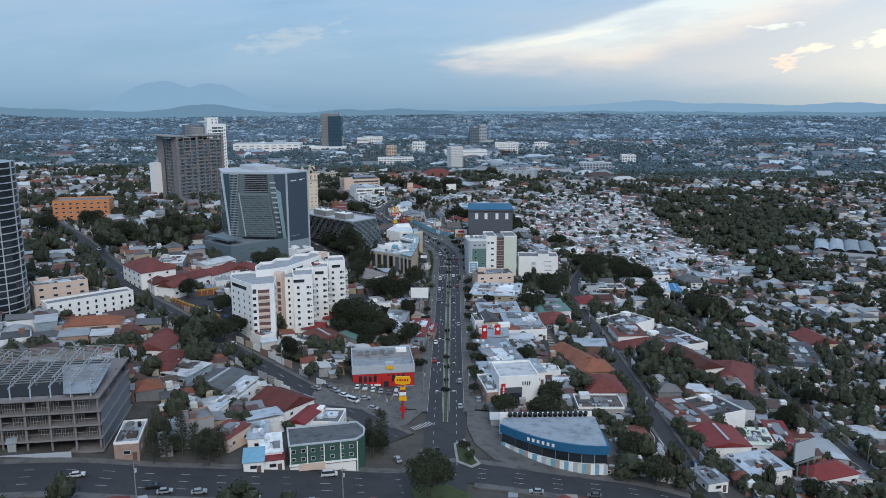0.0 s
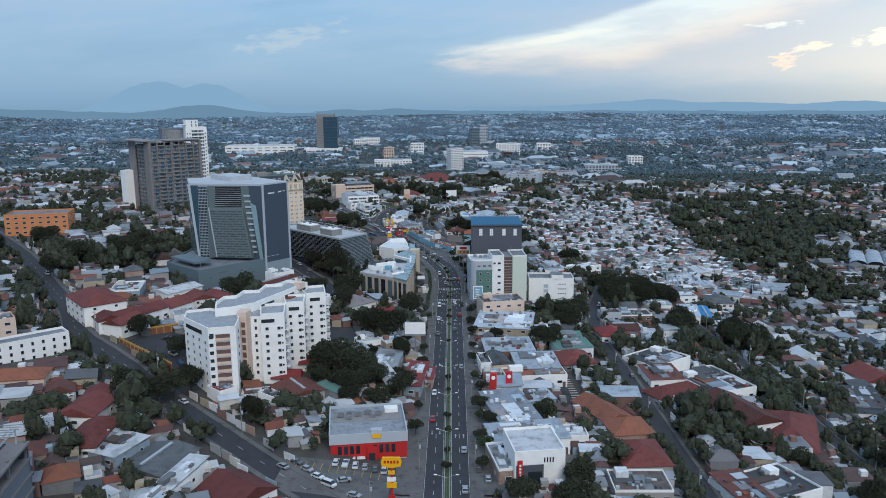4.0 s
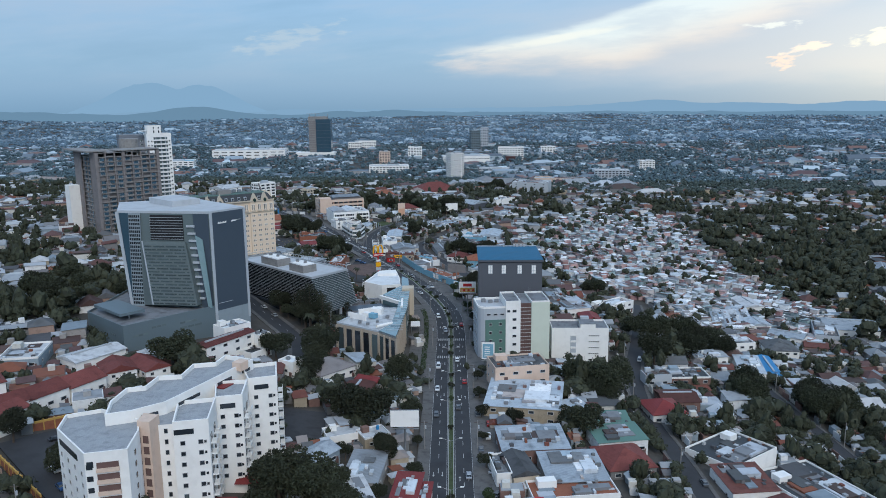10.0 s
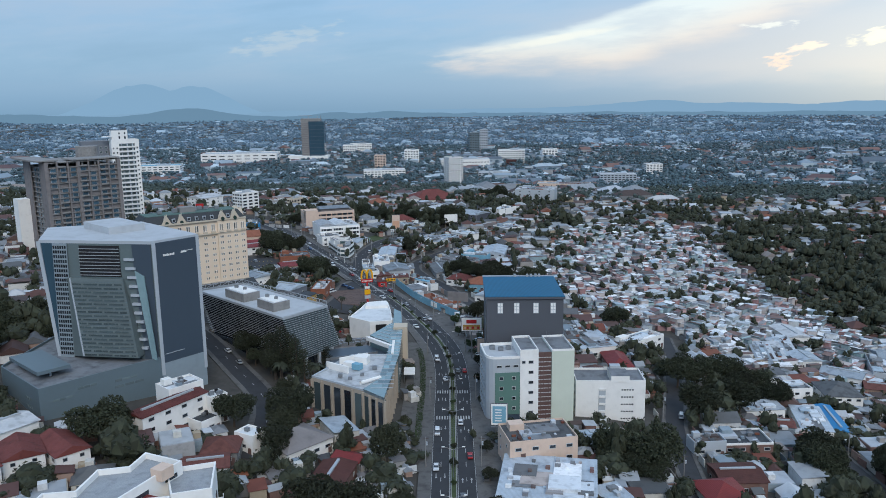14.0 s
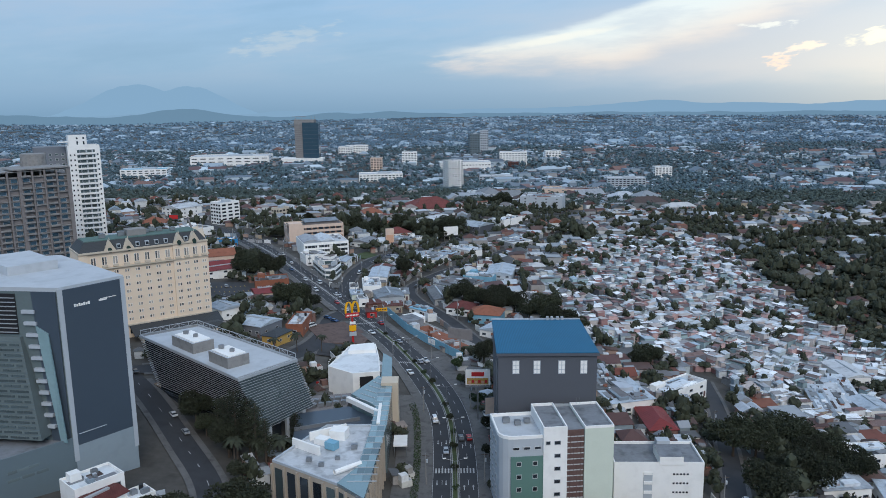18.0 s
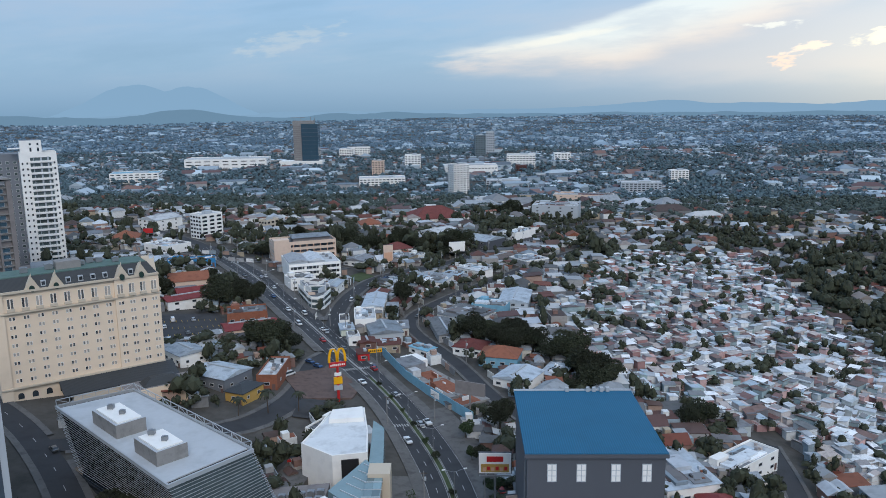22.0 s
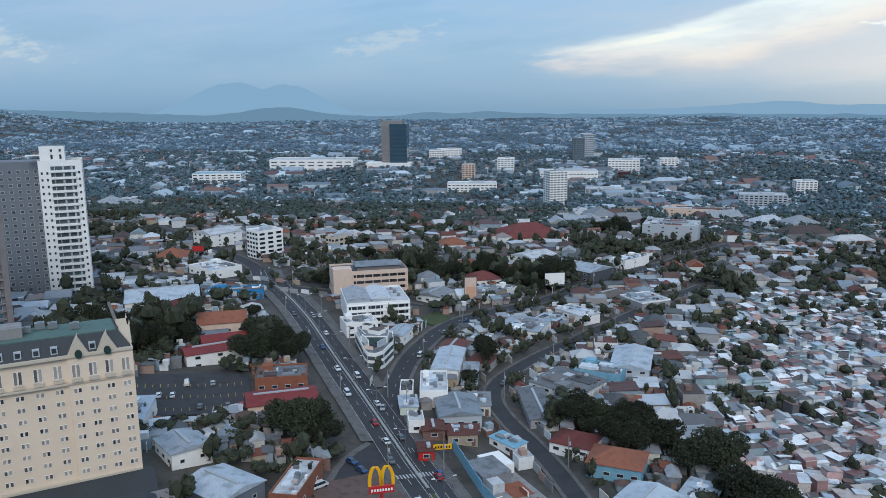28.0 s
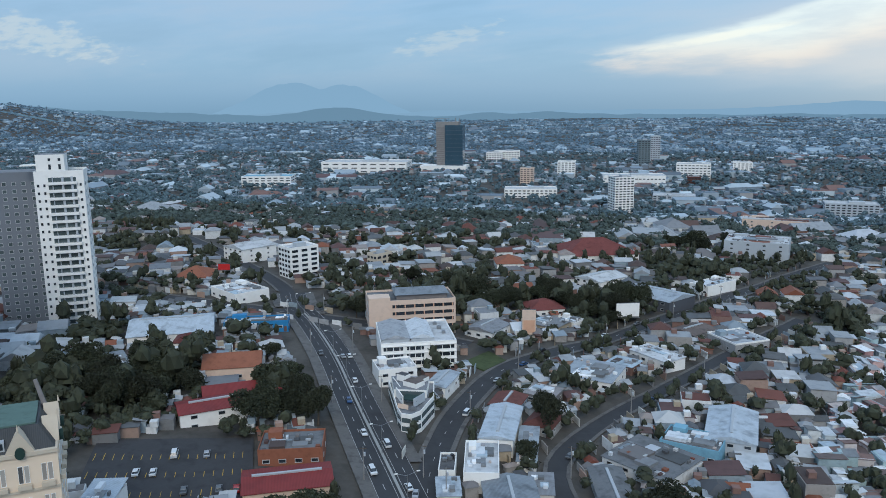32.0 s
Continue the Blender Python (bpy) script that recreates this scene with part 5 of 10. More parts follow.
# ---- slatted dark building ----
def slatted_building():
    A, B_, C, D = (-114.5, 589), (-65.5, 541.5), (-50.5, 560), (-97, 602)
    root = thing("office_building", -82, 573, 8.5, 0, "dark slatted building with a pale roof deck on columns", "office building")
    ring = local(root, [A, B_, C, D])
    low = local(root, [(-111, 588.5), (-68, 546), (-57, 559), (-97, 598)])
    rg = [Vector(p) for p in ring]
    c = sum(rg, Vector((0, 0))) / 4
    inn = [c + (p - c) * 0.93 for p in rg]
    part("ground_floor", Mesh().prism(low, -6, 5), M["glass"], root)
    bot = [Vector(p) for p in local(root, [(-108, 586), (-60, 545.5), (-46.5, 567), (-93, 603)])]
    cb = sum(bot, Vector((0, 0))) / 4

    def inset(ring_, i, by=0.9):
        """The ring's corner, moved in by the same depth from both of its sides."""
        u, v = (ring_[i] - ring_[i - 1]).normalized(), (ring_[(i + 1) % 4] - ring_[i]).normalized()
        return ring_[i] + (v - u) * by

    core = Mesh()
    steps = [[(*inset([a.lerp(b, f) for a, b in zip(bot, rg)], i), 4.6 + 18.6 * f) for i in range(4)] for f in (0, 0.2, 0.4, 0.6, 0.8, 1)]
    for lo, hi in zip(steps, steps[1:]):
        for i in range(4):
            for k in range(6):
                p0, p1 = Vector(lo[i]).lerp(Vector(lo[(i + 1) % 4]), k / 6), Vector(lo[i]).lerp(Vector(lo[(i + 1) % 4]), (k + 1) / 6)
                q0, q1 = Vector(hi[i]).lerp(Vector(hi[(i + 1) % 4]), k / 6), Vector(hi[i]).lerp(Vector(hi[(i + 1) % 4]), (k + 1) / 6)
                core.poly((p0, p1, q1, q0))
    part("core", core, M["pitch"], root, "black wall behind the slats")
    q0, q1, q2, q3 = bot[1].lerp(bot[2], 0.02), bot[1].lerp(bot[2], 0.98), rg[1].lerp(rg[2], 0.98), rg[1].lerp(rg[2], 0.02)
    face = [(q0.x, q0.y, 4.6), (q1.x, q1.y, 4.6), (q2.x, q2.y, 22.8), (q3.x, q3.y, 22.8)]
    part("glass_end", Mesh().loft([(x - 1.1, y + 1.0, z) for x, y, z in face], [(x - 0.5, y + 0.4, z) for x, y, z in face]), M["dimglass"], root, "tinted glass end wall behind the slats")
    for i, (ia, ib) in enumerate(((0, 1), (1, 2), (2, 3), (3, 0))):
        for k in range(22):
            f = k / 21
            a = bot[ia].lerp(rg[ia], f)
            b = bot[ib].lerp(rg[ib], f)
            t = (b - a).normalized()
            p = (a + b) / 2
            part("slat", Mesh().box(p.x, p.y, 4.6 + k * 0.872, (b - a).length, 0.1, 0.12, math.degrees(math.atan2(t.y, t.x))), M["slat"], root)
    parapet(root, [tuple(p) for p in rg], 22.8, 1.0, 0.5, "slat")
    part("roof_deck", Mesh().prism([tuple(c + (p - c) * 0.94) for p in rg], 23.2, 23.5), M["roofplain"], root)
    ax = (rg[1] - rg[0]).normalized()
    an = math.degrees(math.atan2(ax.y, ax.x))
    for u, v, sx, sy in ((-7, -4.5, 15, 8), (17, -4.5, 12, 8)):
        p = c + ax * u + Vector((-ax.y, ax.x)) * v
        part("roof_plant", Mesh().box(p.x, p.y, 23.2, sx, sy, 4.0, an, 0, 1), [M["concrete"], M["roofplain"]], root, "grey roof plant room")
        part("plant_rim", Mesh().box(p.x, p.y, 27.2, sx - 1.6, sy - 1.6, 0.35, an), M["white"], root)
        roof_units(root, [(p.x - 3, p.y + 2.5, 1.6), (p.x + 1.5, p.y - 1, 1.4)], 27.5)
    for ia, ib, n in ((0, 1, 8), (1, 2, 3)):
        for i in range(n):
            p = (bot[ia] * 0.96 + c * 0.04).lerp(bot[ib] * 0.96 + c * 0.04, (i + 0.5) / n)
            part("column", Mesh().box(p.x, p.y, -6, 1.1, 1.1, 10.6, an), M["greypale"], root)
    # open steel lattice round the far edges of the deck
    for ia, ib, n in ((3, 2, 14), (0, 3, 6)):
        p, q = rg[ia].lerp(c, 0.02), rg[ib].lerp(c, 0.02)
        for z in (24.0, 25.6):
            part("rail", Mesh().tube((p.x, p.y, z), (q.x, q.y, z), 0.13, 0.13, 5), M["slat"], root)
        for i in range(n + 1):
            a, b = p.lerp(q, i / n), p.lerp(q, min(1, (i + 1) / n))
            part("rail_post", Mesh().tube((a.x, a.y, 23), (a.x, a.y, 25.7), 0.12, 0.12, 5), M["slat"], root)
            if i < n:
                za, zb = (24.0, 25.6) if i % 2 else (25.6, 24.0)
                part("brace", Mesh().tube((a.x, a.y, za), (b.x, b.y, zb), 0.08, 0.08, 4), M["slat"], root)


slatted_building()


# ---- residential towers ----
def raw_tower():
    root = thing("tower", -245, 755, 12, 45, "unfinished grey-brown concrete residential tower", "tower")
    H, fh, w, d = 68, 3.2, 23, 20
    part("core", Mesh().prism([(-w + 1.2, -d + 1.2), (w - 1.2, -d + 1.2), (w - 1.2, d - 1), (-w + 1.2, d - 1)], -8, H - 3.5, top=1), [M["browncon"], M["concrete"]], root)
    for f in range(1, 22):
        part("floor_slab", Mesh().prism([(-w, -d), (w, -d), (w, d), (-w, d)], f * fh, f * fh + 0.4, bottom=True), M["concrete"], root)
    for i in range(8):
        x = -w + 0.6 + i * (2 * w - 1.2) / 7
        part("pier", Mesh().box(x, -d + 0.3, -8, 2.2 if i in (0, 3, 7) else 0.9, 0.9, H + 8), M["browncon"], root)
    rnd = random.Random(8)
    for f in range(2, 21):
        for k in (0, 1, 2):
            if rnd.random() < 0.75:
                part("balcony", Mesh().box(-w + 9.5 + k * 13.0, -d - 0.5, f * fh + 0.35, 5.0, 1.3, 0.9), M["concrete"], root)
    windows(root, (-w + 1.6, -d + 0.9), (w - 1.6, -d + 0.9), 0, 20, fh, 7, 3.4, 2.1, 0.7, glass="bglass", frame="greypale", skip=lambda i, j: (i * 7 + j * 3) % 5 == 0 and i > 9)
    # side with plain concrete ends and a recessed balcony column between
    for y, s in ((-d + 5, 9), (d - 7, 13)):
        part("side_wall", Mesh().box(-w - 0.2, y, -8, 0.7, s, H + 8), M["browncon"], root)
    windows(root, (-w + 0.9, 4), (-w + 0.9, -7), 0, 20, fh, 2, 3.4, 2.1, 0.7, glass="bglass", frame="concrete")
    part("roof_frame", Mesh().box(-w + 1, 2, H + 0.4, 14, 2 * d + 4, 0.9), M["concrete"], root)
    part("roof_slab", Mesh().box(8, -d + 8, H + 0.2, 30, 18, 0.7), M["concrete"], root)
    for x, y in ((-w + 1, -d + 5), (-w + 1, d - 3), (-w + 8, -d + 5), (0, -d + 2), (8, -d + 2), (16, -d + 2), (22, -d + 2)):
        part("roof_post", Mesh().box(x, y, H - 3.5, 0.9, 0.9, 4), M["concrete"], root)
    part("lift_core", Mesh().tube((14, 10, H - 3), (14, 10, H + 7), 7, 7, 16), M["concrete"], root)
    part("left_wing", Mesh().box(-w - 4, d - 2, -8, 8, 9, H - 17), M["white"], root, "white finished side wing")


raw_tower()


def white_tower():
    root = thing("tower", -250.3, 854, 11, 30, "finished white residential tower with dark balcony strips", "tower")
    H, fh = 75, 3.4
    ring = [(-10, -8), (10, -8), (10, 8), (-10, 8)]
    part("wall", Mesh().prism(ring, -6, H, top=1), [M["white"], M["roofgrey"]], root)
    parapet(root, ring, H, 1.0, 0.4)
    part("crown", Mesh().prism([(-9, -6), (2.5, -6), (2.5, 5), (-9, 5)], H, H + 8, top=1), [M["white"], M["roofgrey"]], root)
    for x in (-3.5, 0.5):
        part("crown_window", Mesh().box(x, -6.05, H + 1.5, 1.0, 0.2, 2.2), M["glass"], root)
        part("crown_window", Mesh().box(x, -6.05, H + 5.2, 1.0, 0.2, 1.2), M["glass"], root)
    part("crown_frame", Mesh().box(-12, -3, H + 3.2, 7, 5, 0.5), M["white"], root)
    for f in range(21):
        b = part("balcony", Mesh().box(1.2, -8.7, 2 + f * fh, 11.6, 1.5, 1.15), M["white"], root)
        for u in (-2.6, 1.4, 5.2):
            part("balcony_screen", Mesh().box(u, -8.5, 3.1 + f * fh, 0.3 if u < 0 else 0.9, 0.9, 2.2), M["greypale"], b)
        part("balcony_rail", Mesh().box(1.2, -9.3, 2.9 + f * fh, 11.4, 0.08, 0.3), M["steel"], b)
        part("balcony_recess", Mesh().box(1.2, -8.0, 3.1 + f * fh, 11.2, 0.16, 1.9), M["dimglass"], root)
    windows(root, (7.2, -8), (9.8, -8), 0, 21, fh, 1, 1.0, 1.3)
    windows(root, (-9.8, -8), (-4.8, -8), 0, 21, fh, 2, 1.0, 1.3)
    windows(root, (10, -8), (10, 8), 0, 21, fh, 2, 1.4, 1.5)
    grey = [(-30, 4), (-10.3, 4), (-10.3, 20), (-30, 20)]
    part("grey_wing", Mesh().prism(grey, -6, H, top=1), [M["palewing"], M["roofgrey"]], root, "pale grey rear wing")
    windows(root, (-30, 4), (-10.3, 4), 0, 21, fh, 5, 1.9, 1.7, glass="dimglass")


white_tower()


def simple_tower(name, x, y, z, rot, w, d, h, wall, roof, floors, cols, glass, label, category, ww=1.4, wh=1.5, side=3):
    root = thing(name, x, y, z, rot, label, category)
    ring = [(-w / 2, -d / 2), (w / 2, -d / 2), (w / 2, d / 2), (-w / 2, d / 2)]
    part("wall", Mesh().prism(ring, -8, h, top=1), [M[wall], M[roof]], root)
    parapet(root, ring, h, 0.9, 0.35, wall if wall not in ("bglass", "gglass") else "greypale")
    fh = h / floors
    wh = min(wh, fh * 0.62)
    if y > 900:
        for f in range(floors):
            me = Mesh()
            for k in range(cols):
                me.box(-w / 2 + w * (k + 0.5) / cols, -d / 2 - 0.04, f * fh + fh * 0.25, w / cols * 0.62, 0.16, wh)
            for k in range(max(side, 1)):
                for u in (-1, 1):
                    me.box(u * (w / 2 + 0.04), -d / 2 + d * (k + 0.5) / max(side, 1), f * fh + fh * 0.25, 0.16, d / max(side, 1) * 0.6, wh)
            tagged(part("glazing", me, M[glass], root), kind="stuff")
        part("roof_plant", Mesh().box(w * 0.1, 0, h, w * 0.3, d * 0.35, 2.6), M["greypale"], root)
        return root
    windows(root, ring[0], ring[1], 0, floors, fh, cols, ww, wh, fh * 0.25, glass=glass)
    if side:
        windows(root, ring[1], ring[2], 0, floors, fh, side, ww, wh, fh * 0.25, glass=glass)
        windows(root, ring[3], ring[0], 0, floors, fh, side, ww, wh, fh * 0.25, glass=glass)
    return root


def glass_tower():
    root = thing("office_tower", -300, 2040, -26, 0, "blue glass high-rise with a concrete side and roof cranes", "office tower")
    part("glass_wall", Mesh().prism([(-12, -14), (22, -14), (22, 14), (-12, 14)], -6, 86), M["bglass"], root)
    part("concrete_side", Mesh().prism([(-29, -12), (-12, -12), (-12, 14), (-29, 14)], -6, 84), M["concrete"], root)
    for f in range(21):
        part("floor_line", Mesh().box(-20.5, -12.1, 4 * f, 16, 0.5, 1.6), M["browncon"], root)
    for f in range(10):
        part("floor_line", Mesh().box(5, -14.1, 8 * f + 4, 34, 0.3, 0.7), M["navy"], root)
    part("crown", Mesh().prism([(-30, -10), (14, -10), (14, 10), (-30, 10)], 84, 92), M["concrete"], root)
    for x in (-28, -14, 6, 14):
        part("crane_mast", Mesh().box(x, 0, 86, 0.9, 0.9, 14 - abs(x) * 0.1), M["steel"], root)
    part("crane_jib", Mesh().box(-20, 0, 98, 30, 0.8, 0.8, 8), M["steel"], root)
    part("podium", Mesh().prism([(-60, -20), (30, -20), (30, 16), (-60, 16)], -6, 10), M["white"], root)


glass_tower()

# peach and white offices by the avenue


def peach_office():
    root = thing("office_building", -102, 900, 6, 21, "peach rendered five-storey office building with open deck floors", "office building")
    w, d, H = 41, 22, 17
    ring = rect(0, 0, w, d)
    part("wall", Mesh().prism(ring, -5, H, top=1), [M["peachpale"], M["flatmix"]], root)
    parapet(root, ring, H, 0.9, 0.35, "peachpale")
    part("stair_tower", Mesh().box(-w / 2 + 5, -d / 2 + 3.4, -5, 10, 8, H + 7.5), M["peachpale"], root)
    part("roof_canopy", Mesh().loft([(-8, -8, H + 2.5), (18, -8, H + 2.5), (18, 8, H + 2.5), (-8, 8, H + 2.5)], [(-7, 0, H + 4.2), (17, 0, H + 4.2), (17, 0.4, H + 4.2), (-7, 0.4, H + 4.2)]), M["tin"], root)
    part("canopy_base", Mesh().box(5, 0, H, 24, 13, 2.5), M["browncon"], root)
    for f in range(5):
        part("deck_opening", Mesh().box(5, -d / 2 - 0.02, 0.6 + f * 3.4, 29, 0.2, 1.5), M["glass"], root)
        for k in range(7):
            part("deck_post", Mesh().box(-8 + k * 4.5, -d / 2 - 0.1, 0.6 + f * 3.4, 0.5, 0.3, 1.5), M["peach"], root)
    windows(root, (-w / 2, -d / 2), (-w / 2 + 9, -d / 2), 0, 5, 3.4, 2, 1.4, 1.5, out=0.3)
    windows(root, (-w / 2, d / 2), (-w / 2, -d / 2), 0, 5, 3.4, 4, 1.6, 1.4)


def strip_office():
    root = thing("office_building", -89, 856, 6, 20, "white four-storey office building with dark strip windows", "office building")
    w, d, H = 31, 32, 12.6
    ring = rect(0, 0, w, d)
    part("wall", Mesh().prism(ring, -5, H, top=1), [M["white"], M["roofwhite"]], root)
    parapet(root, ring, H, 0.9, 0.35)
    for x, s in ((-9, 12), (2, 10)):
        part("pitched_roof", Mesh().loft([(x - s / 2, -12, H + 1.2), (x + s / 2, -12, H + 1.2), (x + s / 2, 14, H + 1.2), (x - s / 2, 14, H + 1.2)], [(x - 0.2, -12, H + 2.8), (x + 0.2, -12, H + 2.8), (x + 0.2, 14, H + 2.8), (x - 0.2, 14, H + 2.8)]), M["tinobj"], root)
        part("roof_wall", Mesh().box(x, 1, H, s - 0.6, 25, 1.2), M["greypale"], root)
    for f in range(4):
        for x, ln in ((-10.5, 8), (-1.5, 7), (9.5, 10)):
            s = part("strip_window", Mesh().box(x, -d / 2 - 0.02, 0.9 + f * 3.1, ln, 0.2, 1.5), M["glass"], root)
            for k in range(3):
                part("mullion", Mesh().box(x - ln / 2 + ln * (k + 0.5) / 3, -d / 2 - 0.12, 0.9 + f * 3.1, 0.25, 0.16, 1.5), M["white"], s)
        part("floor_ledge", Mesh().box(0, -d / 2 - 0.2, 2.7 + f * 3.1, w, 0.5, 0.25), M["white"], root)
    windows(root, (w / 2, -d / 2), (w / 2, d / 2), 0, 4, 3.1, 5, 2.6, 1.5)
    roof_units(root, [(11, 4, 1.8), (12, -3, 1.5), (10, 10, 1.6)], H)


peach_office(), strip_office()
SITES = []
simple_tower("warehouse", -168, 362, 17, 42, 39, 9, 8.5, "white", "roofgrey", 3, 10, "glass", "long stepped white row house with a grey roof", "warehouse", 1.1, 1.5)
simple_tower("apartment_building", -192, 984, 8, -40, 15, 19, 21, "white", "roofwhite", 7, 4, "glass", "white six-storey block with square windows", "apartment building")
simple_tower("office_building", -154, 1028, 4, -30, 9, 14, 13, "trimcream", "roofgrey", 4, 3, "glass", "cream office block among trees", "office building")
simple_tower("tower", 8, 1560, -34, 22, 25, 23, 48, "white", "roofgrey", 15, 5, "glass", "slim white apartment tower with balconies far off", "tower")
for x, y, z, rot, w, d, h, wall, floors, label in (
        (33, 1873, -30, 3, 98, 40, 15, "white", 2, "long white shopping hall far across the town"), (135, 1955, -29, -6, 56, 30, 26, "white", 6, "broad white office block far off"),
        (231, 2070, -28, 0, 34, 24, 18, "white", 5, "white hospital block far off"), (294, 1622, -39, -8, 62, 30, 16, "greypale", 5, "grey parking block with open decks"),
        (84, 1696, -34, -5, 58, 28, 9, "greypale", 3, "low grey parking deck far off"), (62, 2210, -28, 8, 24, 22, 50, "slate", 12, "grey glass office tower far off"),
        (90, 2300, -29, 0, 20, 20, 54, "greypale", 13, "pale office tower far off"), (128, 1875, -31, 0, 20, 16, 14, "rustred", 3, "red commercial block far off"),
        (-228, 2310, -29, 4, 56, 26, 21, "white", 5, "white office block with a dark side"), (-80, 1970, -27, 0, 31, 24, 25, "white", 7, "white bank building far off"),
        (-119, 1705, -31, 6, 76, 36, 12, "white", 3, "white institute buildings far off"), (383, 1732, -36, 0, 30, 22, 20, "white", 6, "white corner block far off")):
    simple_tower("office_building", x, y, z, rot, w, d, h, wall, "roofwhite", floors, max(4, int(w / 6)), "glass", label, "office building", side=2)
    SITES.append((x, y, w * 0.45))
simple_tower("office_building", -282, 608, 26, 14, 40, 22, 13, "orange", "roofgrey", 4, 8, "glass", "orange rendered four-storey office building", "office building", 2.4, 1.4)
simple_tower("hall", -461, 2008, -27, 4, 164, 60, 20, "white", "roofwhite", 3, 9, "glass", "large white shopping centre far across the town", "hall", 5, 1.6, 0)
simple_tower("office_building", -559, 1772, -29, 10, 82, 40, 17, "white", "skyblue", 4, 8, "glass", "white office block with a pale blue roof", "office building", 4.5, 1.6, 3)
simple_tower("office_building", -251, 2273, -29, 0, 34, 24, 20, "white", "roofwhite", 5, 6, "glass", "white office slab beyond the high-rise", "office building", 3, 1.6, 2)
simple_tower("apartment_building", -138, 1847, -29, 0, 22, 20, 26, "peachpale", "roofgrey", 8, 4, "glass", "pale peach apartment tower far off", "apartment building", 2, 1.5, 2)

# ---- free ground for houses and trees ----
_taken = {}  # places already built on, by cells of 40 m


def keep(x, y, r):
    for i in range(int((x - r) // 40), int((x + r) // 40) + 1):
        for j in range(int((y - r) // 40), int((y + r) // 40) + 1):
            _taken.setdefault((i, j), []).append((x, y, r))


for x, y, r in ((-461, 2008, 82), (-559, 1772, 34), (-251, 2273, 18), (-138, 1847, 14), (-56, 672, 13), (-62, 656, 10), (-48, 690, 9), (-76, 374, 22), (-60, 392, 14), (-90, 360, 16), (-120, 515, 38), (-150, 520, 22), (-130, 645, 26), (-150, 625, 18), (-115, 668, 16), (30, 546, 20), (30, 570, 20), (29, 524, 20), (62, 532, 18), (-34, 520, 20), (-30, 550, 18), (-32, 590, 18), (-82, 573, 24), (-64, 556, 18), (-100, 590, 18),
                (-245, 755, 34), (-258, 858, 22), (-102, 900, 22), (-114, 894, 12), (-88, 906, 12), (-89, 856, 20), (-282, 608, 24), (-168, 362, 18), (-192, 984, 12), (-154, 1028, 9), (8, 1560, 20), (-300, 2040, 50)):
    keep(x, y, r)
for x, y, r in SITES:
    keep(x, y, r)

_grid = {}


def _road_cells():
    for line, half in LINES:
        fine = resample([tuple(p) for p in line], 4.0)
        for p in fine:
            r = half + 1
            for i in range(int((p.x - r) // 4), int((p.x + r) // 4) + 1):
                for j in range(int((p.y - r) // 4), int((p.y + r) // 4) + 1):
                    _grid[(i, j)] = True


_road_cells()


def clear(x, y, r):
    for i in range(int((x - r) // 4), int((x + r) // 4) + 1):
        for j in range(int((y - r) // 4), int((y + r) // 4) + 1):
            if (i, j) in _grid and math.hypot(i * 4 + 2 - x, j * 4 + 2 - y) < r + 2:
                return False
    for i in range(int((x - r) // 40), int((x + r) // 40) + 1):
        for j in range(int((y - r) // 40), int((y + r) // 40) + 1):
            if any((x - a) ** 2 + (y - b) ** 2 < (r + c) ** 2 for a, b, c in _taken.get((i, j), ())):
                return False
    return True


# ---- houses ----
def gable_roof(me, w, d, z, h, o=0.5):
    a, b = w / 2 + o, d / 2 + o
    v = [(-a, -b, z), (a, -b, z), (a, b, z), (-a, b, z), (-a, 0, z + h), (a, 0, z + h)]
    th = 0.18
    me.poly((v[0], v[1], v[5], v[4]))
    me.poly((v[2], v[3], v[4], v[5]))
    me.poly((v[1], v[2], v[5]))
    me.poly((v[3], v[0], v[4]))
    me.poly([(x, y, z - th) for x, y, _ in (v[3], v[2], v[1], v[0])])
    for p, q in ((0, 1), (1, 2), (2, 3), (3, 0)):
        a_, b_ = v[p], v[q]
        me.poly(((a_[0], a_[1], z - th), (b_[0], b_[1], z - th), b_, a_))
    return me


def hip_roof(me, w, d, z, h, o=0.5):
    a, b = w / 2 + o, d / 2 + o
    r = max(0.5, a - b)
    lo = [(-a, -b, z - 0.2), (a, -b, z - 0.2), (a, b, z - 0.2), (-a, b, z - 0.2)]
    hi = [(x, y, z) for x, y, _ in lo]
    top = [(-r, -0.15, z + h), (r, -0.15, z + h), (r, 0.15, z + h), (-r, 0.15, z + h)]
    me.loft(lo, hi, cap=False)
    me.loft(hi, top)
    me.poly(lo[::-1])
    return me


def shed_roof(me, w, d, z, h, o=0.4):
    a, b = w / 2 + o, d / 2 + o
    lo = [(-a, -b, z), (a, -b, z), (a, b, z + h), (-a, b, z + h)]
    hi = [(x, y, zz + 0.15) for x, y, zz in lo]
    me.loft(lo, hi)
    me.poly(lo[::-1])
    return me


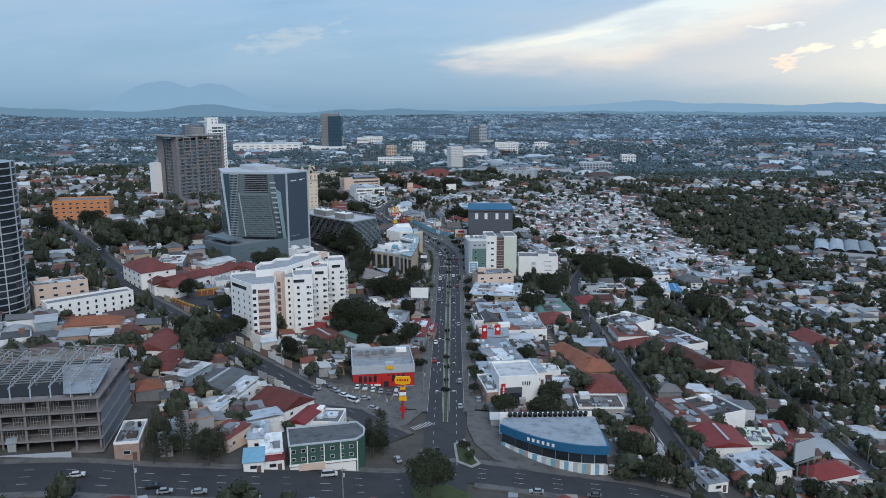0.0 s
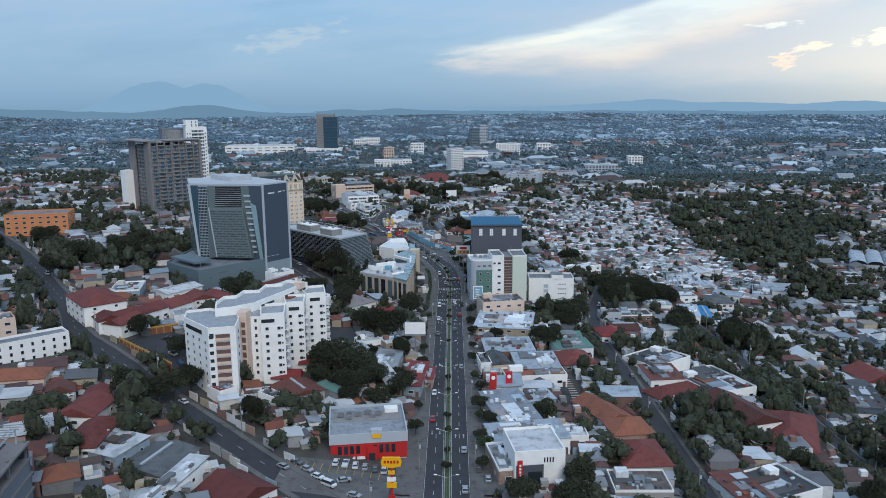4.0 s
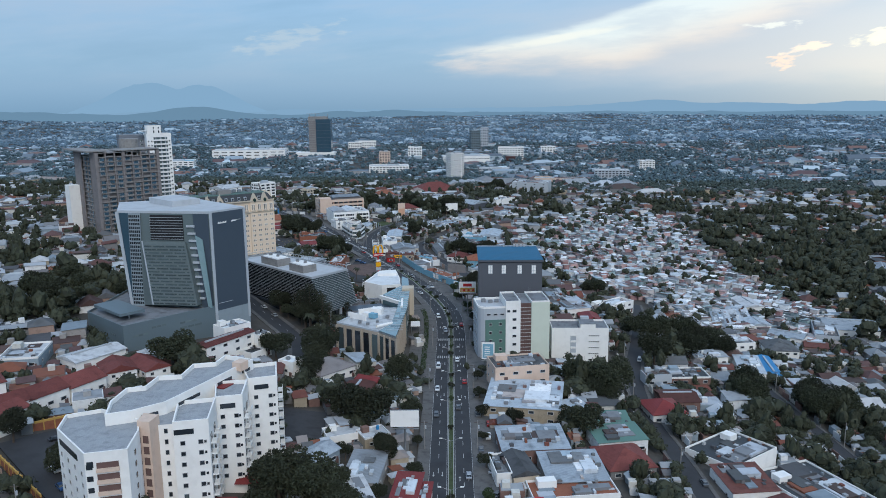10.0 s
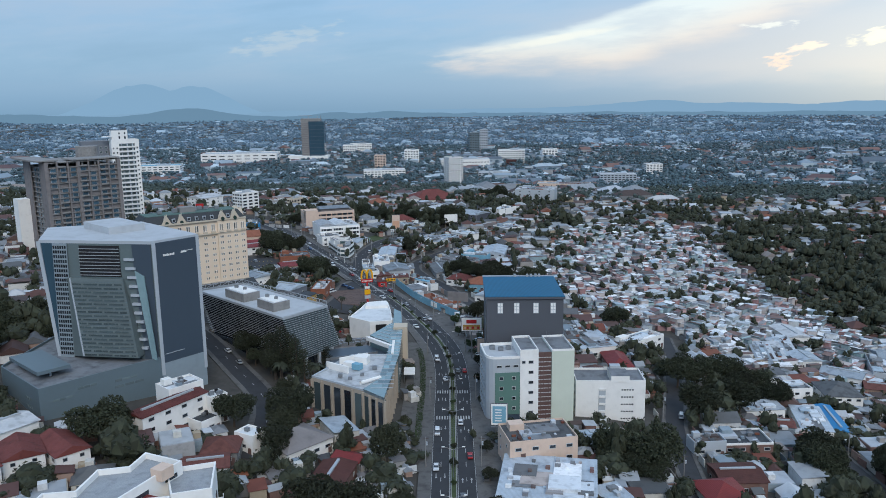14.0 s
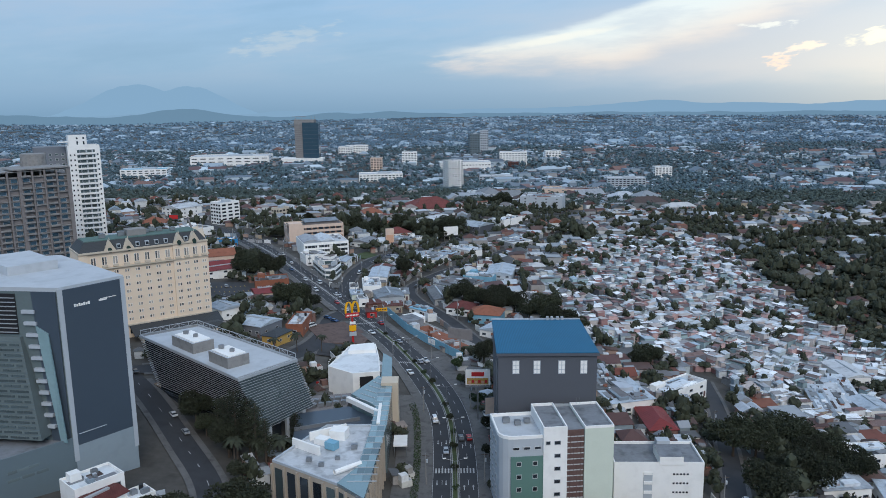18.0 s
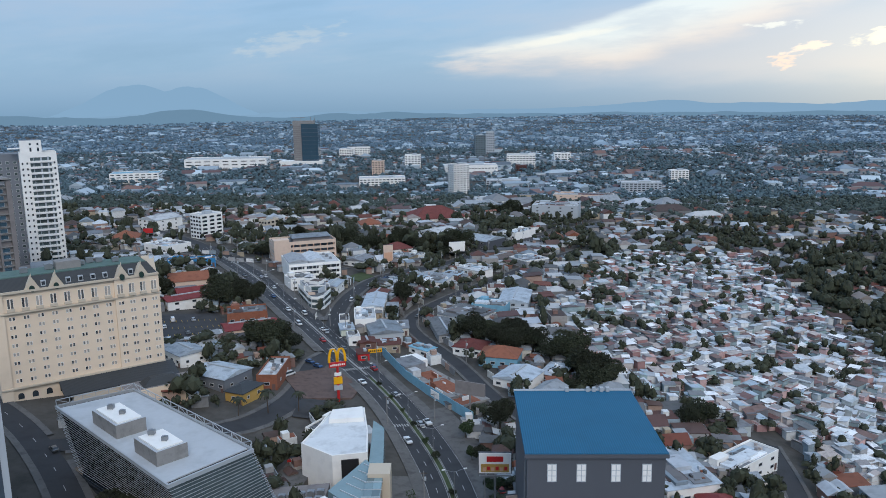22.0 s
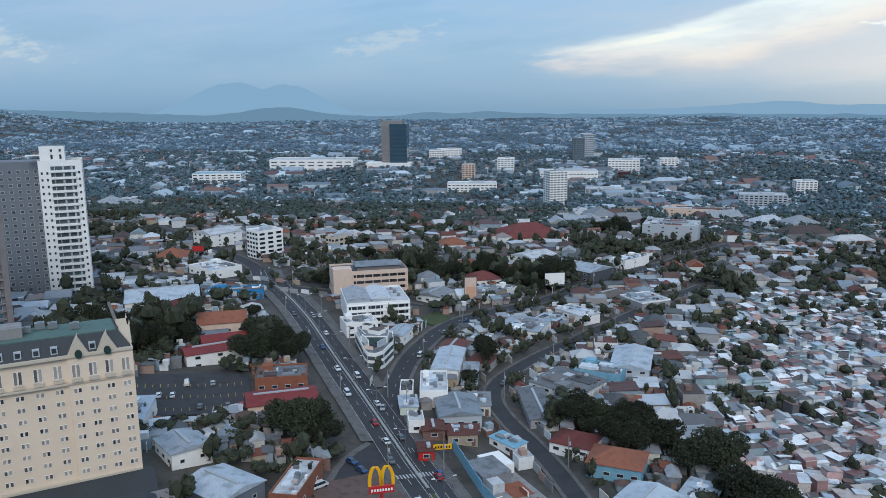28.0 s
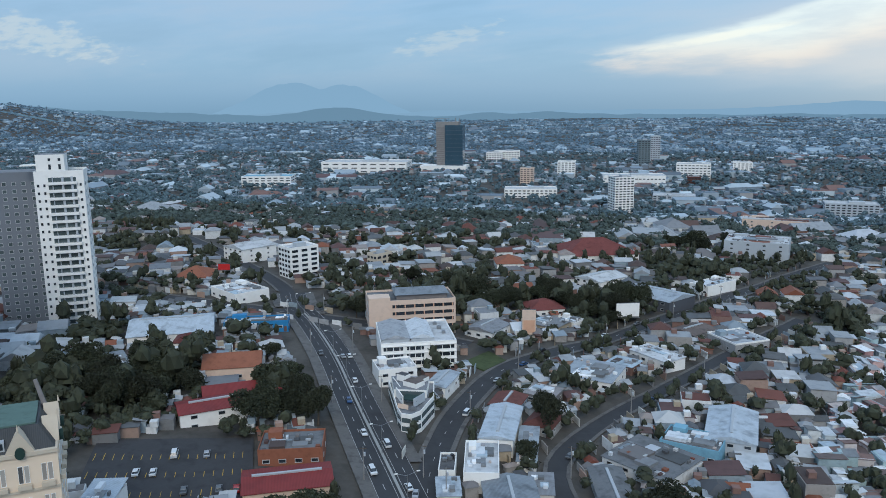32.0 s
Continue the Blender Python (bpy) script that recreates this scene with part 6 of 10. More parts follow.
def house_proto(style, w, d, h, roof, wall="wallmix", label="", category="house", wins=3):
    """A house at the origin: its front towards minus y."""
    root = thing("house", 0, 0, 0, 0, label, category)
    part("wall", Mesh().prism(rect(0, 0, w, d), -5, h), M[wall], root)
    if style == "gable":
        me = gable_roof(Mesh(), w, d, h, d * 0.24)
        part("roof", me, M[roof], root)
    elif style == "hip":
        part("roof", hip_roof(Mesh(), w, d, h, d * 0.26), M[roof], root)
    elif style == "shed":
        part("roof", shed_roof(Mesh(), w, d, h, d * 0.1), M[roof], root)
    elif style == "wing":
        part("roof", gable_roof(Mesh(), w, d, h, d * 0.22), M[roof], root)
        wg = Mesh().prism(rect(-w * 0.25, -d * 0.62, w * 0.42, d * 0.5), -5, h * 0.8)
        part("wing", wg, M[wall], root)
        part("wing_roof", Mesh().loft([(-w * 0.25 + sx * w * 0.24, -d * 0.62 + sy * d * 0.29, h * 0.8) for sx, sy in ((-1, -1), (1, -1), (1, 1), (-1, 1))], [(-w * 0.25 + sx * w * 0.02, -d * 0.62 + sy * d * 0.29, h * 0.8 + w * 0.11) for sx, sy in ((-1, -1), (1, -1), (1, 1), (-1, 1))]), M[roof], root)
    else:
        ring = rect(0, 0, w, d)
        part("roof", Mesh().prism(rect(0, 0, w - 0.5, d - 0.5), h, h + 0.12), M[roof], root)
        parapet(root, ring, h, 0.7, 0.25, wall)
        part("water_tank", Mesh().tube((w * 0.25, d * 0.2, h + 0.12), (w * 0.25, d * 0.2, h + 1.5), 0.6, 0.6, 10), M["black"] if w > 10 else M["blue"], root)
        part("roof_hut", Mesh().box(-w * 0.25, d * 0.22, h + 0.12, 2.6, 2.4, 2.1), M[wall], root)
    floors = max(1, int(h / 2.9))
    windows(root, (-w / 2, -d / 2), (w / 2, -d / 2), 0, floors, 2.9, min(wins, 2), 1.5, 1.2)
    part("door", Mesh().box(w * 0.3 if wins % 2 == 0 else w * 0.17, -d / 2 - 0.03, -0.1, 1.0, 0.12, 2.1), M["brown"], root)
    return root


PROTOS = [
    house_proto("gable", 11, 9, 3.6, "roofmix", label="small painted house with a pitched sheet roof", wins=2),
    house_proto("gable", 14, 10, 4.0, "tile", label="house with a red clay tile roof", wins=3),
    house_proto("hip", 13, 11, 4.2, "tile", "white", label="white house with a hipped red tile roof", wins=3),
    house_proto("flat", 12, 10, 6.4, "roofgrey", label="two-storey flat-roofed house with a water tank", wins=3),
    house_proto("shed", 12, 14, 4.2, "tinobj", label="low house under a lean-to sheet roof", wins=2),
    house_proto("shed", 16, 12, 5.0, "tin", "wallmix", label="workshop with a pale sheet roof", category="workshop", wins=3),
    house_proto("wing", 14, 9, 4.0, "roofmix", label="house with a front wing and a weathered roof", wins=3),
    house_proto("flat", 14, 11, 4.0, "roofwhite", "white", label="white single-storey house with a flat roof", wins=3),
    house_proto("flat", 10, 9, 6.6, "roofwhite", "wallmix", label="narrow two-storey house with a flat roof", wins=2),
    house_proto("hip", 12, 10, 3.8, "roofmix", label="house with a hipped roof", wins=2),
]
for i, p in enumerate(PROTOS):
    p.matrix_basis = pose(-40 + 14 * i, -140, gz(-40 + 14 * i, -140), 0, 0, 0)


def place_house(k, x, y, rot, sx=1.0, sy=1.0, sz=1.0, group="houses of the quarter", r=None):
    z = min(gz(x + a, y + b) for a in (-5, 5) for b in (-5, 5)) + 0.6
    m = Matrix.Translation((x, y, z)) @ Matrix.Rotation(radians(rot), 4, "Z") @ Matrix.Diagonal((sx, sy, sz, 1))
    ob = copy_thing(PROTOS[k], m)
    tagged(ob, group=group)
    keep(x, y, r or 5.0 * (sx + sy) / 2)
    return ob


# ---- trees ----
def tree_mesh(seed, height, spread, leaves, size, lobes=7):
    rnd = random.Random(seed)
    tr = Mesh()
    top = (rnd.uniform(-0.4, 0.4), rnd.uniform(-0.4, 0.4), height * 0.45)
    tr.tube((0, 0, -1.2), top, height * 0.035, height * 0.022, 7)
    cents = []
    for i in range(lobes):
        a = 2 * math.pi * i / lobes + rnd.uniform(-0.4, 0.4)
        rr = spread * rnd.uniform(0.3, 0.62) if i else 0
        c = Vector((math.cos(a) * rr, math.sin(a) * rr, height * rnd.uniform(0.52, 0.8)))
        cents.append((c, spread * rnd.uniform(0.36, 0.5), height * rnd.uniform(0.16, 0.24)))
        tr.tube(top, c, height * 0.016, height * 0.006, 5)
    cr = Mesh()
    for i in range(leaves):
        c, r, hz = cents[i % lobes]
        d = Vector((rnd.gauss(0, 1), rnd.gauss(0, 1), rnd.gauss(0.25, 1))).normalized()
        p = c + Vector((d.x * r, d.y * r, d.z * hz)) * rnd.uniform(0.72, 1.08)
        s = size * rnd.uniform(0.6, 1.4)
        u = Vector((rnd.gauss(0, 1), rnd.gauss(0, 1), rnd.gauss(0, 0.7))).normalized()
        v = (d + 0.8 * Vector((rnd.gauss(0, 1), rnd.gauss(0, 1), rnd.gauss(0, 1)))).cross(u).normalized()
        w = u.cross(v) * 0.35 * s
        cr.poly((p - u * s - w * 0.5, p + v * s * 0.6 + w, p + u * s - w * 0.5, p - v * s * 0.6 + w))
    return tr, cr


def tree_proto(seed, height, spread, leaf, leaves=900, size=0.55, label="", lobes=7):
    root = thing("tree", 0, 0, 0, 0, label, "tree")
    tr, cr = tree_mesh(seed, height, spread, leaves, size, lobes)
    part("trunk", tr, M["bark"], root)
    part("crown", cr, M[leaf], root)
    return root


TREES = [tree_proto(11, 8.5, 5.0, "leaf", 2000, 0.36, "broad dark green street tree"), tree_proto(12, 10.5, 6.5, "leaf", 2900, 0.4, "large spreading dark green tree", 9), tree_proto(13, 7, 4.0, "leaf2", 1500, 0.34, "small olive green garden tree"), tree_proto(14, 12, 6.0, "leaf2", 2900, 0.4, "tall full green tree", 9), tree_proto(15, 6, 3.6, "leaf3", 1300, 0.3, "young fresh green tree", 5), tree_proto(16, 14, 8.5, "leaf", 4200, 0.46, "huge old dark green shade tree", 12)]


def palm_proto():
    root = thing("palm_tree", 0, 0, 0, 0, "slender palm with drooping fronds", "palm tree")
    part("trunk", Mesh().tube((0, 0, -1), (0.3, 0, 7), 0.22, 0.14, 7), M["bark"], root)
    rnd = random.Random(4)
    for i in range(13):
        a = 2 * math.pi * i / 13 + rnd.uniform(-0.15, 0.15)
        up = rnd.uniform(0.2, 0.9)
        me = Mesh()
        prev = None
        for k in range(6):
            f = k / 5
            r = 3.0 * f
            c = Vector((0.3 + math.cos(a) * r, math.sin(a) * r, 7 + up * r * 0.9 - 0.42 * r * r * (0.6 + 0.3 * up)))
            s = Vector((-math.sin(a), math.cos(a), 0)) * (0.12 + 0.55 * math.sin(math.pi * min(0.98, f + 0.08)))
            cur = (c - s - Vector((0, 0, 0.22 * s.length)), c, c + s - Vector((0, 0, 0.22 * s.length)))
            if prev:
                me.poly((prev[0], prev[1], cur[1], cur[0]))
                me.poly((prev[1], prev[2], cur[2], cur[1]))
            prev = cur
        part("frond", me, M["leaf2"], root)
    return root


def casuarina_proto():
    """A tall feathery tree with thin drooping twigs."""
    root = thing("tree", 0, 0, 0, 0, "tall dark feathery casuarina tree", "tree")
    tr, cr = Mesh(), Mesh()
    rnd = random.Random(19)
    tr.tube((0, 0, -1), (0.2, 0.1, 11.5), 0.28, 0.06, 7)
    for i in range(46):
        z = 1.8 + 9.4 * i / 46
        a = i * 2.4 + rnd.uniform(-0.4, 0.4)
        r = (2.9 - 0.22 * z) * rnd.uniform(0.6, 1.15) + 0.4
        tip = Vector((math.cos(a) * r, math.sin(a) * r, z + r * 0.45))
        tr.tube((0.02 * z, 0.01 * z, z), tip, 0.05, 0.02, 4)
        for k in range(38):
            p = Vector((0, 0, z)).lerp(tip, rnd.uniform(0.25, 1.05)) + Vector((rnd.gauss(0, 0.25), rnd.gauss(0, 0.25), rnd.gauss(0, 0.2)))
            d = Vector((math.cos(a) + rnd.gauss(0, 0.6), math.sin(a) + rnd.gauss(0, 0.6), rnd.uniform(-0.9, 0.5))).normalized() * rnd.uniform(0.35, 0.7)
            v = d.cross(Vector((rnd.gauss(0, 1), rnd.gauss(0, 1), rnd.gauss(0, 1)))).normalized() * 0.07
            cr.poly((p - v, p + v, p + d))
    part("trunk", tr, M["bark"], root)
    part("crown", cr, M["leaf"], root)
    return root


PALM = palm_proto()
CASUARINA = casuarina_proto()
for i, p in enumerate(TREES + [PALM, CASUARINA]):
    p.matrix_basis = pose(-60 + 20 * i, -170, gz(-60 + 20 * i, -170))


def plant(k, x, y, s=1.0, rot=None, block=0.0):
    p = PALM if k == "palm" else CASUARINA if k == "casuarina" else TREES[k]
    r = random.uniform(0, 360) if rot is None else rot
    ob = copy_thing(p, Matrix.Translation((x, y, gz(x, y) - 0.2)) @ Matrix.Rotation(radians(r), 4, "Z") @ Matrix.Diagonal((s, s, s * random.uniform(0.9, 1.1), 1)))
    tagged(ob, group="trees of the town")
    if block:
        keep(x, y, block)
    return ob


def block(x, y, w, d, rot, h, style, wall, roof, label, category):
    """A building of its own: walls, roof, windows, door and roof clutter."""
    z = min(gz(x + a, y + b) for a in (-w / 3, w / 3) for b in (-d / 3, d / 3))
    h = (h * 0.76 if h < 8.5 else h) + gz(x, y) - z
    root = thing(category.replace(" ", "_"), x, y, z, rot, label, category)
    roof = "flatmix" if roof == "roofgrey" else roof
    rnd = random.Random(int(x * 31 + y * 7))
    part("wall", Mesh().prism(rect(0, 0, w, d), -6, h), M[wall], root)
    if style == "gable":
        part("roof", gable_roof(Mesh(), w, d, h, min(w, d) * 0.22) if w >= d else turned(gable_roof(Mesh(), d, w, h, w * 0.22)), M[roof], root)
    elif style == "low":
        part("roof", gable_roof(Mesh(), w, d, h, d * 0.11) if w >= d else turned(gable_roof(Mesh(), d, w, h, w * 0.11)), M[roof], root)
        part("ridge_vent", Mesh().box(0, 0, h + min(w, d) * 0.1, *((w * 0.8, 0.9) if w >= d else (0.9, d * 0.8)), 0.5), M["slat"], root)
    elif style == "hip":
        part("roof", hip_roof(Mesh(), w, d, h, min(w, d) * 0.24) if w >= d else turned(hip_roof(Mesh(), d, w, h, w * 0.24)), M[roof], root)
    elif style == "shed":
        part("roof", shed_roof(Mesh(), w, d, h, min(1.2, d * 0.06)), M[roof], root)
        for i in range(rnd.randint(0, 2)):
            part("skylight", Mesh().box(rnd.uniform(-w * 0.3, w * 0.3), rnd.uniform(-d * 0.3, d * 0.3), h + 0.5, 1.2, 2.4, 0.9), M["greypale"], root)
    else:
        ring = rect(0, 0, w, d)
        part("roof", Mesh().prism(rect(0, 0, w - 0.6, d - 0.6), h, h + 0.15), M[roof], root)
        parapet(root, ring, h, 0.8, 0.28, "white" if wall == "wallmix" else wall)
        roof_units(root, [(rnd.uniform(-w * 0.35, w * 0.35), rnd.uniform(-d * 0.3, d * 0.35), rnd.uniform(1.0, 1.8)) for i in range(rnd.randint(1, 4))], h + 0.15)
        if w > 9:
            part("roof_hut", Mesh().box(-w * 0.28, d * 0.25, h + 0.15, w * 0.22, min(4, d * 0.3), 2.2), M[wall], root)
        else:
            part("water_tank", Mesh().tube((w * 0.25, d * 0.25, h + 0.15), (w * 0.25, d * 0.25, h + 1.6), 0.6, 0.6, 10), M["black"], root)
    if style in ("flat", "shed") and w * d > 60:
        patch = Mesh()
        for i in range(3 + int(w * d / 22)):
            big = i < 2 + w * d / 90
            su, sv = (rnd.uniform(0.16, 0.42) * w, rnd.uniform(0.16, 0.42) * d) if big else (rnd.uniform(0.6, 1.8), rnd.uniform(0.6, 1.8))
            u, v = rnd.uniform(-1, 1) * (w - su - 1) / 2, rnd.uniform(-1, 1) * (d - sv - 1) / 2
            top = h + 0.17 if style == "flat" else h + 0.16 + min(1.2, d * 0.06) * (v / (d + 0.8) + 0.5)
            patch.box(u, v, top - 0.4, su, sv, 0.43 + (rnd.uniform(0.05, 0.2) if big and rnd.random() < 0.6 else rnd.uniform(0.3, 1.1)))
        tagged(part("roof_patching", patch, M["tinmix"] if rnd.random() < 0.6 and (x < 60 or y > 520) else M["roofisl"], root), kind="stuff")
    fl = max(1, int(h / 3.0))
    n = max(1, min(4, int(w / 4.2)))
    windows(root, (-w / 2, -d / 2), (w / 2, -d / 2), 0, fl, h / fl, n, min(2.2, w / n * 0.5), 1.3, h / fl * 0.32)
    if d > 8:
        if x < 0:
            windows(root, (w / 2, -d / 2), (w / 2, d / 2), 0, fl, h / fl, 2, 1.4, 1.2, h / fl * 0.32)
        else:
            windows(root, (-w / 2, d / 2), (-w / 2, -d / 2), 0, fl, h / fl, 2, 1.4, 1.2, h / fl * 0.32)
    part("door", Mesh().box(w * 0.5 - 1.4, -d / 2 - 0.04, -0.4, 1.3, 0.12, 2.5), M["brown"], root)
    for i in range(-1, 2):
        for j in range(-1, 2):
            keep(*(Vector((x, y)) + Matrix.Rotation(radians(rot), 2) @ Vector((i * w * 0.32, j * d * 0.32))), min(w, d) * 0.3 + 0.5)
    return root


def turned(me):
    me.v = [(-y, x, z) for x, y, z in me.v]
    return me

# ---- buildings one by one ----
block(-96, 231, 7.2, 16.9, 12, 6.0, "flat", "wallmix", "roofgrey", "weathered two-storey corner house with grey roof slabs", "house")
block(-60, 245, 6.2, 12.1, 11, 5.0, "shed", "white", "tin", "white house with a grey lean-to roof", "house")
block(-54, 237, 6.7, 12.8, 14, 5.0, "shed", "white", "tinobj", "white shop house with dark roof", "house")
block(-52, 230, 7.0, 5.0, 15, 4.0, "shed", "white", "redroof", "small shop under a red awning roof", "shop")
block(-69, 242, 9.0, 11.5, -24, 5.0, "shed", "peachpale", "tile", "house with an orange tile roof", "house")
block(-92, 261, 11.2, 5.0, 60, 4.0, "shed", "white", "roofwhite", "house with a bright white sheet roof", "house")
block(-58, 275, 17.3, 14.5, -38, 4.0, "gable", "white", "tile", "long house with a dark red tile roof", "house")
block(-109, 298, 10.6, 23.2, 2, 4.0, "hip", "white", "tile", "house with a dark red tile roof among trees", "house")
block(-118, 314, 12.9, 15.9, -4, 5.0, "gable", "white", "tile", "white house with a dark tiled gable roof", "house")
block(-47, 261, 6.1, 14.3, -18, 6.0, "gable", "white", "redroof", "white house with a bright red roof", "house")
block(-40, 263, 10.9, 12.1, -5, 5.0, "flat", "white", "roofgrey", "white terrace house with cluttered roof", "house")
block(19, 305, 6.4, 19.2, 10, 6.0, "flat", "wallmix", "roofgrey", "low grey shop with flat roof", "shop")
block(25, 346, 15.5, 32.2, 14, 6.0, "shed", "wallmix", "tin", "shop with pale blue-grey sheet roof", "shop")
block(36, 363, 12.8, 9.8, 17, 5.0, "shed", "wallmix", "tin", "long shop with grey sheet roof", "shop")
block(61, 357, 12.2, 23.2, 24, 4.0, "gable", "wallmix", "roofmix", "house with a weathered grey roof", "house")
block(58, 254, 9.2, 24.0, -4, 4.0, "shed", "wallmix", "roofgrey", "low building with dark grey roof", "workshop")
block(106, 310, 19.5, 30.4, -66, 5.0, "flat", "white", "roofdark", "walled house with a dark flat roof", "house")
block(97, 302, 11.2, 24.6, 15, 5.0, "shed", "white", "rustred", "house with a dark red sloped roof", "house")
block(90, 247, 7.5, 10.1, 17, 4.0, "shed", "white", "tin", "corner shop with pale awning", "shop")
block(113, 264, 16.6, 14.0, 17, 5.0, "shed", "white", "tin", "house with grey green sheet roof", "house")
block(140, 271, 20.9, 11.4, 19, 4.0, "hip", "white", "redroof", "house with red roof behind a tree", "house")
block(133, 294, 8.2, 27.0, -7, 5.0, "shed", "wallmix", "redroof", "house under a red sheet roof", "house")
block(123, 416, 23.7, 30.4, 22, 5.0, "flat", "white", "roofdark", "white warehouse with a dark slate roof", "warehouse")
block(123, 382, 17.7, 31.6, 18, 5.0, "gable", "white", "rustred", "white workshop with a rusty dark red roof", "warehouse")
block(140, 371, 20.2, 37.0, -21, 4.0, "hip", "wallmix", "tile", "house with a red tile roof", "house")
block(199, 428, 18.6, 32.3, -12, 5.0, "shed", "white", "roofdark", "house with a dark sheet roof", "house")
block(226, 472, 18.8, 21.2, 9, 5.0, "gable", "peachpale", "tile", "peach house with red tile roof", "house")
block(-161, 420, 28.6, 18.5, -50, 9.0, "hip", "white", "tile", "three-storey white block with red tile roof", "apartment building")
block(-141, 402.5, 15, 10, 70, 7, "gable", "white", "tile", "white end townhouse with red tiles", "townhouse")
block(-149, 404, 10.3, 11.0, 37, 7.0, "gable", "white", "tile", "white townhouse with red tile roof", "townhouse")
block(-144, 411, 12.2, 11.0, 54, 7.0, "gable", "white", "tile", "white townhouse with red tile roof", "townhouse")
block(-138, 422, 14.5, 11.8, 62, 7.0, "gable", "white", "tile", "white townhouse with red tile roof", "townhouse")
block(-131, 435, 14.0, 12.7, 62, 7.0, "gable", "white", "tile", "white townhouse with red tile roof", "townhouse")
block(-163, 461, 14.5, 19.9, 12, 5.0, "flat", "wallmix", "roofwhite", "house with pale flat roof", "house")
block(-55.5, 352, 15, 16, 35, 5, "low", "wallmix", "rustred", "long house with a dark wine-red roof", "house")
block(-63, 340.5, 5, 8.7, 50, 6, "flat", "white", "roofdark", "small white house with a dark roof light", "house")
block(-43.5, 356.5, 5, 12, 48, 5, "shed", "wallmix", "greenclad", "lean-to with a green sheet roof", "shed")
block(-81.5, 342.6, 7, 9, 47, 5, "flat", "white", "redroof", "white house with a red flat roof", "house")
block(-120, 326, 8.5, 14.1, 12, 4.0, "gable", "white", "tile", "white house with dark tile roof", "house")
block(-12, 380, 7.7, 26.3, -6, 6.0, "shed", "wallmix", "redroof", "shop with a bright orange-red roof", "shop")
block(-24, 377, 6.3, 23.0, 21, 6.0, "shed", "wallmix", "roofwhite", "shop with a curved pale roof", "shop")
block(-7, 383, 5.0, 12.3, -4, 5.0, "shed", "wallmix", "redroof", "small kiosk under a red roof", "shop")
block(-41, 403, 11.8, 8.6, 56, 5.0, "gable", "wallmix", "tin", "house with grey sheet roof among trees", "house")
block(-25, 397, 10.9, 19.2, -6, 5.0, "shed", "wallmix", "roofmix", "house with patched dark roof", "house")
block(30, 460, 28.4, 26.1, -10, 7.0, "shed", "wallmix", "tin", "large shop with pale blue sheet roof", "shop")
block(29, 422, 22.5, 17.4, 5, 6.0, "shed", "wallmix", "tin", "shop with light blue patched roof", "shop")
block(17, 402, 5.0, 14.1, 8, 5.0, "flat", "white", "roofgrey", "small white shop with dark roof light", "shop")
block(23, 402, 8.1, 15.3, 13, 6.0, "gable", "trimcream", "roofgrey", "cream coloured gabled shop", "shop")
block(40, 403, 19.0, 18.9, 5, 6.0, "shed", "wallmix", "tin", "long shop with grey roof", "shop")
block(38, 390, 26.3, 11.2, 7, 5.0, "flat", "white", "brick", "white walled terrace building", "shop")
block(29, 326, 26.9, 14.5, 10, 6.0, "shed", "white", "tin", "wide shop with pale blue-grey roof", "shop")
block(60, 432, 17.8, 13.2, 10, 6.0, "shed", "wallmix", "greenclad", "court hall with a green sheet roof", "hall")
block(59, 417, 15.8, 18.1, 11, 4.0, "hip", "wallmix", "tile", "house with dark rusty roof", "house")
block(102, 436, 19.9, 26.2, -53, 5.0, "flat", "white", "roofdark", "low white house with a dark flat roof", "house")
block(98, 412, 15.5, 17.7, 6, 5.0, "shed", "white", "rustred", "house with a dark rusty sheet roof", "house")
block(99, 393, 25.4, 12.4, 25, 4.0, "hip", "wallmix", "tile", "house with faded red tile roof", "house")
block(29, 482, 22.6, 15.1, 11, 11.0, "flat", "peachpale", "roofgrey", "peach fronted building with dark weathered roof", "shop")
block(49, 458, 8.4, 9.4, 22, 5.0, "shed", "wallmix", "tin", "house with pale blue roof", "house")
block(61, 444, 11.8, 13.4, 1, 6.0, "shed", "wallmix", "greenclad", "court hall with green sheet roof", "hall")
block(86, 469, 13.7, 15.3, 8, 5.0, "hip", "white", "redroof", "white house with a red roof", "house")
block(53, 500, 10.9, 10.3, 10, 4.0, "shed", "wallmix", "tin", "low house with pale sheet roof", "house")
block(78, 591, 10.3, 21.7, 2, 5.0, "hip", "wallmix", "redroof", "house with bright red hipped roof", "house")
block(69, 613, 18.4, 24.3, 15, 6.0, "shed", "white", "tin", "workshop with white roof", "workshop")
block(63, 627, 11.2, 29.7, 3, 6.0, "shed", "peachpale", "roofmix", "peach house with grey roof", "house")
block(36, 676, 9.7, 16.2, -34, 5.0, "gable", "white", "roofgrey", "house with grey roof", "house")
block(-191, 798, 6.9, 25.4, 43, 4.0, "shed", "white", "tin", "pale shed among trees", "shed")
block(52, 919, 19.2, 20.3, 31, 6.0, "flat", "wallmix", "roofgrey", "house with weathered roof", "house")
block(-42, 950, 18.6, 16.7, 24, 5.0, "hip", "white", "tile", "house with red roof among trees", "house")
block(-19, 1129, 55.5, 40.0, 21, 6.0, "hip", "white", "tile", "row of townhouses with red roofs", "townhouse")
block(-52.5, 745, 6.5, 10, 14, 4, "shed", "greenpale", "tin", "small green-walled shop with a sheet roof", "shop")
block(-41, 728, 7.5, 8, 14, 4, "low", "wallmix", "rustred", "shop with a rusty red roof", "shop")
block(-31, 728, 10, 8, 10, 4, "shed", "wallmix", "rustred", "low shop under rusty sheets", "shop")
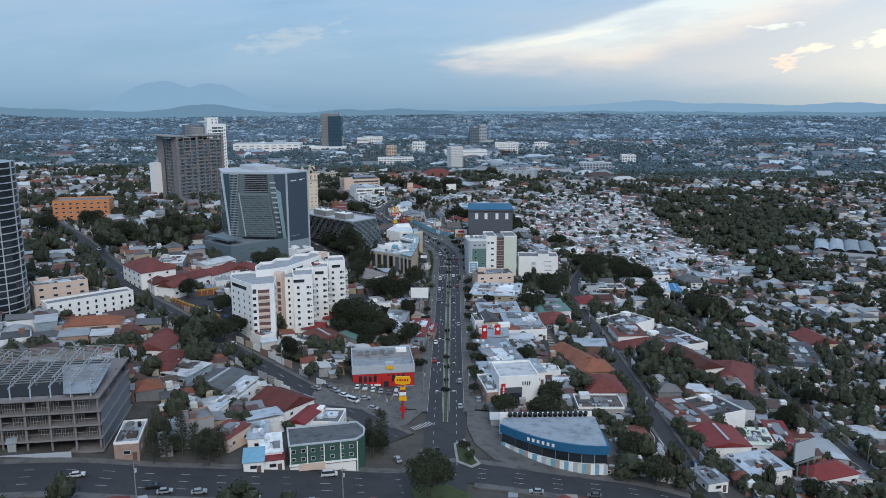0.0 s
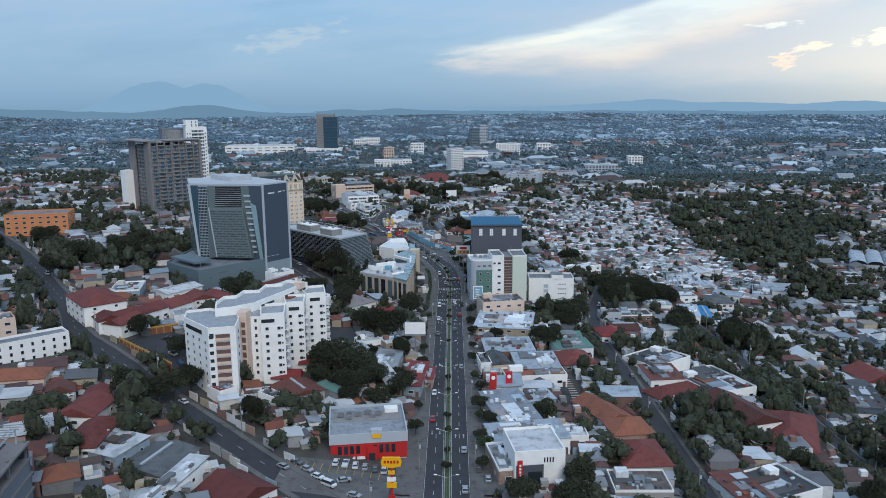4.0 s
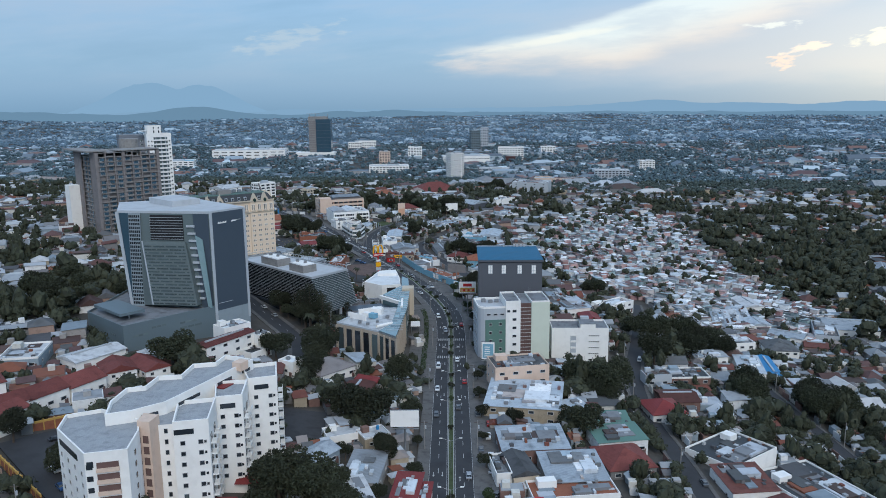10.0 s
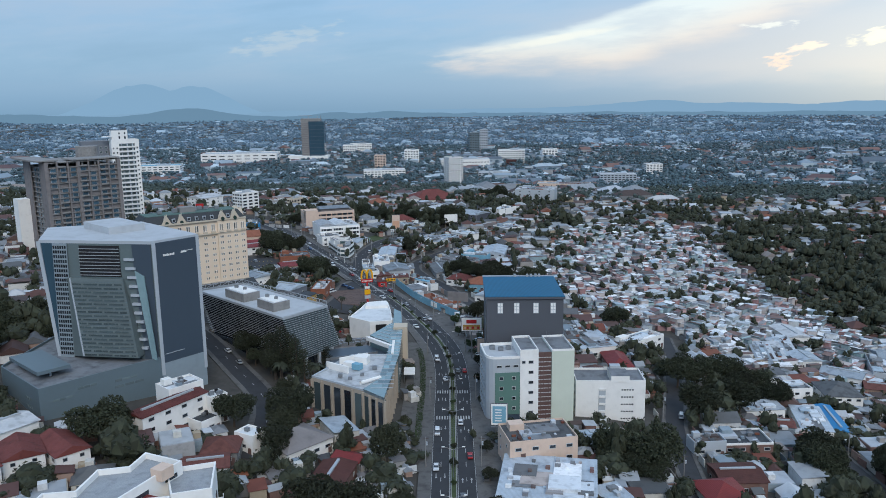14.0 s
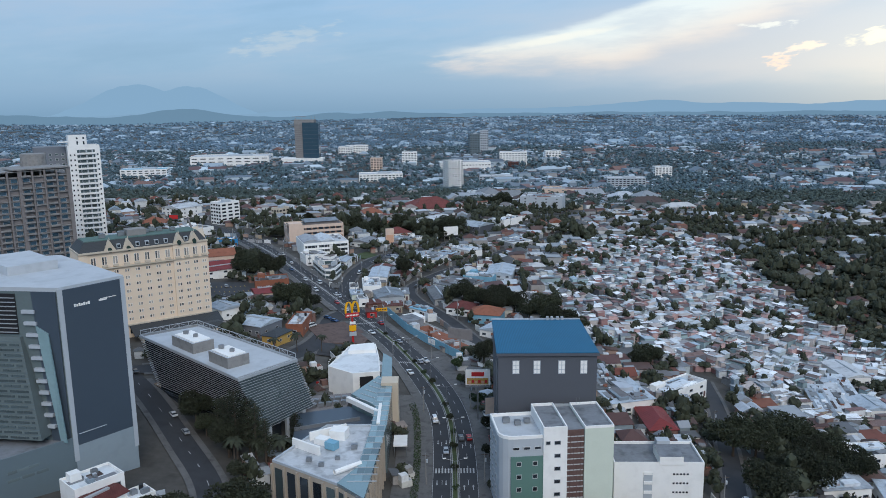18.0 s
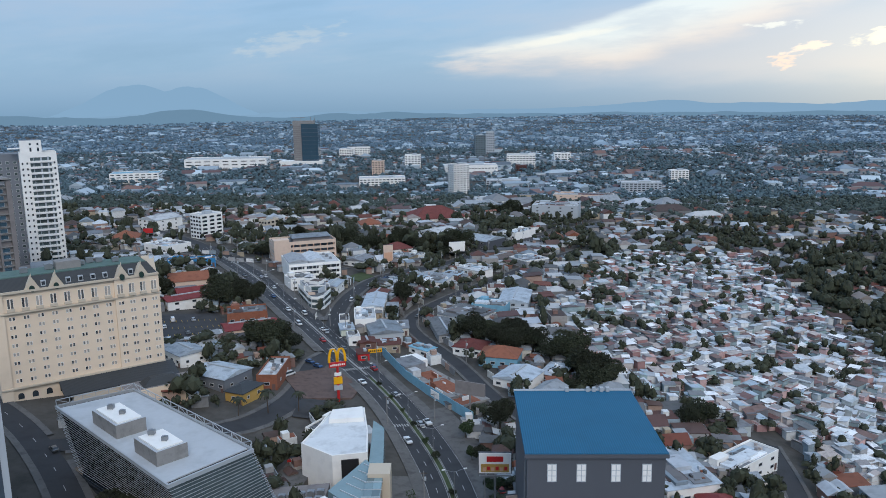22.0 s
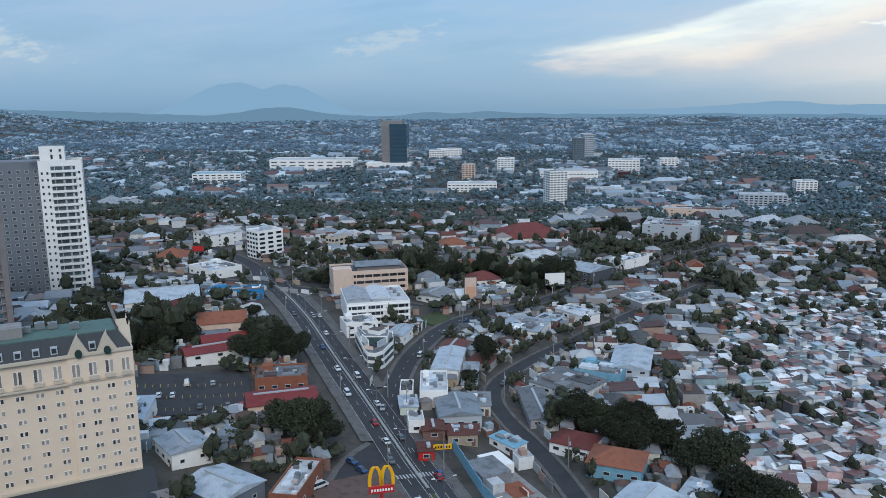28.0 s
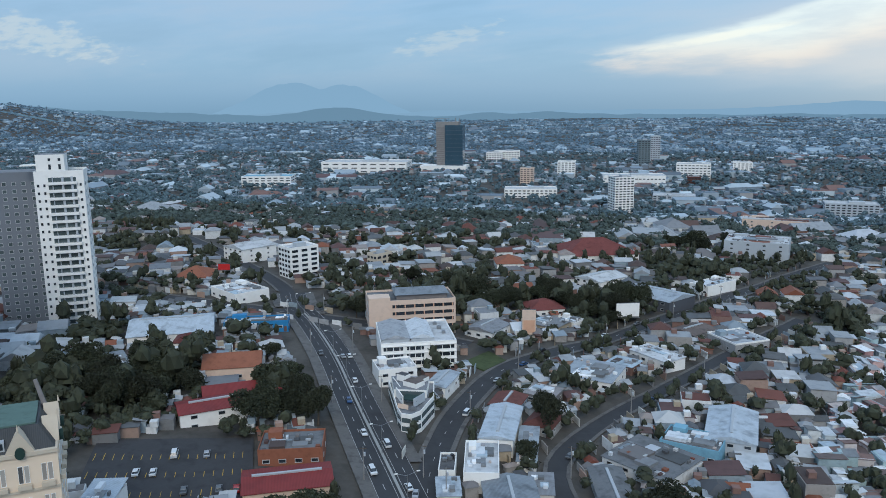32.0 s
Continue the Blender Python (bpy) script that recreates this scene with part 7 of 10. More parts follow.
block(-55.5, 759, 5, 12, 8, 4, "flat", "white", "roofgrey", "narrow grey-roofed shop by the fork", "shop")
block(-27, 757, 7, 12, 6, 4, "shed", "wallmix", "tinobj", "lean-to behind a workshop", "workshop")
block(-30, 803, 10, 12, -14, 4, "hip", "wallmix", "rustred", "house with a rusty red roof under trees", "house")
block(-44, 816, 11, 13, -10, 4, "low", "wallmix", "rustred", "low house with a brown roof", "house")
block(-32, 829, 12, 10, -20, 4, "shed", "wallmix", "tinobj", "workshop with patched roofing", "workshop")
block(26, 692, 15, 17, -31, 5, "low", "white", "tin", "white hall with a pale ribbed roof", "hall")
block(43, 702, 10, 14, -28, 4, "shed", "wallmix", "tin", "annex with a grey sheet roof", "shed")
block(-90, 666, 17, 15, -28, 6, "low", "palewing", "tin", "low grey commercial block with a slate-blue roof", "office building")
block(-72, 675, 8, 22, -2, 6, "flat", "brick", "roofwhite", "brick-fronted shops with a pale roof", "shop")
block(-78, 653, 8, 12, -24, 5, "hip", "ochre", "roofdark", "small ochre kiosk with a dark hipped roof", "shop")
block(-110, 685, 14, 12, -44, 6, "low", "white", "tin", "white garage with a ribbed sheet roof", "garage")
block(-43, 629, 11, 13, -30, 5, "flat", "white", "roofgrey", "restaurant with plant on a grey roof", "restaurant")
block(-123, 450, 14, 11, -56, 7.5, "gable", "white", "tile", "white townhouse with a red tile roof and dark doors", "townhouse")
block(-113.5, 455, 17, 9.5, -44, 7.5, "gable", "white", "tile", "white townhouse with a long red tile roof", "townhouse")
block(-121, 473.5, 6, 6.5, 30, 4, "low", "white", "roofwhite", "small white garden pavilion with a pale roof", "pavilion")
block(-92.5, 485, 26, 7.5, 58, 9, "low", "white", "tile", "white two-storey villa with a long red-brown tile roof", "villa")
block(-93, 498, 13, 9, 48, 10.5, "flat", "white", "paleroof", "white upper wing of a villa with a roof terrace", "villa")
block(-80.5, 496, 6.5, 6, 48, 8.5, "flat", "white", "paleroof", "white villa wing under a slatted roof", "villa")
block(-81.5, 487, 8, 6.8, 55, 5, "flat", "white", "roofdark", "white annex with a dark flat roof", "villa")
block(-50, 480.5, 18, 16, 47, 5, "hip", "white", "browncon", "white house with a steep brown-grey hipped roof", "house")
block(-63.8, 477, 7.8, 6.5, -30, 7, "flat", "white", "paleroof", "small white house with a pale flat roof", "house")
block(-71, 470, 11, 12, 6, 4.5, "hip", "wallmix", "rustred", "house with a dark red-brown roof", "house")
block(-72.5, 457.5, 13.5, 10, 14, 4.5, "low", "wallmix", "rustred", "low house with weathered dark red roofs", "house")
block(-31.3, 472, 9.6, 5.7, -26, 5, "gable", "wallmix", "redroof", "small house with a bright red gable roof", "house")
block(-35, 461.5, 10.5, 13.5, -10, 4.5, "low", "wallmix", "rustred", "house with patched red-brown roofs", "house")
block(-28, 450, 9.5, 10, 5, 4.5, "shed", "wallmix", "tinobj", "house under patched grey sheets", "house")
block(-40, 447, 11, 9, 20, 4.5, "shed", "wallmix", "rustred", "shed with dark rusty roofing", "house")
block(108.5, 514, 18, 13, 2, 7, "flat", "wallmix", "roofdark", "grey concrete house with a dark flat roof", "house")
block(93, 507, 12, 7, 6, 6, "flat", "greypale", "roofgrey", "small grey house with a flat roof", "house")
block(96, 484, 15, 14, 2, 5, "low", "wallmix", "rustred", "low shop with a dark red roof", "shop")
block(165, 561, 6.5, 29, -8, 5, "low", "white", "blue", "long shed under a bright blue sheet roof", "shed")
block(152, 553, 12, 24, -10, 5, "shed", "white", "tin", "white yard hall with pale sheets", "shed")
block(187, 602, 17, 19, -6, 8, "hip", "white", "roofgrey", "white two-storey house with a grey hipped roof", "house")
block(157, 590, 20, 11, 6, 7, "flat", "white", "roofdark", "white house with a dark panelled roof", "house")
block(133, 559, 17, 10, 6, 5, "shed", "white", "roofgrey", "low open workshop with a grey roof", "workshop")
block(133, 543, 13.5, 9, -12, 4.5, "low", "wallmix", "rustred", "row of sheds with dark red roofing", "shed")
block(205, 700, 13, 24, 4, 6, "low", "white", "roofwhite", "hall with a broad white sheet roof", "hall")
block(195, 657, 13, 16, 2, 6, "low", "white", "tin", "white-roofed workshop on the slope", "workshop")
block(206, 635, 20, 13, -36, 6, "low", "white", "tin", "workshop with a long pale roof", "workshop")
block(216.5, 620, 12.6, 12, -20, 5, "low", "wallmix", "rustred", "house with a red sheet roof", "house")
block(238, 655, 14, 34, -20, 6, "flat", "greypale", "roofgrey", "long grey flat-roofed hall below the wood", "hall")
for i in range(5):
    block(168 + i * 6.2 - (i % 2) * 1.5, 648 + i * 7.5, 7.5 + i % 3, 30, -12, 4.5 + 0.4 * (i % 2), "shed", "wallmix", ("tin", "tinobj", "roofwhite")[i % 3], "long terrace of shacks under sloping sheets", "shack row")
block(-138.6, 464, 13, 21, -34, 6, "low", "white", "roofwhite", "pavilion with a white vaulted roof", "pavilion")
block(97, 632, 30, 11, 38, 5, "flat", "white", "roofwhite", "white L-shaped workshop with a flat roof", "workshop")
block(258, 667, 32, 27, -12, 6, "low", "white", "tin", "wide pale hall below the wood", "hall")
block(346, 793, 20, 24, -23, 6, "low", "white", "tin", "pale roofed hall among trees", "hall")
block(-15.3, 727, 12, 6, -43, 4, "shed", "white", "skyblue", "shed with a teal sheet roof behind a wall", "shed")
block(-34.5, 745, 14.8, 19, 14, 6, "low", "greypale", "tin", "workshop with a ribbed grey gable roof", "workshop")
block(-45.5, 762, 10.5, 22, 8, 7, "flat", "white", "roofwhite", "white shop with a railed roof terrace", "shop")
block(-43.2, 791, 11, 28, 0, 7, "low", "white", "tin", "long shop under a ribbed pale gable roof", "shop")
block(-33.2, 781, 6, 24, 3, 4, "shed", "white", "tin", "annex under patched pale sheets", "shop")
block(-47.5, 731, 5.5, 9, 14, 5, "flat", "white", "roofwhite", "narrow white shop with a flat roof", "shop")
block(-41, 711, 5, 6.5, 14, 4, "shed", "red", "rustred", "small red kiosk with a rusty roof", "shop")
block(20, 716, 17, 14, -15, 6, "hip", "skyblue", "brick", "blue-walled villa with an orange hipped roof", "villa")
block(7.3, 729, 14, 12, -22, 5, "hip", "white", "tile", "white house with a dark rusty roof", "house")
block(-6, 760, 10, 30, 11, 4, "low", "wallmix", "roofgrey", "old warehouse with a weathered grey roof", "warehouse")
block(6, 783, 24, 20, -37, 4, "shed", "wallmix", "roofgrey", "low yard building with dark weathered roofs", "warehouse")
block(20, 797, 19, 14, -19, 6, "flat", "skyblue", "roofgrey", "pale blue workshop with a grey flat roof", "workshop")
block(34, 811, 16, 29, -10, 7.5, "low", "greypale", "tin", "grey warehouse under a ribbed gable roof", "warehouse")
block(13.2, 884, 22, 11, -47, 5, "shed", "white", "roofwhite", "hall with a clean white roof", "hall")
block(18.7, 989, 34, 24, -39, 8, "low", "greyclad", "tin", "dark grey hall with a pale ribbed roof", "hall")
block(-12, 1027, 20, 25, -40, 8, "low", "white", "roofwhite", "white hall with shallow white roof", "hall")
block(54.5, 1032, 13, 28, -42, 7, "flat", "white", "roofgrey", "white two-storey block with dark roof", "office building")
block(-13.5, 857, 21, 20, -18, 5, "shed", "white", "tin", "shop hall with a pale ribbed roof", "shop")
block(-1, 873, 12, 9, -30, 4, "shed", "wallmix", "tinobj", "low shop with patched sheets", "shop")
block(-70, 822, 8, 17, -8, 6, "low", "white", "tin", "pale gabled shop beside the fork", "shop")
block(-90, 826, 15, 13, 28, 8, "flat", "white", "roofwhite", "white shops with cluttered roof terraces", "shop")
block(-64, 900, 15, 17, -23, 5, "low", "wallmix", "tinobj", "house with a weathered sheet roof", "house")
block(-36, 921, 16, 14, -30, 4, "shed", "wallmix", "tinobj", "low house behind a yard wall", "house")
block(-27, 930, 12, 10, -30, 4, "flat", "white", "roofgrey", "white house with a weathered flat roof", "house")
block(33, 931, 14, 18, -42, 4, "low", "wallmix", "roofgrey", "dark-roofed house row by the street", "house")
block(-95.5, 731.5, 24, 14, 24, 5, "low", "peachpale", "redroof", "restaurant with a large dark red roof", "restaurant")
block(-102, 751.5, 19, 14, 16, 6, "flat", "brick", "roofgrey", "orange-walled restaurant with a pale cluttered roof", "restaurant")
block(-132, 772.5, 35, 12, 36, 7, "low", "white", "redroof", "long white villa with a dark red roof", "villa")
block(-138, 783, 18, 10, 30, 6, "gable", "white", "redroof", "side wing of a villa with a dark red roof", "villa")
block(-149, 808, 21, 16, 22, 7, "gable", "peachpale", "brick", "peach villa with stepped orange tile roofs", "villa")
block(-198, 849, 35, 30, 26, 6, "low", "white", "tin", "long white warehouse with a pale sheet roof", "warehouse")
block(-180, 832, 12, 11, 18, 6, "hip", "white", "tile", "white two-storey house with a red hipped roof", "house")
block(-167, 869, 29, 10, 18, 5, "flat", "blue", "roofgrey", "shop row with a blue side wall", "shop")
block(-133, 700, 8, 22, 14, 6, "shed", "white", "tin", "long shed with a grey ribbed roof", "shed")
block(-201, 922, 26, 20, -35, 6, "flat", "white", "roofwhite", "white car showroom with a bright flat roof", "showroom")
block(-244, 1027, 23, 26, -32, 9, "low", "white", "roofwhite", "white warehouse with a grey end wall", "warehouse")
block(-243, 953, 20, 20, 8, 5, "hip", "peachpale", "brick", "villa with orange-red hipped roofs", "villa")
block(-73, 1057, 18, 20, 14, 6, "hip", "white", "brick", "villa with a bright orange roof among trees", "villa")
block(103, 1166, 45, 34, -14, 15, "flat", "greypale", "roofwhite", "pale blue-grey hall with a stepped roof", "hall")
block(172, 1420, 78, 26, -12, 13, "flat", "peachpale", "roofwhite", "long peach and white office row", "office building")
block(-153, 334, 23, 11, 12, 5, "hip", "peachpale", "brick", "house with orange patched tile roofs", "house")
block(-188, 375, 24, 11, 38, 10, "flat", "peachpale", "roofgrey", "peach three-storey townhouses with pale window frames", "townhouse")
block(-100.5, 292, 16.5, 14, -23, 4, "shed", "wallmix", "roofwhite", "workshop under patched bright sheets", "workshop")
block(-76, 270, 6, 33, -14, 5, "shed", "white", "roofwhite", "long building under a white sheet roof", "workshop")
block(-84.5, 286, 16, 19, -15, 4, "low", "wallmix", "roofgrey", "house with grey roof slabs", "house")
block(-57.5, 229, 6, 9, 12, 4, "shed", "white", "skyblue", "small shop under a blue sheet roof", "shop")
block(67.4, 341.5, 15, 15, 8, 5, "hip", "wallmix", "brick", "house with an orange terracotta tile roof", "house")
block(67, 319.5, 16, 20, 4, 5, "hip", "wallmix", "tile", "house with a dark terracotta tile roof", "house")
block(62, 299, 18, 14, 0, 4, "flat", "wallmix", "roofgrey", "low grey flat-roofed building", "warehouse")
block(43, 331, 15, 10, 3, 5, "flat", "white", "roofwhite", "long white shop with a flat roof", "shop")
block(104.8, 281, 16, 18, 4, 6, "low", "white", "redroof", "white house with bright red roofs", "house")
block(122.5, 291, 10, 14, -6, 4, "shed", "white", "greenpale", "shed with a pale green sheet roof", "shed")

# ---- hero shops and yards near the junction ----
def diner():
    root = thing("restaurant", -26, 323, 2, 8, "diner with red walls and a grey roof full of plant", "restaurant")
    w, d, h = 25, 24, 7
    part("wall", Mesh().prism(rect(0, 0, w, d), -4, h - 2.6, top=1), [M["greypale"], M["roofgrey"]], root, "pale grey rendered walls")
    part("upper_wall", Mesh().prism(rect(0, 0, w + 0.8, d + 0.8), h - 2.6, h, top=1), [M["greypale"], M["flatmix"]], root)
    parapet(root, rect(0, 0, w + 0.8, d + 0.8), h, 0.9, 0.4, "greypale")
    part("red_front", Mesh().box(0, -d / 2 - 0.06, -1.4, w, 0.2, h - 1.4), M["red"], root, "red painted front")
    for i in range(8):
        part("window", Mesh().box(-9.5 + i * 2.0 + (3.6 if i > 3 else 0), -d / 2 - 0.2, 0.8, 1.25, 0.14, 2.8), M["glass"], root)
    part("entrance", Mesh().box(1.0, -d / 2 - 0.9, -1.2, 3.2, 1.6, 4.4), M["red"], root)
    part("door", Mesh().box(1.0, -d / 2 - 1.72, -1.2, 2.0, 0.1, 2.6), M["glass"], root)
    for i in range(3):
        part("awning", Mesh().box(-9 + i * 3.2, -d / 2 - 1.1, -0.4, 2.6, 1.6, 0.3), M["white"], root)
    part("roof_deck", Mesh().prism(rect(0, 4, w - 2, 9), h, h + 0.25), M["concrete"], root)
    roof_units(root, [(-9, 4, 2.2), (-6, 5, 1.8), (-3, 4, 2.2), (0.4, 5, 2.4), (4, 4, 2.2), (-6, 1.6, 1.6), (2, 2, 1.8)], h + 0.25)
    part("white_tank", Mesh().box(8.6, 7, h + 0.2, 4.6, 3.4, 1.4), M["white"], root)
    part("sign_frame", Mesh().box(2.6, -d / 2 + 0.4, h, 3.6, 2.0, 2.0), M["greypale"], root)
    part("sign_panel", Mesh().box(2.6, -d / 2 - 0.7, h - 0.8, 2.8, 0.3, 1.3), M["yellow"], root, "blank yellow sign panel")
    keep(-26, 323, 16)


def totem():
    root = thing("totem_sign", -14.3, 279, -0.5, 0, "tall yellow roadside sign with panels", "sign")
    root.matrix_basis = root.matrix_basis @ Matrix.Scale(0.84, 4)
    part("pole", Mesh().tube((0, 0, -1), (0, 0, 17), 0.5, 0.4, 8), M["red"], root)
    hexa = [(-3.6, 0), (-3.2, -1.6), (0, -2.2), (3.2, -1.6), (3.6, 0), (3.0, 1.7), (-3.0, 1.7)]
    part("head_panel", Mesh().loft([(x, 0.4, 19 + z) for x, z in hexa], [(x, -0.4, 19 + z) for x, z in hexa]), M["yellow"], root, "yellow shaped head panel")
    for i in range(5):
        part("letter_bar", Mesh().box(-2.2 + i * 1.1, -0.45, 18.6, 0.7, 0.08, 1.0), M["red"], root)
    for z, wd, hh, m in ((14.6, 2.4, 1.2, "yellow"), (12.0, 3.0, 1.4, "white"), (9.6, 3.4, 1.8, "yellow"), (4.2, 2.4, 2.4, "red")):
        part("panel", Mesh().box(0, -0.3, z, wd, 0.7, hh), M[m], root)
    keep(-14.5, 272, 4)


def parking(x, y, w, d, rot, rows, label):
    """An asphalt lot with painted bays."""
    root = tagged(thing("parking_lot", x, y, gz(x, y), rot, label, "parking lot"), kind="structure")
    me = Mesh()
    k = 8
    inv = root.matrix_basis
    for i in range(k):
        for j in range(k):
            q = []
            for a, b in ((i, j), (i + 1, j), (i + 1, j + 1), (i, j + 1)):
                u, v = (a / k - 0.5) * w, (b / k - 0.5) * d
                p = inv @ Vector((u, v, 0))
                q.append((u, v, gz(p.x, p.y) - gz(x, y) + 0.03))
            me.poly(q)
    part("surface", me, M["paving"] if "diner" in label else M["lot"], root)
    for r in rows:
        for i in range(int(w / 2.6)):
            u = -w / 2 + 1.3 + i * 2.6
            p = inv @ Vector((u, r, 0))
            part("bay_line", Mesh().box(u, r, gz(p.x, p.y) - gz(x, y) + 0.035, 0.14, 4.6, 0.012), M["ypaint"], root)
    return root


diner()
totem()
parking(-33, 293, 34, 22, -2, (6,), "asphalt car park of the diner")
parking(-131, 731, 46, 40, 24, (-14, -3, 8), "large hotel car park with painted bays")
parking(43, 308, 12, 26, 2, (), "pale concrete car park beside a diner and a shop")
sp = parking(52.5, 376, 7, 44, 4, (), "narrow car park with striped bays behind shops")
for i in range(16):
    part("bay_line", Mesh().box(0, -20 + i * 2.6, 0.05, 6.2, 0.9, 0.03), M["beige"], sp)
parking(-54, 650, 9, 18, 0, (), "small car park under the arch sign")
parking(-51, 430, 18, 25, 0, (), "walled asphalt yard behind shops")
for x, y, r in ((-33, 293, 15), (-131, 731, 24), (-118, 741, 14), (-146, 724, 14), (43, 300, 6), (43, 314, 6), (52, 360, 5), (52.5, 372, 5), (53, 384, 5), (54, 394, 4), (-54, 650, 8), (-51, 424, 9), (-51, 436, 9)):
    keep(x, y, r)


def corner_block():
    root = thing("apartment_building", -37, 240, 3.5, 14, "dark green three-storey corner block with white columns and a grey roof", "apartment building")
    ring = [(-12, -8), (9, -8), (12, -5), (13, 0), (11, 6), (-12, 6)]
    part("wall", Mesh().prism(ring, -5, 8.6, top=1), [M["greendark"], M["flatmix"]], root)
    parapet(root, ring, 8.6, 0.5, 0.5, "greypale")
    for i in range(5):
        part("column", Mesh().box(-11.5 + i * 5.2, -8.6, -2, 0.3, 0.3, 10.6), M["white"], root)
    for f in range(1):
        part("gallery_slab", Mesh().box(-1.5, -8.4, 2.6 * f + 2.4, 21, 1.4, 0.25), M["white"], root)
    windows(root, (-12, -8), (9, -8), 0, 3, 2.7, 7, 1.3, 1.3, 0.8)
    part("mural_panel", Mesh().box(-5, -9.2, 0.8, 8, 0.2, 2.2), M["peachpale"], root)
    part("shop_front", Mesh().box(-1.5, -8.5, -2, 20.5, 0.3, 3.9), M["white"], root)
    keep(-37, 240, 15)


def curved_shop():
    root = thing("supermarket", 38, 254, -2, 2, "curved shop with blue fascia and a pale ribbed roof", "shop")
    arc = [(-17 + 2.0 * math.sin(k * 0.2) * 0 + k * 4.2, 5 - 18.5 * (1 - (1 - k / 8) ** 2.2)) for k in range(9)]
    ring = arc + [(17.5, 12), (-16, 12)]
    murals = []
    part("roof", Mesh().prism([(x * 0.97, y * 0.97) for x, y in ring], 8.4, 8.7), M["tin"], root, "pale ribbed sheet roof")
    part("wall", Mesh().prism([(x * 0.95, y * 0.95) for x, y in ring], -4, 8.4), M["white"], root)
    for (xa, ya), (xb, yb) in zip(arc, arc[1:]):
        c = Vector(((xa + xb) / 2, (ya + yb) / 2))
        ln = math.hypot(xb - xa, yb - ya)
        an = math.degrees(math.atan2(yb - ya, xb - xa))
        part("fascia", Mesh().box(c.x, c.y, 6.2, ln + 0.15, 0.5, 3.0, an), M["fascia"], root, "blue fascia panel")
        part("shop_window", Mesh().box(c.x * 0.97, c.y * 0.97, 3.0, ln * 0.92, 0.3, 3.0, an), M["glass"], root)
        for u in (-1, 0, 1):
            q = Vector((math.cos(radians(an)), math.sin(radians(an)))) * ln * u / 3
            part("mural", Mesh().box(c.x * 0.985 + q.x, c.y * 0.985 + q.y, -1.0, ln / 3, 0.3, 3.6, an), M[("skyblue", "white", "greypale", "greenpale", "skyblue", "beige", "white")[len(murals) % 7]], root)
            murals.append(1)
    for i in range(6):
        part("letter_bar", Mesh().box(*(arc[2][0] + i * 1.5, arc[2][1] - 0.6 - i * 1.05), 7.2, 0.9, 0.2, 1.1, -35), M["white"], root)
    part("blue_band", Mesh().box(17.0, 0.5, 5.4, 0.6, 22, 2.6), M["fascia"], root)
    for i in range(16):
        part("roof_fan", Mesh().tube((-13 + i * 1.8, 13.2, 8.6), (-13 + i * 1.8, 12.4, 9.9), 0.75, 0.75, 8), M["black"], root)
    part("fan_wall", Mesh().box(0, 14.2, -4, 33, 0.8, 13.4), M["white"], root)
    keep(38, 254, 17), keep(26, 262, 9), keep(50, 262, 9), keep(48, 246, 10)


def white_cube_shop():
    root = thing("shop", 29, 304, -1, 8, "white cube-fronted shop with a red sign strip", "shop")
    part("wall", Mesh().prism(rect(0, 0, 16, 18), -4, 11.4, top=1), [M["white"], M["roofwhite"]], root)
    parapet(root, rect(0, 0, 16, 18), 11.4, 0.8, 0.4)
    part("dark_bay", Mesh().box(-3.2, -9.1, 0, 8.6, 0.4, 7.6), M["greyclad"], root)
    part("shop_window", Mesh().box(-1.6, -9.35, 0.4, 4.4, 0.2, 5.0), M["glass"], root)
    part("red_strip", Mesh().box(-6.4, -9.5, -1, 1.5, 0.6, 10.4), M["red"], root)
    for i in range(7):
        part("letter_bar", Mesh().box(-6.4, -9.83, 1.0 + i * 1.1, 0.6, 0.1, 0.7), M["white"], root)
    for i in range(4):
        part("slot_window", Mesh().box(1.4 + i * 0.9, -9.08, 8.2, 0.4, 0.14, 1.6), M["glass"], root)
    keep(29, 304, 12)


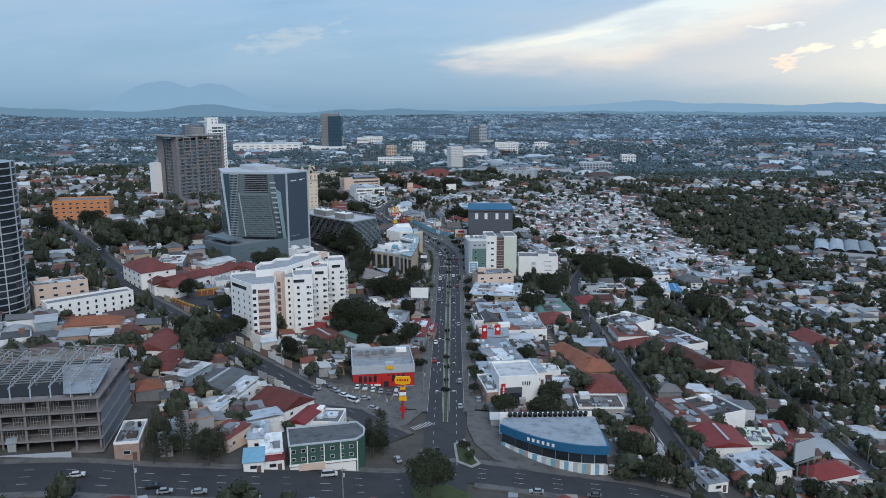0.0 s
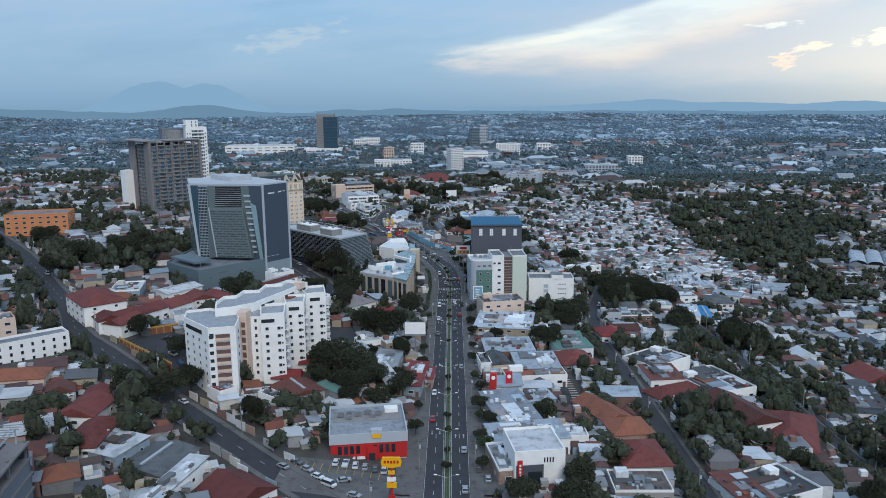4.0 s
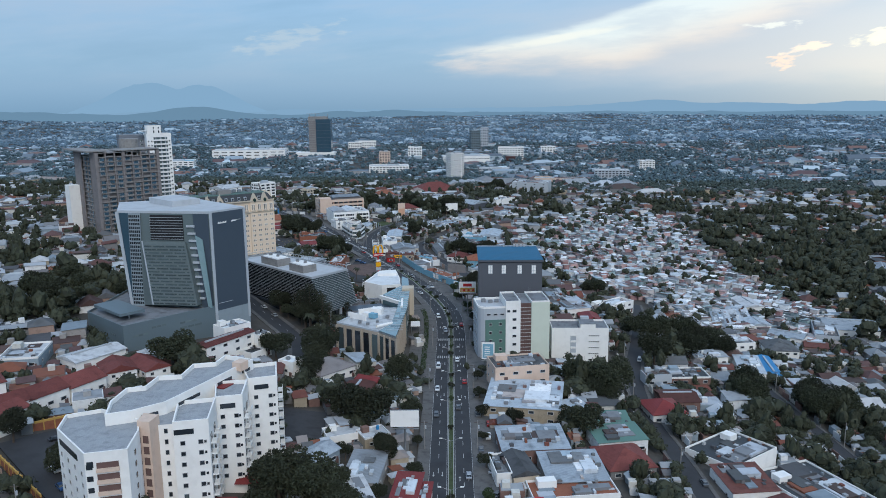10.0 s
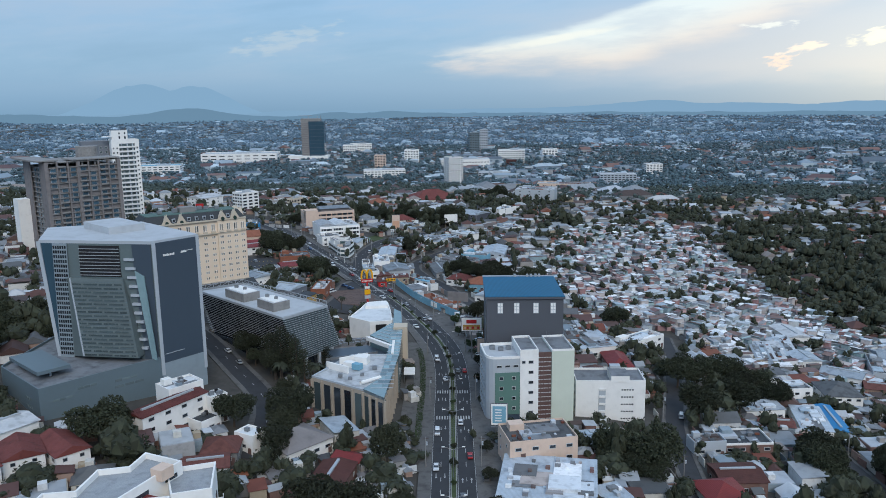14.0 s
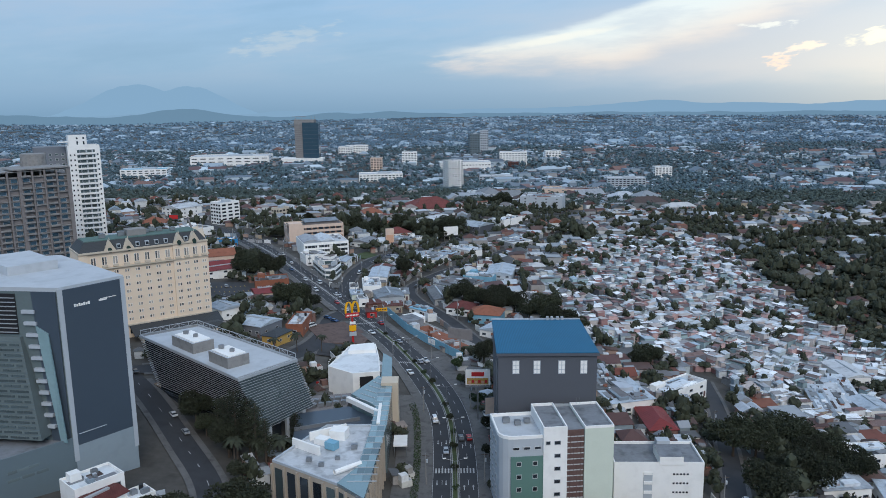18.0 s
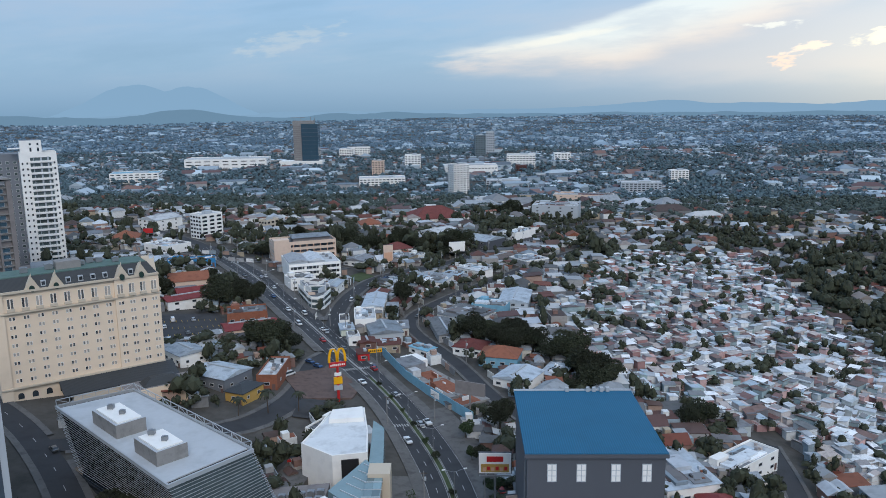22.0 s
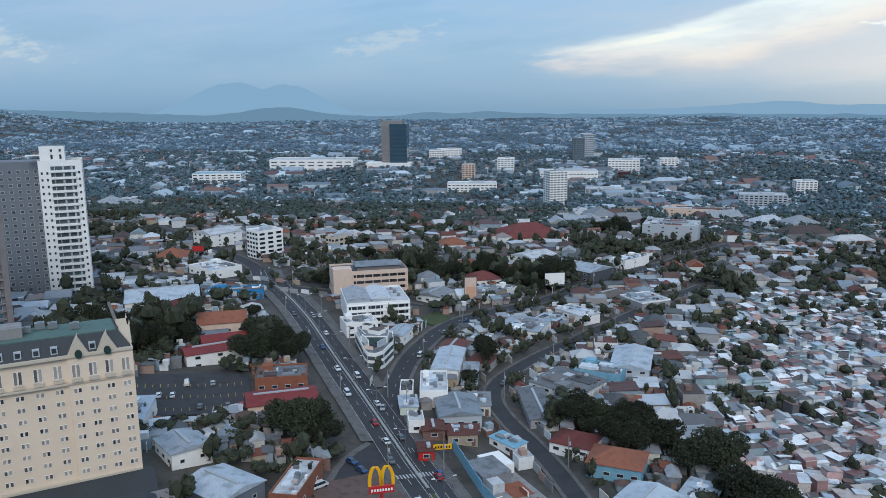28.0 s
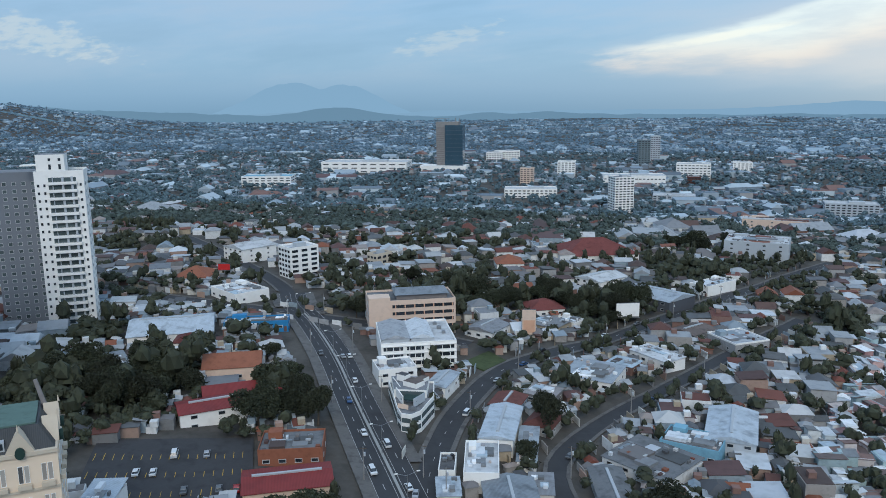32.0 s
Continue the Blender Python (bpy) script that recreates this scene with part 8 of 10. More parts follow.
def concrete_frame():
    root = thing("building_shell", -130, 239, 13, 9, "unfinished concrete frame with bare steel roof trusses", "building shell")
    w, d = 50, 36
    for f in range(5):
        part("floor_slab", Mesh().box(0, 0, f * 4.3 - 0.4, w + 0.8, d + 0.8, 0.55), M["browncon"], root)
    for i in range(8):
        for j in range(4):
            part("column", Mesh().box(-w / 2 + 0.6 + i * (w - 1.2) / 7, -d / 2 + 0.6 + j * (d - 1.2) / 3, -4, 0.6, 0.6, 22), M["browncon"], root)
    part("side_wall", Mesh().box(w / 2 - 0.2, 1, -4, 0.4, d - 2, 16.5), M["palewing"], root, "blue-grey rendered side wall")
    # dark back and inner walls put the shade of the open floors into colour
    part("back_wall", Mesh().box(0, d / 2 - 0.4, 0, w, 0.4, 16), M["greyclad"], root)
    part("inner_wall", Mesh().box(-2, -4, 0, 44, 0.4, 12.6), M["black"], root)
    for f in range(1, 4):
        for i in range(14):
            u = -w / 2 + 2 + i * 3.45
            part("rail", Mesh().box(u, -d / 2 + 1.6, f * 4.3 + 1.2, 3.3, 0.1, 0.12), M["concrete"], root)
            if (i * 5 + f * 3) % 7 > 1:
                part("rail", Mesh().box(u, -d / 2 + 1.6, f * 4.3 + 2.5, 3.3, 0.1, 0.12), M["concrete"], root)
                for b in range(5):
                    part("upright", Mesh().box(u - 1.5 + b * 0.75, -d / 2 + 1.6, f * 4.3 + 0.1, 0.11, 0.12, 3.7), M["concrete"], root)
    part("roof_sheet", Mesh().loft([(15, -d / 2 + 0.5, 18.4), (w / 2 - 1, -d / 2 + 0.5, 18.4), (w / 2 - 1, 2, 20.8), (9, 2, 20.8)], [(15, -d / 2 + 0.5, 18.6), (w / 2 - 1, -d / 2 + 0.5, 18.6), (w / 2 - 1, 2, 21.0), (9, 2, 21.0)]), M["tin"], root)
    # black sheet stands in for the darkness inside the open roof
    part("roof_deck", Mesh().box(-2, 1, 17.3, w - 6, d - 4, 0.25), M["black"], root, "black sheet on the top slab in place of roof shade")
    for i in range(9):
        u = -w / 2 + 2 + i * 5.7
        t = part("truss", Mesh().box(u, 0, 21.0, 0.25, d, 0.3).box(u, 0, 22.6, 0.25, d * 0.8, 0.25), M["greypale"], root)
        for k in range(9):
            part("truss_web", Mesh().tube((u, -d / 2 + 1 + k * 3.8, 21.2), (u, -d / 2 + 2.9 + k * 3.8, 22.7), 0.1, 0.1, 4), M["greypale"], t)
        for s in (-1, 1):
            part("post", Mesh().box(u, s * (d / 2 - 1), 17.2, 0.35, 0.35, 4.2), M["greypale"], root)
    for k in range(20):
        part("purlin", Mesh().box(0, -d / 2 + 0.8 + k * 1.8, 23.4 - abs(k - 9.5) * 0.1, w, 0.14, 0.18), M["concrete"], root)
    part("site_fence", Mesh().box(-4, -d / 2 - 4, -3, 42, 0.2, 5), M["greypale"], root, "pale grey site hoarding")
    for i in range(6):
        keep(-150 + i * 9, 233 + i * 1.4, 13), keep(-152 + i * 9, 245 + i * 1.4, 12)


def round_tower():
    root = thing("tower", -207, 352, 20, 0, "dark glass tower with thin floor bands", "tower")
    ring = [(14 * math.cos(k * math.pi / 10), 14 * math.sin(k * math.pi / 10)) for k in range(20)]
    part("glass_wall", Mesh().prism(ring, -6, 70), M["glass"], root)
    for f in range(22):
        part("floor_band", Mesh().prism([(x * 1.03, y * 1.03) for x, y in ring], f * 3.2, f * 3.2 + 0.45, bottom=True), M["slat"], root)
    for k in range(0, 20, 2):
        part("mullion", Mesh().box(ring[k][0] * 1.02, ring[k][1] * 1.02, 0, 0.4, 0.4, 70), M["greypale"], root)
    keep(-207, 352, 18)


def building_site():
    """The walled demolition plot beyond the bend."""
    pts = [Vector(p) for p in ((-33, 719), (-21.5, 694), (-6, 669), (6, 650))]
    fence = thing("site_hoarding", -20, 690, gz(-20, 690), 0, "long sky blue site hoarding with a white board", "hoarding")
    for a, b in zip(pts, pts[1:]):
        n = 5
        for i in range(n):
            p, q = a.lerp(b, i / n), a.lerp(b, (i + 1) / n)
            c = (p + q) / 2
            an = math.degrees(math.atan2((q - p).y, (q - p).x))
            part("fence_panel", Mesh().box(c.x + 20, c.y - 690, gz(c.x, c.y) - gz(-20, 690) - 1.5, (q - p).length - 0.08, 0.2, 5.2, an), M["skyblue"], fence)
    c = pts[2].lerp(pts[1], 0.15)
    part("notice_board", Mesh().box(c.x + 20 - 0.2, c.y - 690 - 0.25, gz(c.x, c.y) - gz(-20, 690) + 0.5, 6, 0.2, 2.6, -57), M["white"], fence)
    slab = thing("ruined_plot", -8, 690, gz(-8, 690), -57, "demolition plot with terracotta floors and rubble walls", "plot")
    for u, v, su, sv, m, h in ((0, 0, 54, 15, "concrete", 0.3), (6, 1, 14, 8, "brick", 0.4), (-9, 2, 9, 7, "brick", 0.4), (22, -1, 9, 9, "brick", 0.42), (-20, -2, 12, 10, "roofgrey", 4.2), (-24, 3, 10, 8, "white", 3.6), (-13, -4, 7, 4, "roofwhite", 3.4)):
        part("floor_slab" if h < 1 else "remaining_room", Mesh().box(u, v, -1.2, su, sv, 1.2 + h), M[m], slab)
    rnd = random.Random(9)
    for i in range(26):
        part("broken_wall", Mesh().box(rnd.uniform(-24, 25), rnd.uniform(-7, 7), 0, rnd.uniform(1.5, 6), 0.25, rnd.uniform(0.5, 2.4), rnd.choice((0, 90))), M[rnd.choice(("white", "brick", "concrete"))], slab)
    for i in range(7):
        x, y = -34 + i * 6.0, 722 - i * 10.5
        keep(x + 7, y + 4, 9)
    b = thing("billboard", 5, 655, gz(5, 655), -25, "dark backside of a tall billboard on a post", "billboard")
    part("post", Mesh().tube((0, 0, -1), (0, 0, 9), 0.4, 0.35, 8), M["browncon"], b)
    part("board", Mesh().box(0, 0, 8.4, 12, 0.5, 5), M["browncon"], b)


def arched_hall():
    root = thing("hall", 374, 742, gz(374, 742), -24, "long grey hall with arched sheet roofs", "hall")
    part("wall", Mesh().prism(rect(0, 0, 52, 54), -6, 5), M["greypale"], root)
    for k in range(4):
        u0 = -26 + 13 * k
        arc = [(u0 + 6.5 - 6.5 * math.cos(math.pi * i / 8), 5 + 3.4 * math.sin(math.pi * i / 8)) for i in range(9)]
        me = Mesh()
        for (xa, za), (xb, zb) in zip(arc, arc[1:]):
            me.poly(((xa, -28, za), (xb, -28, zb), (xb, 28, zb), (xa, 28, za)))
            me.poly(((xa, -28, za - 0.25), (xa, 28, za - 0.25), (xb, 28, zb - 0.25), (xb, -28, zb - 0.25)))
        part("arched_roof", me, M["tin"], root, "grey arched sheet roof")
        part("gable_wall", Mesh().poly([(x, -26.8, z) for x, z in arc] + [(arc[-1][0], -26.8, 4.9), (arc[0][0], -26.8, 4.9)]), M["black"], root)
    for i in range(-1, 2):
        for j in range(-1, 2):
            keep(374 + 17 * i, 742 + 17 * j, 10)


arched_hall()


def nose_building():
    """The wedge of shops where the street forks off."""
    root = thing("shop", -76, 797, gz(-76, 797), 0, "white round-nosed corner shops with glass bands and roof boards", "shop")
    ring = local(root, [(-78, 785), (-75.5, 780.5), (-72, 780), (-69.5, 784), (-68, 798), (-71, 812), (-88, 810)])
    part("wall", Mesh().prism(ring, -5, 5.8, top=1), [M["white"], M["roofgrey"]], root)
    parapet(root, ring, 5.8, 0.8, 0.3)
    upper = local(root, [(-82, 796), (-70.5, 797), (-72.5, 810.5), (-86.5, 808.8)])
    part("upper_storey", Mesh().prism(upper, 5.8, 8.8, top=1), [M["white"], M["roofgrey"]], root)
    part("upper_glass", Mesh().prism(local(root, [(-81, 795.8), (-71.5, 796.7), (-71.5, 797), (-81, 796.2)]), 6.6, 8.2), M["dimglass"], root)
    part("terrace_awning", Mesh().box(*local(root, [(-74.5, 791)])[0], 8.0, 6, 5, 0.2, -10), M["awning"], root)
    k = len(ring)
    for f in range(2):
        for i in range(k):
            a, b = Vector(ring[i]), Vector(ring[(i + 1) % k])
            t = (b - a).normalized()
            c = (a + b) / 2 + Vector((t.y, -t.x)) * 0.04
            an = math.degrees(math.atan2(t.y, t.x))
            part("glass_band", Mesh().box(c.x, c.y, 0.5 + f * 3.0, (b - a).length * 0.9, 0.14, 1.6), M["dimglass"], root).matrix_basis = Matrix.Translation((c.x, c.y, 0)) @ Matrix.Rotation(radians(an), 4, "Z") @ Matrix.Translation((-c.x, -c.y, 0))
    for x, y, an, w, h, m in ((-79, 792, -60, 9, 3.2, "white"), (-71.5, 790, 70, 7, 3, "greypale"), (-76, 785, -15, 4, 1.6, "peachpale"), (-83, 803, -60, 10, 2.6, "white")):
        q = local(root, [(x, y)])[0]
        part("roof_board", Mesh().box(*q, 6.4, w, 0.3, h, an), M[m], root)
    for x, y, sx, sy, hh in ((-76, 801, 6, 5, 1.8), (-81, 805.5, 4, 3, 2.4), (-74, 806, 3, 4, 1.4)):
        part("roof_room", Mesh().box(*local(root, [(x, y)])[0], 8.8, sx, sy, hh, -25, 0, 1), [M["white"], M["flatmix"]], root)
    roof_units(root, [(*local(root, [(x, y)])[0], 1.5) for x, y in ((-73, 793.5), (-77.5, 792), (-72.5, 786), (-76.5, 787))], 5.8)
    for i, (x, y) in enumerate(((-84, 806), (-77, 795), (-72, 787), (-80, 800))):
        keep(x, y, 6)


nose_building()
flat_patch("lawn", [(-68, 856), (-58, 850), (-51, 866), (-60, 875)], 0.15, "grass", "walled plot of rough grass beside the fork", "lawn")
keep(-60, 862, 10)
corner_block(), curved_shop(), white_cube_shop(), concrete_frame(), round_tower(), building_site()


# ---- signs ----
def billboard(x, y, rot, w, h, z0, face, label, legs=1):
    b = thing("billboard", x, y, gz(x, y), rot, label, "billboard")
    for i in range(legs):
        u = (i - (legs - 1) / 2) * w * 0.5
        part("post", Mesh().tube((u, 0.4, -1), (u, 0.4, z0 + h * 0.5), 0.35, 0.3, 8), M["steel"], b)
    part("board", Mesh().box(0, 0, z0, w, 0.35, h), M[face], b)
    part("board_frame", Mesh().box(0, 0.3, z0 - 0.25, w + 0.4, 0.3, h + 0.5), M["greyclad"], b)
    part("catwalk", Mesh().box(0, -0.6, z0 - 0.5, w, 0.9, 0.12), M["steel"], b)
    return b


billboard(-13.7, 414.5, 0, 9.4, 5.6, 11.2, "white", "blank white roadside billboard on a post")
bb = billboard(17.5, 497, -4, 5.6, 7.6, 6.0, "white", "white framed totem board with a blue face", 2)
part("blue_face", Mesh().box(0, -0.22, 6.7, 4.6, 0.12, 6.2), M["skyblue"], bb)
for i in range(5):
    part("text_bar", Mesh().box(-0.3, -0.3, 7.4 + i * 1.0, 2.4 - 0.3 * (i % 2), 0.06, 0.35), M["white"], bb)
fb = billboard(10.4, 583.4, -2, 9, 6, 13.4, "white", "food advertising billboard on a steel post")
part("advert_block", Mesh().box(0, -0.22, 13.8, 7.8, 0.1, 2.4), M["ochre"], fb)
for i in range(6):
    part("advert_spot", Mesh().box(-3 + i * 1.2, -0.3, 14.1 + 0.3 * (i % 2), 0.9, 0.08, 1.1), M["red"] if i % 2 else M["peach"], fb)
part("advert_title", Mesh().box(0, -0.24, 16.9, 4.6, 0.08, 1.6), M["red"], fb)
billboard(15.5, 570, 10, 6, 6, 8, "peachpale", "second advertising board beside the hall")
ps = billboard(-44.5, 900.5, 12, 6.4, 12, 2, "peachpale", "pale pink advertising tower board", 1)
part("pink_face", Mesh().box(0, -0.24, 3, 5.4, 0.1, 6), M["peach"], ps)
billboard(128, 262, 30, 11, 7, 9, "greypale", "steel billboard with a faded advert over the street", 2)
billboard(2, 946, 15, 12, 7, 3, "white", "white roadside advert board")
billboard(-228, 958, 5, 7, 3.4, 6, "red", "red lit advert board by the far junction")


def arch_sign():
    root = thing("arch_sign", -44.5, 660, gz(-44.5, 660), 20, "tall pole sign with two yellow arches over a red panel", "sign")
    part("pole", Mesh().tube((0, 0, -1), (0, 0, 15), 0.6, 0.45, 8), M["red"], root)
    for s in (-1, 1):
        me = Mesh()
        for k in range(15):
            a = math.pi * k / 14
            x, z, wd = s * 1.55 - 1.5 * math.cos(a), 15.6 + 5.2 * math.sin(a) ** 0.8, 0.42
            me.v += [(x - wd, -0.35, z), (x + wd, -0.35, z), (x + wd, 0.35, z), (x - wd, 0.35, z)]
            if k:
                n = 4 * k
                for q in range(4):
                    r = (q + 1) % 4
                    me.f.append((n - 4 + q, n - 4 + r, n + r, n + q))
                    me.m.append(0)
        part("arch", me, M["yellow"], root, "yellow arch")
    part("red_panel", Mesh().box(0, -0.1, 13.6, 6.4, 0.9, 1.9), M["red"], root)
    for i in range(8):
        part("letter_bar", Mesh().box(-2.5 + i * 0.72, -0.6, 14.2, 0.45, 0.1, 0.7), M["white"], root)
    part("white_panel", Mesh().box(0, -0.2, 10.2, 2.6, 0.7, 1.2), M["white"], root)
    part("yellow_panel", Mesh().box(0, -0.2, 7.0, 3.2, 0.8, 2.6), M["yellow"], root)
    part("menu_panel", Mesh().box(0, -0.2, 4.6, 3.2, 0.8, 1.8), M["greypale"], root)


arch_sign()
ys = thing("sign", -35.5, 711, gz(-35.5, 711), 14, "yellow shop sign board on two posts", "sign")
part("board", Mesh().box(0, 0, 3.2, 6.0, 0.3, 1.7), M["yellow"], ys)
for u in (-2.4, 2.4):
    part("post", Mesh().tube((u, 0.2, -0.5), (u, 0.2, 4.4), 0.09, 0.09, 6), M["steel"], ys)
for i in range(6):
    part("letter_bar", Mesh().box(-2.2 + i * 0.88, -0.2, 3.7, 0.5, 0.08, 0.7), M["black"], ys)
for x, y in ((19.5, 368), (26, 371)):
    root = thing("totem_sign", x, y, gz(x, y), 0, "red column sign with a white disc", "sign")
    part("column", Mesh().box(0, 0, -1, 2.6, 1.6, 11), M["red"], root)
    part("disc", Mesh().tube((0, -0.82, 8.2), (0, -0.9, 8.2), 0.8, 0.8, 14), M["white"], root)


# ---- street furniture ----
def lamp_proto():
    root = thing("street_lamp", 0, 0, 0, 0, "double-armed grey street lamp on the median", "street lamp", "median street lamps")
    part("pole", Mesh().tube((0, 0, 0), (0, 0, 9.5), 0.13, 0.08, 7), M["steel"], root)
    for s in (-1, 1):
        arm = part("arm", Mesh().tube((0, 0, 9.2), (s * 3.0, 0, 10.2), 0.06, 0.05, 5), M["steel"], root)
        part("lantern", Mesh().box(s * 3.2, 0, 10.1, 1.0, 0.35, 0.2), M["white"], arm)
    return root


LAMP = lamp_proto()
pts = spaced([p for p in AVENUE if 280 < p.y < 900], 30.0)
for i, p in enumerate(pts):
    t = (pts[min(i + 1, len(pts) - 1)] - pts[max(i - 1, 0)])
    m = pose(p.x, p.y, gz(p.x, p.y) + 0.2, 0, 0, math.degrees(math.atan2(t.y, t.x)) - 90)
    if i == 0:
        LAMP.matrix_basis = m
    else:
        copy_thing(LAMP, m)


def pole_proto():
    root = thing("utility_pole", 0, 0, 0, 0, "grey concrete utility pole with crossarms", "utility pole", "utility poles along the streets")
    part("pole", Mesh().tube((0, 0, -1), (0, 0, 10.5), 0.19, 0.12, 7), M["concrete"], root)
    for z in (9.8,):
        part("crossarm", Mesh().box(0, 0, z, 2.2, 0.14, 0.14), M["bark"], root)
    part("transformer", Mesh().tube((0.4, 0, 7.6), (0.4, 0, 8.7), 0.3, 0.3, 8), M["greypale"], root)
    return root


POLE = pole_proto()
first = True
for line, off, y0, y1 in ((SIDE_L, 5.6, 270, 560), (RIGHT_A, -4.4, 240, 640), (RIGHT_B, 4.4, 230, 540), (CROSS_L, 9.6, 0, 400), (FORK, 5.4, 740, 1100), (SIDE_M, 4.4, 660, 900), (AVENUE, 9.0, 300, 900), (AVENUE, -9.0, 300, 900)):
    for p in offset(spaced([q for q in line if y0 < q.y < y1], 56.0), off):
        m = pose(p.x, p.y, gz(p.x, p.y), 0, 0, random.uniform(-20, 20))
        if first:
            POLE.matrix_basis = m
            first = False
        else:
            copy_thing(POLE, m)


# ---- vehicles ----
def car_proto(colour, kind):
    body = mat("car_paint_" + colour, dict(white=(0.7, 0.7, 0.7), silver=(0.35, 0.36, 0.38), black=(0.02, 0.02, 0.024), red=(0.35, 0.02, 0.02), blue=(0.03, 0.08, 0.2), grey=(0.12, 0.125, 0.13))[colour], 0.3, 0.2, var=0.04, spec=0.6)
    label = {"car": f"{colour} saloon car with dark windows", "van": f"{colour} van with dark windows", "pickup": f"{colour} pickup truck with an open bed"}[kind]
    root = thing("pickup_truck" if kind == "pickup" else kind, 0, 0, 0, 0, label, kind, "vehicles on the streets")
    L_, W_ = (4.4, 1.78) if kind == "car" else (5.1, 1.9)
    prof = {"car": [(-2.2, 0.35), (2.2, 0.35), (2.2, 0.75), (1.2, 0.92), (-1.7, 0.95), (-2.2, 0.85)], "van": [(-2.5, 0.4), (2.5, 0.4), (2.5, 0.95), (1.9, 1.15), (-2.5, 1.15)], "pickup": [(-2.5, 0.45), (2.5, 0.45), (2.5, 0.95), (1.3, 1.1), (-2.5, 1.1)]}[kind]
    part("body", Mesh().loft([(x, -W_ / 2, z) for x, z in prof], [(x, -W_ / 2 + 0.001, z) for x, z in prof]).loft([(x, W_ / 2, z) for x, z in prof], [(x, -W_ / 2, z) for x, z in prof]).poly([(x, W_ / 2, z) for x, z in prof][::-1]), body, root)
    x0, x1, zc, zt = {"car": (-1.75, 1.1, 0.93, 1.45), "van": (-2.45, 1.8, 1.15, 2.0), "pickup": (-0.4, 1.3, 1.1, 1.75)}[kind]
    lo = [(x0, -W_ / 2 + 0.06, zc), (x1, -W_ / 2 + 0.06, zc), (x1, W_ / 2 - 0.06, zc), (x0, W_ / 2 - 0.06, zc)]
    hi = [(x0 + 0.45, -W_ / 2 + 0.22, zt - 0.06), (x1 - 0.6, -W_ / 2 + 0.22, zt - 0.06), (x1 - 0.6, W_ / 2 - 0.22, zt - 0.06), (x0 + 0.45, W_ / 2 - 0.22, zt - 0.06)]
    part("cabin_glass", Mesh().loft(lo, hi), M["glass"], root)
    part("roof", Mesh().loft([(x, y, z) for x, y, z in hi], [(x * 0.97, y * 0.97, zt) for x, y, z in hi]), body, root)
    for x in (-L_ * 0.31, L_ * 0.31):
        for s in (-1, 1):
            part("wheel", Mesh().tube((x, s * (W_ / 2 - 0.2), 0.32), (x, s * (W_ / 2 + 0.02), 0.32), 0.32, 0.32, 10), M["rubber"], root)
    return root


CARS = [car_proto(c, k) for c, k in (("white", "car"), ("silver", "car"), ("black", "car"), ("red", "car"), ("grey", "car"), ("blue", "car"), ("white", "van"), ("white", "pickup"))]
for i, p in enumerate(CARS):
    p.matrix_basis = pose(-20 + 6 * i, -120, gz(-20 + 6 * i, -120))


def park(x, y, rot, k=None):
    """A vehicle standing on the ground at that place."""
    k = random.choice((0, 0, 1, 1, 2, 3, 4, 4, 5, 6, 7)) if k is None else k
    copy_thing(CARS[k], pose(x, y, gz(x, y) + 0.03, 0, 0, rot))


def along(line, off, y0, y1, step, chance, rev=0, edge=0.0):
    pts = spaced(resample([tuple(q) for q in line if y0 < q.y < y1], 1.0), step)
    o = offset(pts, off)
    for i in range(len(o) - 1):
        if random.random() < chance:
            t = o[i + 1] - o[i]
            park(o[i].x, o[i].y, math.degrees(math.atan2(t.y, t.x)) + rev)


random.seed(5)
along(AVENUE, 2.8, 290, 900, 27, 0.3), along(AVENUE, 5.6, 290, 900, 27, 0.3)
along(AVENUE, -2.8, 290, 900, 26, 0.32, 180), along(AVENUE, -5.6, 290, 900, 26, 0.32, 180)
along(AVENUE, 10.2, 300, 560, 9, 0.2), along(AVENUE, -10.2, 380, 480, 9, 0.2, 180)
along(RIGHT_A, 2.6, 245, 560, 11, 0.22), along(RIGHT_A, -2.6, 245, 560, 12, 0.12, 180), along(RIGHT_B, 2.6, 230, 500, 10, 0.22), along(SIDE_L, 3.2, 290, 560, 14, 0.25)
along(FORK, 3.4, 740, 1000, 12, 0.2), along(FORK, -3.4, 740, 1000, 14, 0.25, 180), along(SIDE_M, 2.4, 665, 860, 12, 0.3), along(MALL_L, 2.8, 480, 640, 14, 0.3)
for x, y, r, k in ((-103, 209, 18, 0), (-81, 208, 15, 2), (-77, 206, 16, 1), (-68, 208, 14, 1), (-57, 209, 14, 0), (-53, 209, 14, 0), (-44, 206, 14, 4), (-36, 211, 14, 1), (-34, 228, 10, 6), (2, 236, 5, 0), (-8, 243, 30, 3), (-6, 250, 80, 4), (-2, 252, 60, 2), (-14, 245, 110, 1), (30, 226, 176, 1), (48, 227, 174, 4), (66, 226, 172, 0)):
    park(x, y, r, k)
for i in range(6):
    park(-34 + i * 3.1, 302.5, 90 + random.uniform(-3, 3))
for x, y, r in ((-30, 292, 20), (-46, 300, -35), (-42, 296, -35), (-38, 292, -35), (-34, 288, -35), (-26, 284, -20)):
    park(x, y, r)
for i in range(9):
    u = Matrix.Rotation(radians(24), 2) @ Vector((-18 + 4.6 * i, random.choice((-14, -3, 8))))
    park(-131 + u.x, 731 + u.y, 114)
for i in range(5):
    park(46.5, 298 + i * 3.4, random.uniform(-4, 4))


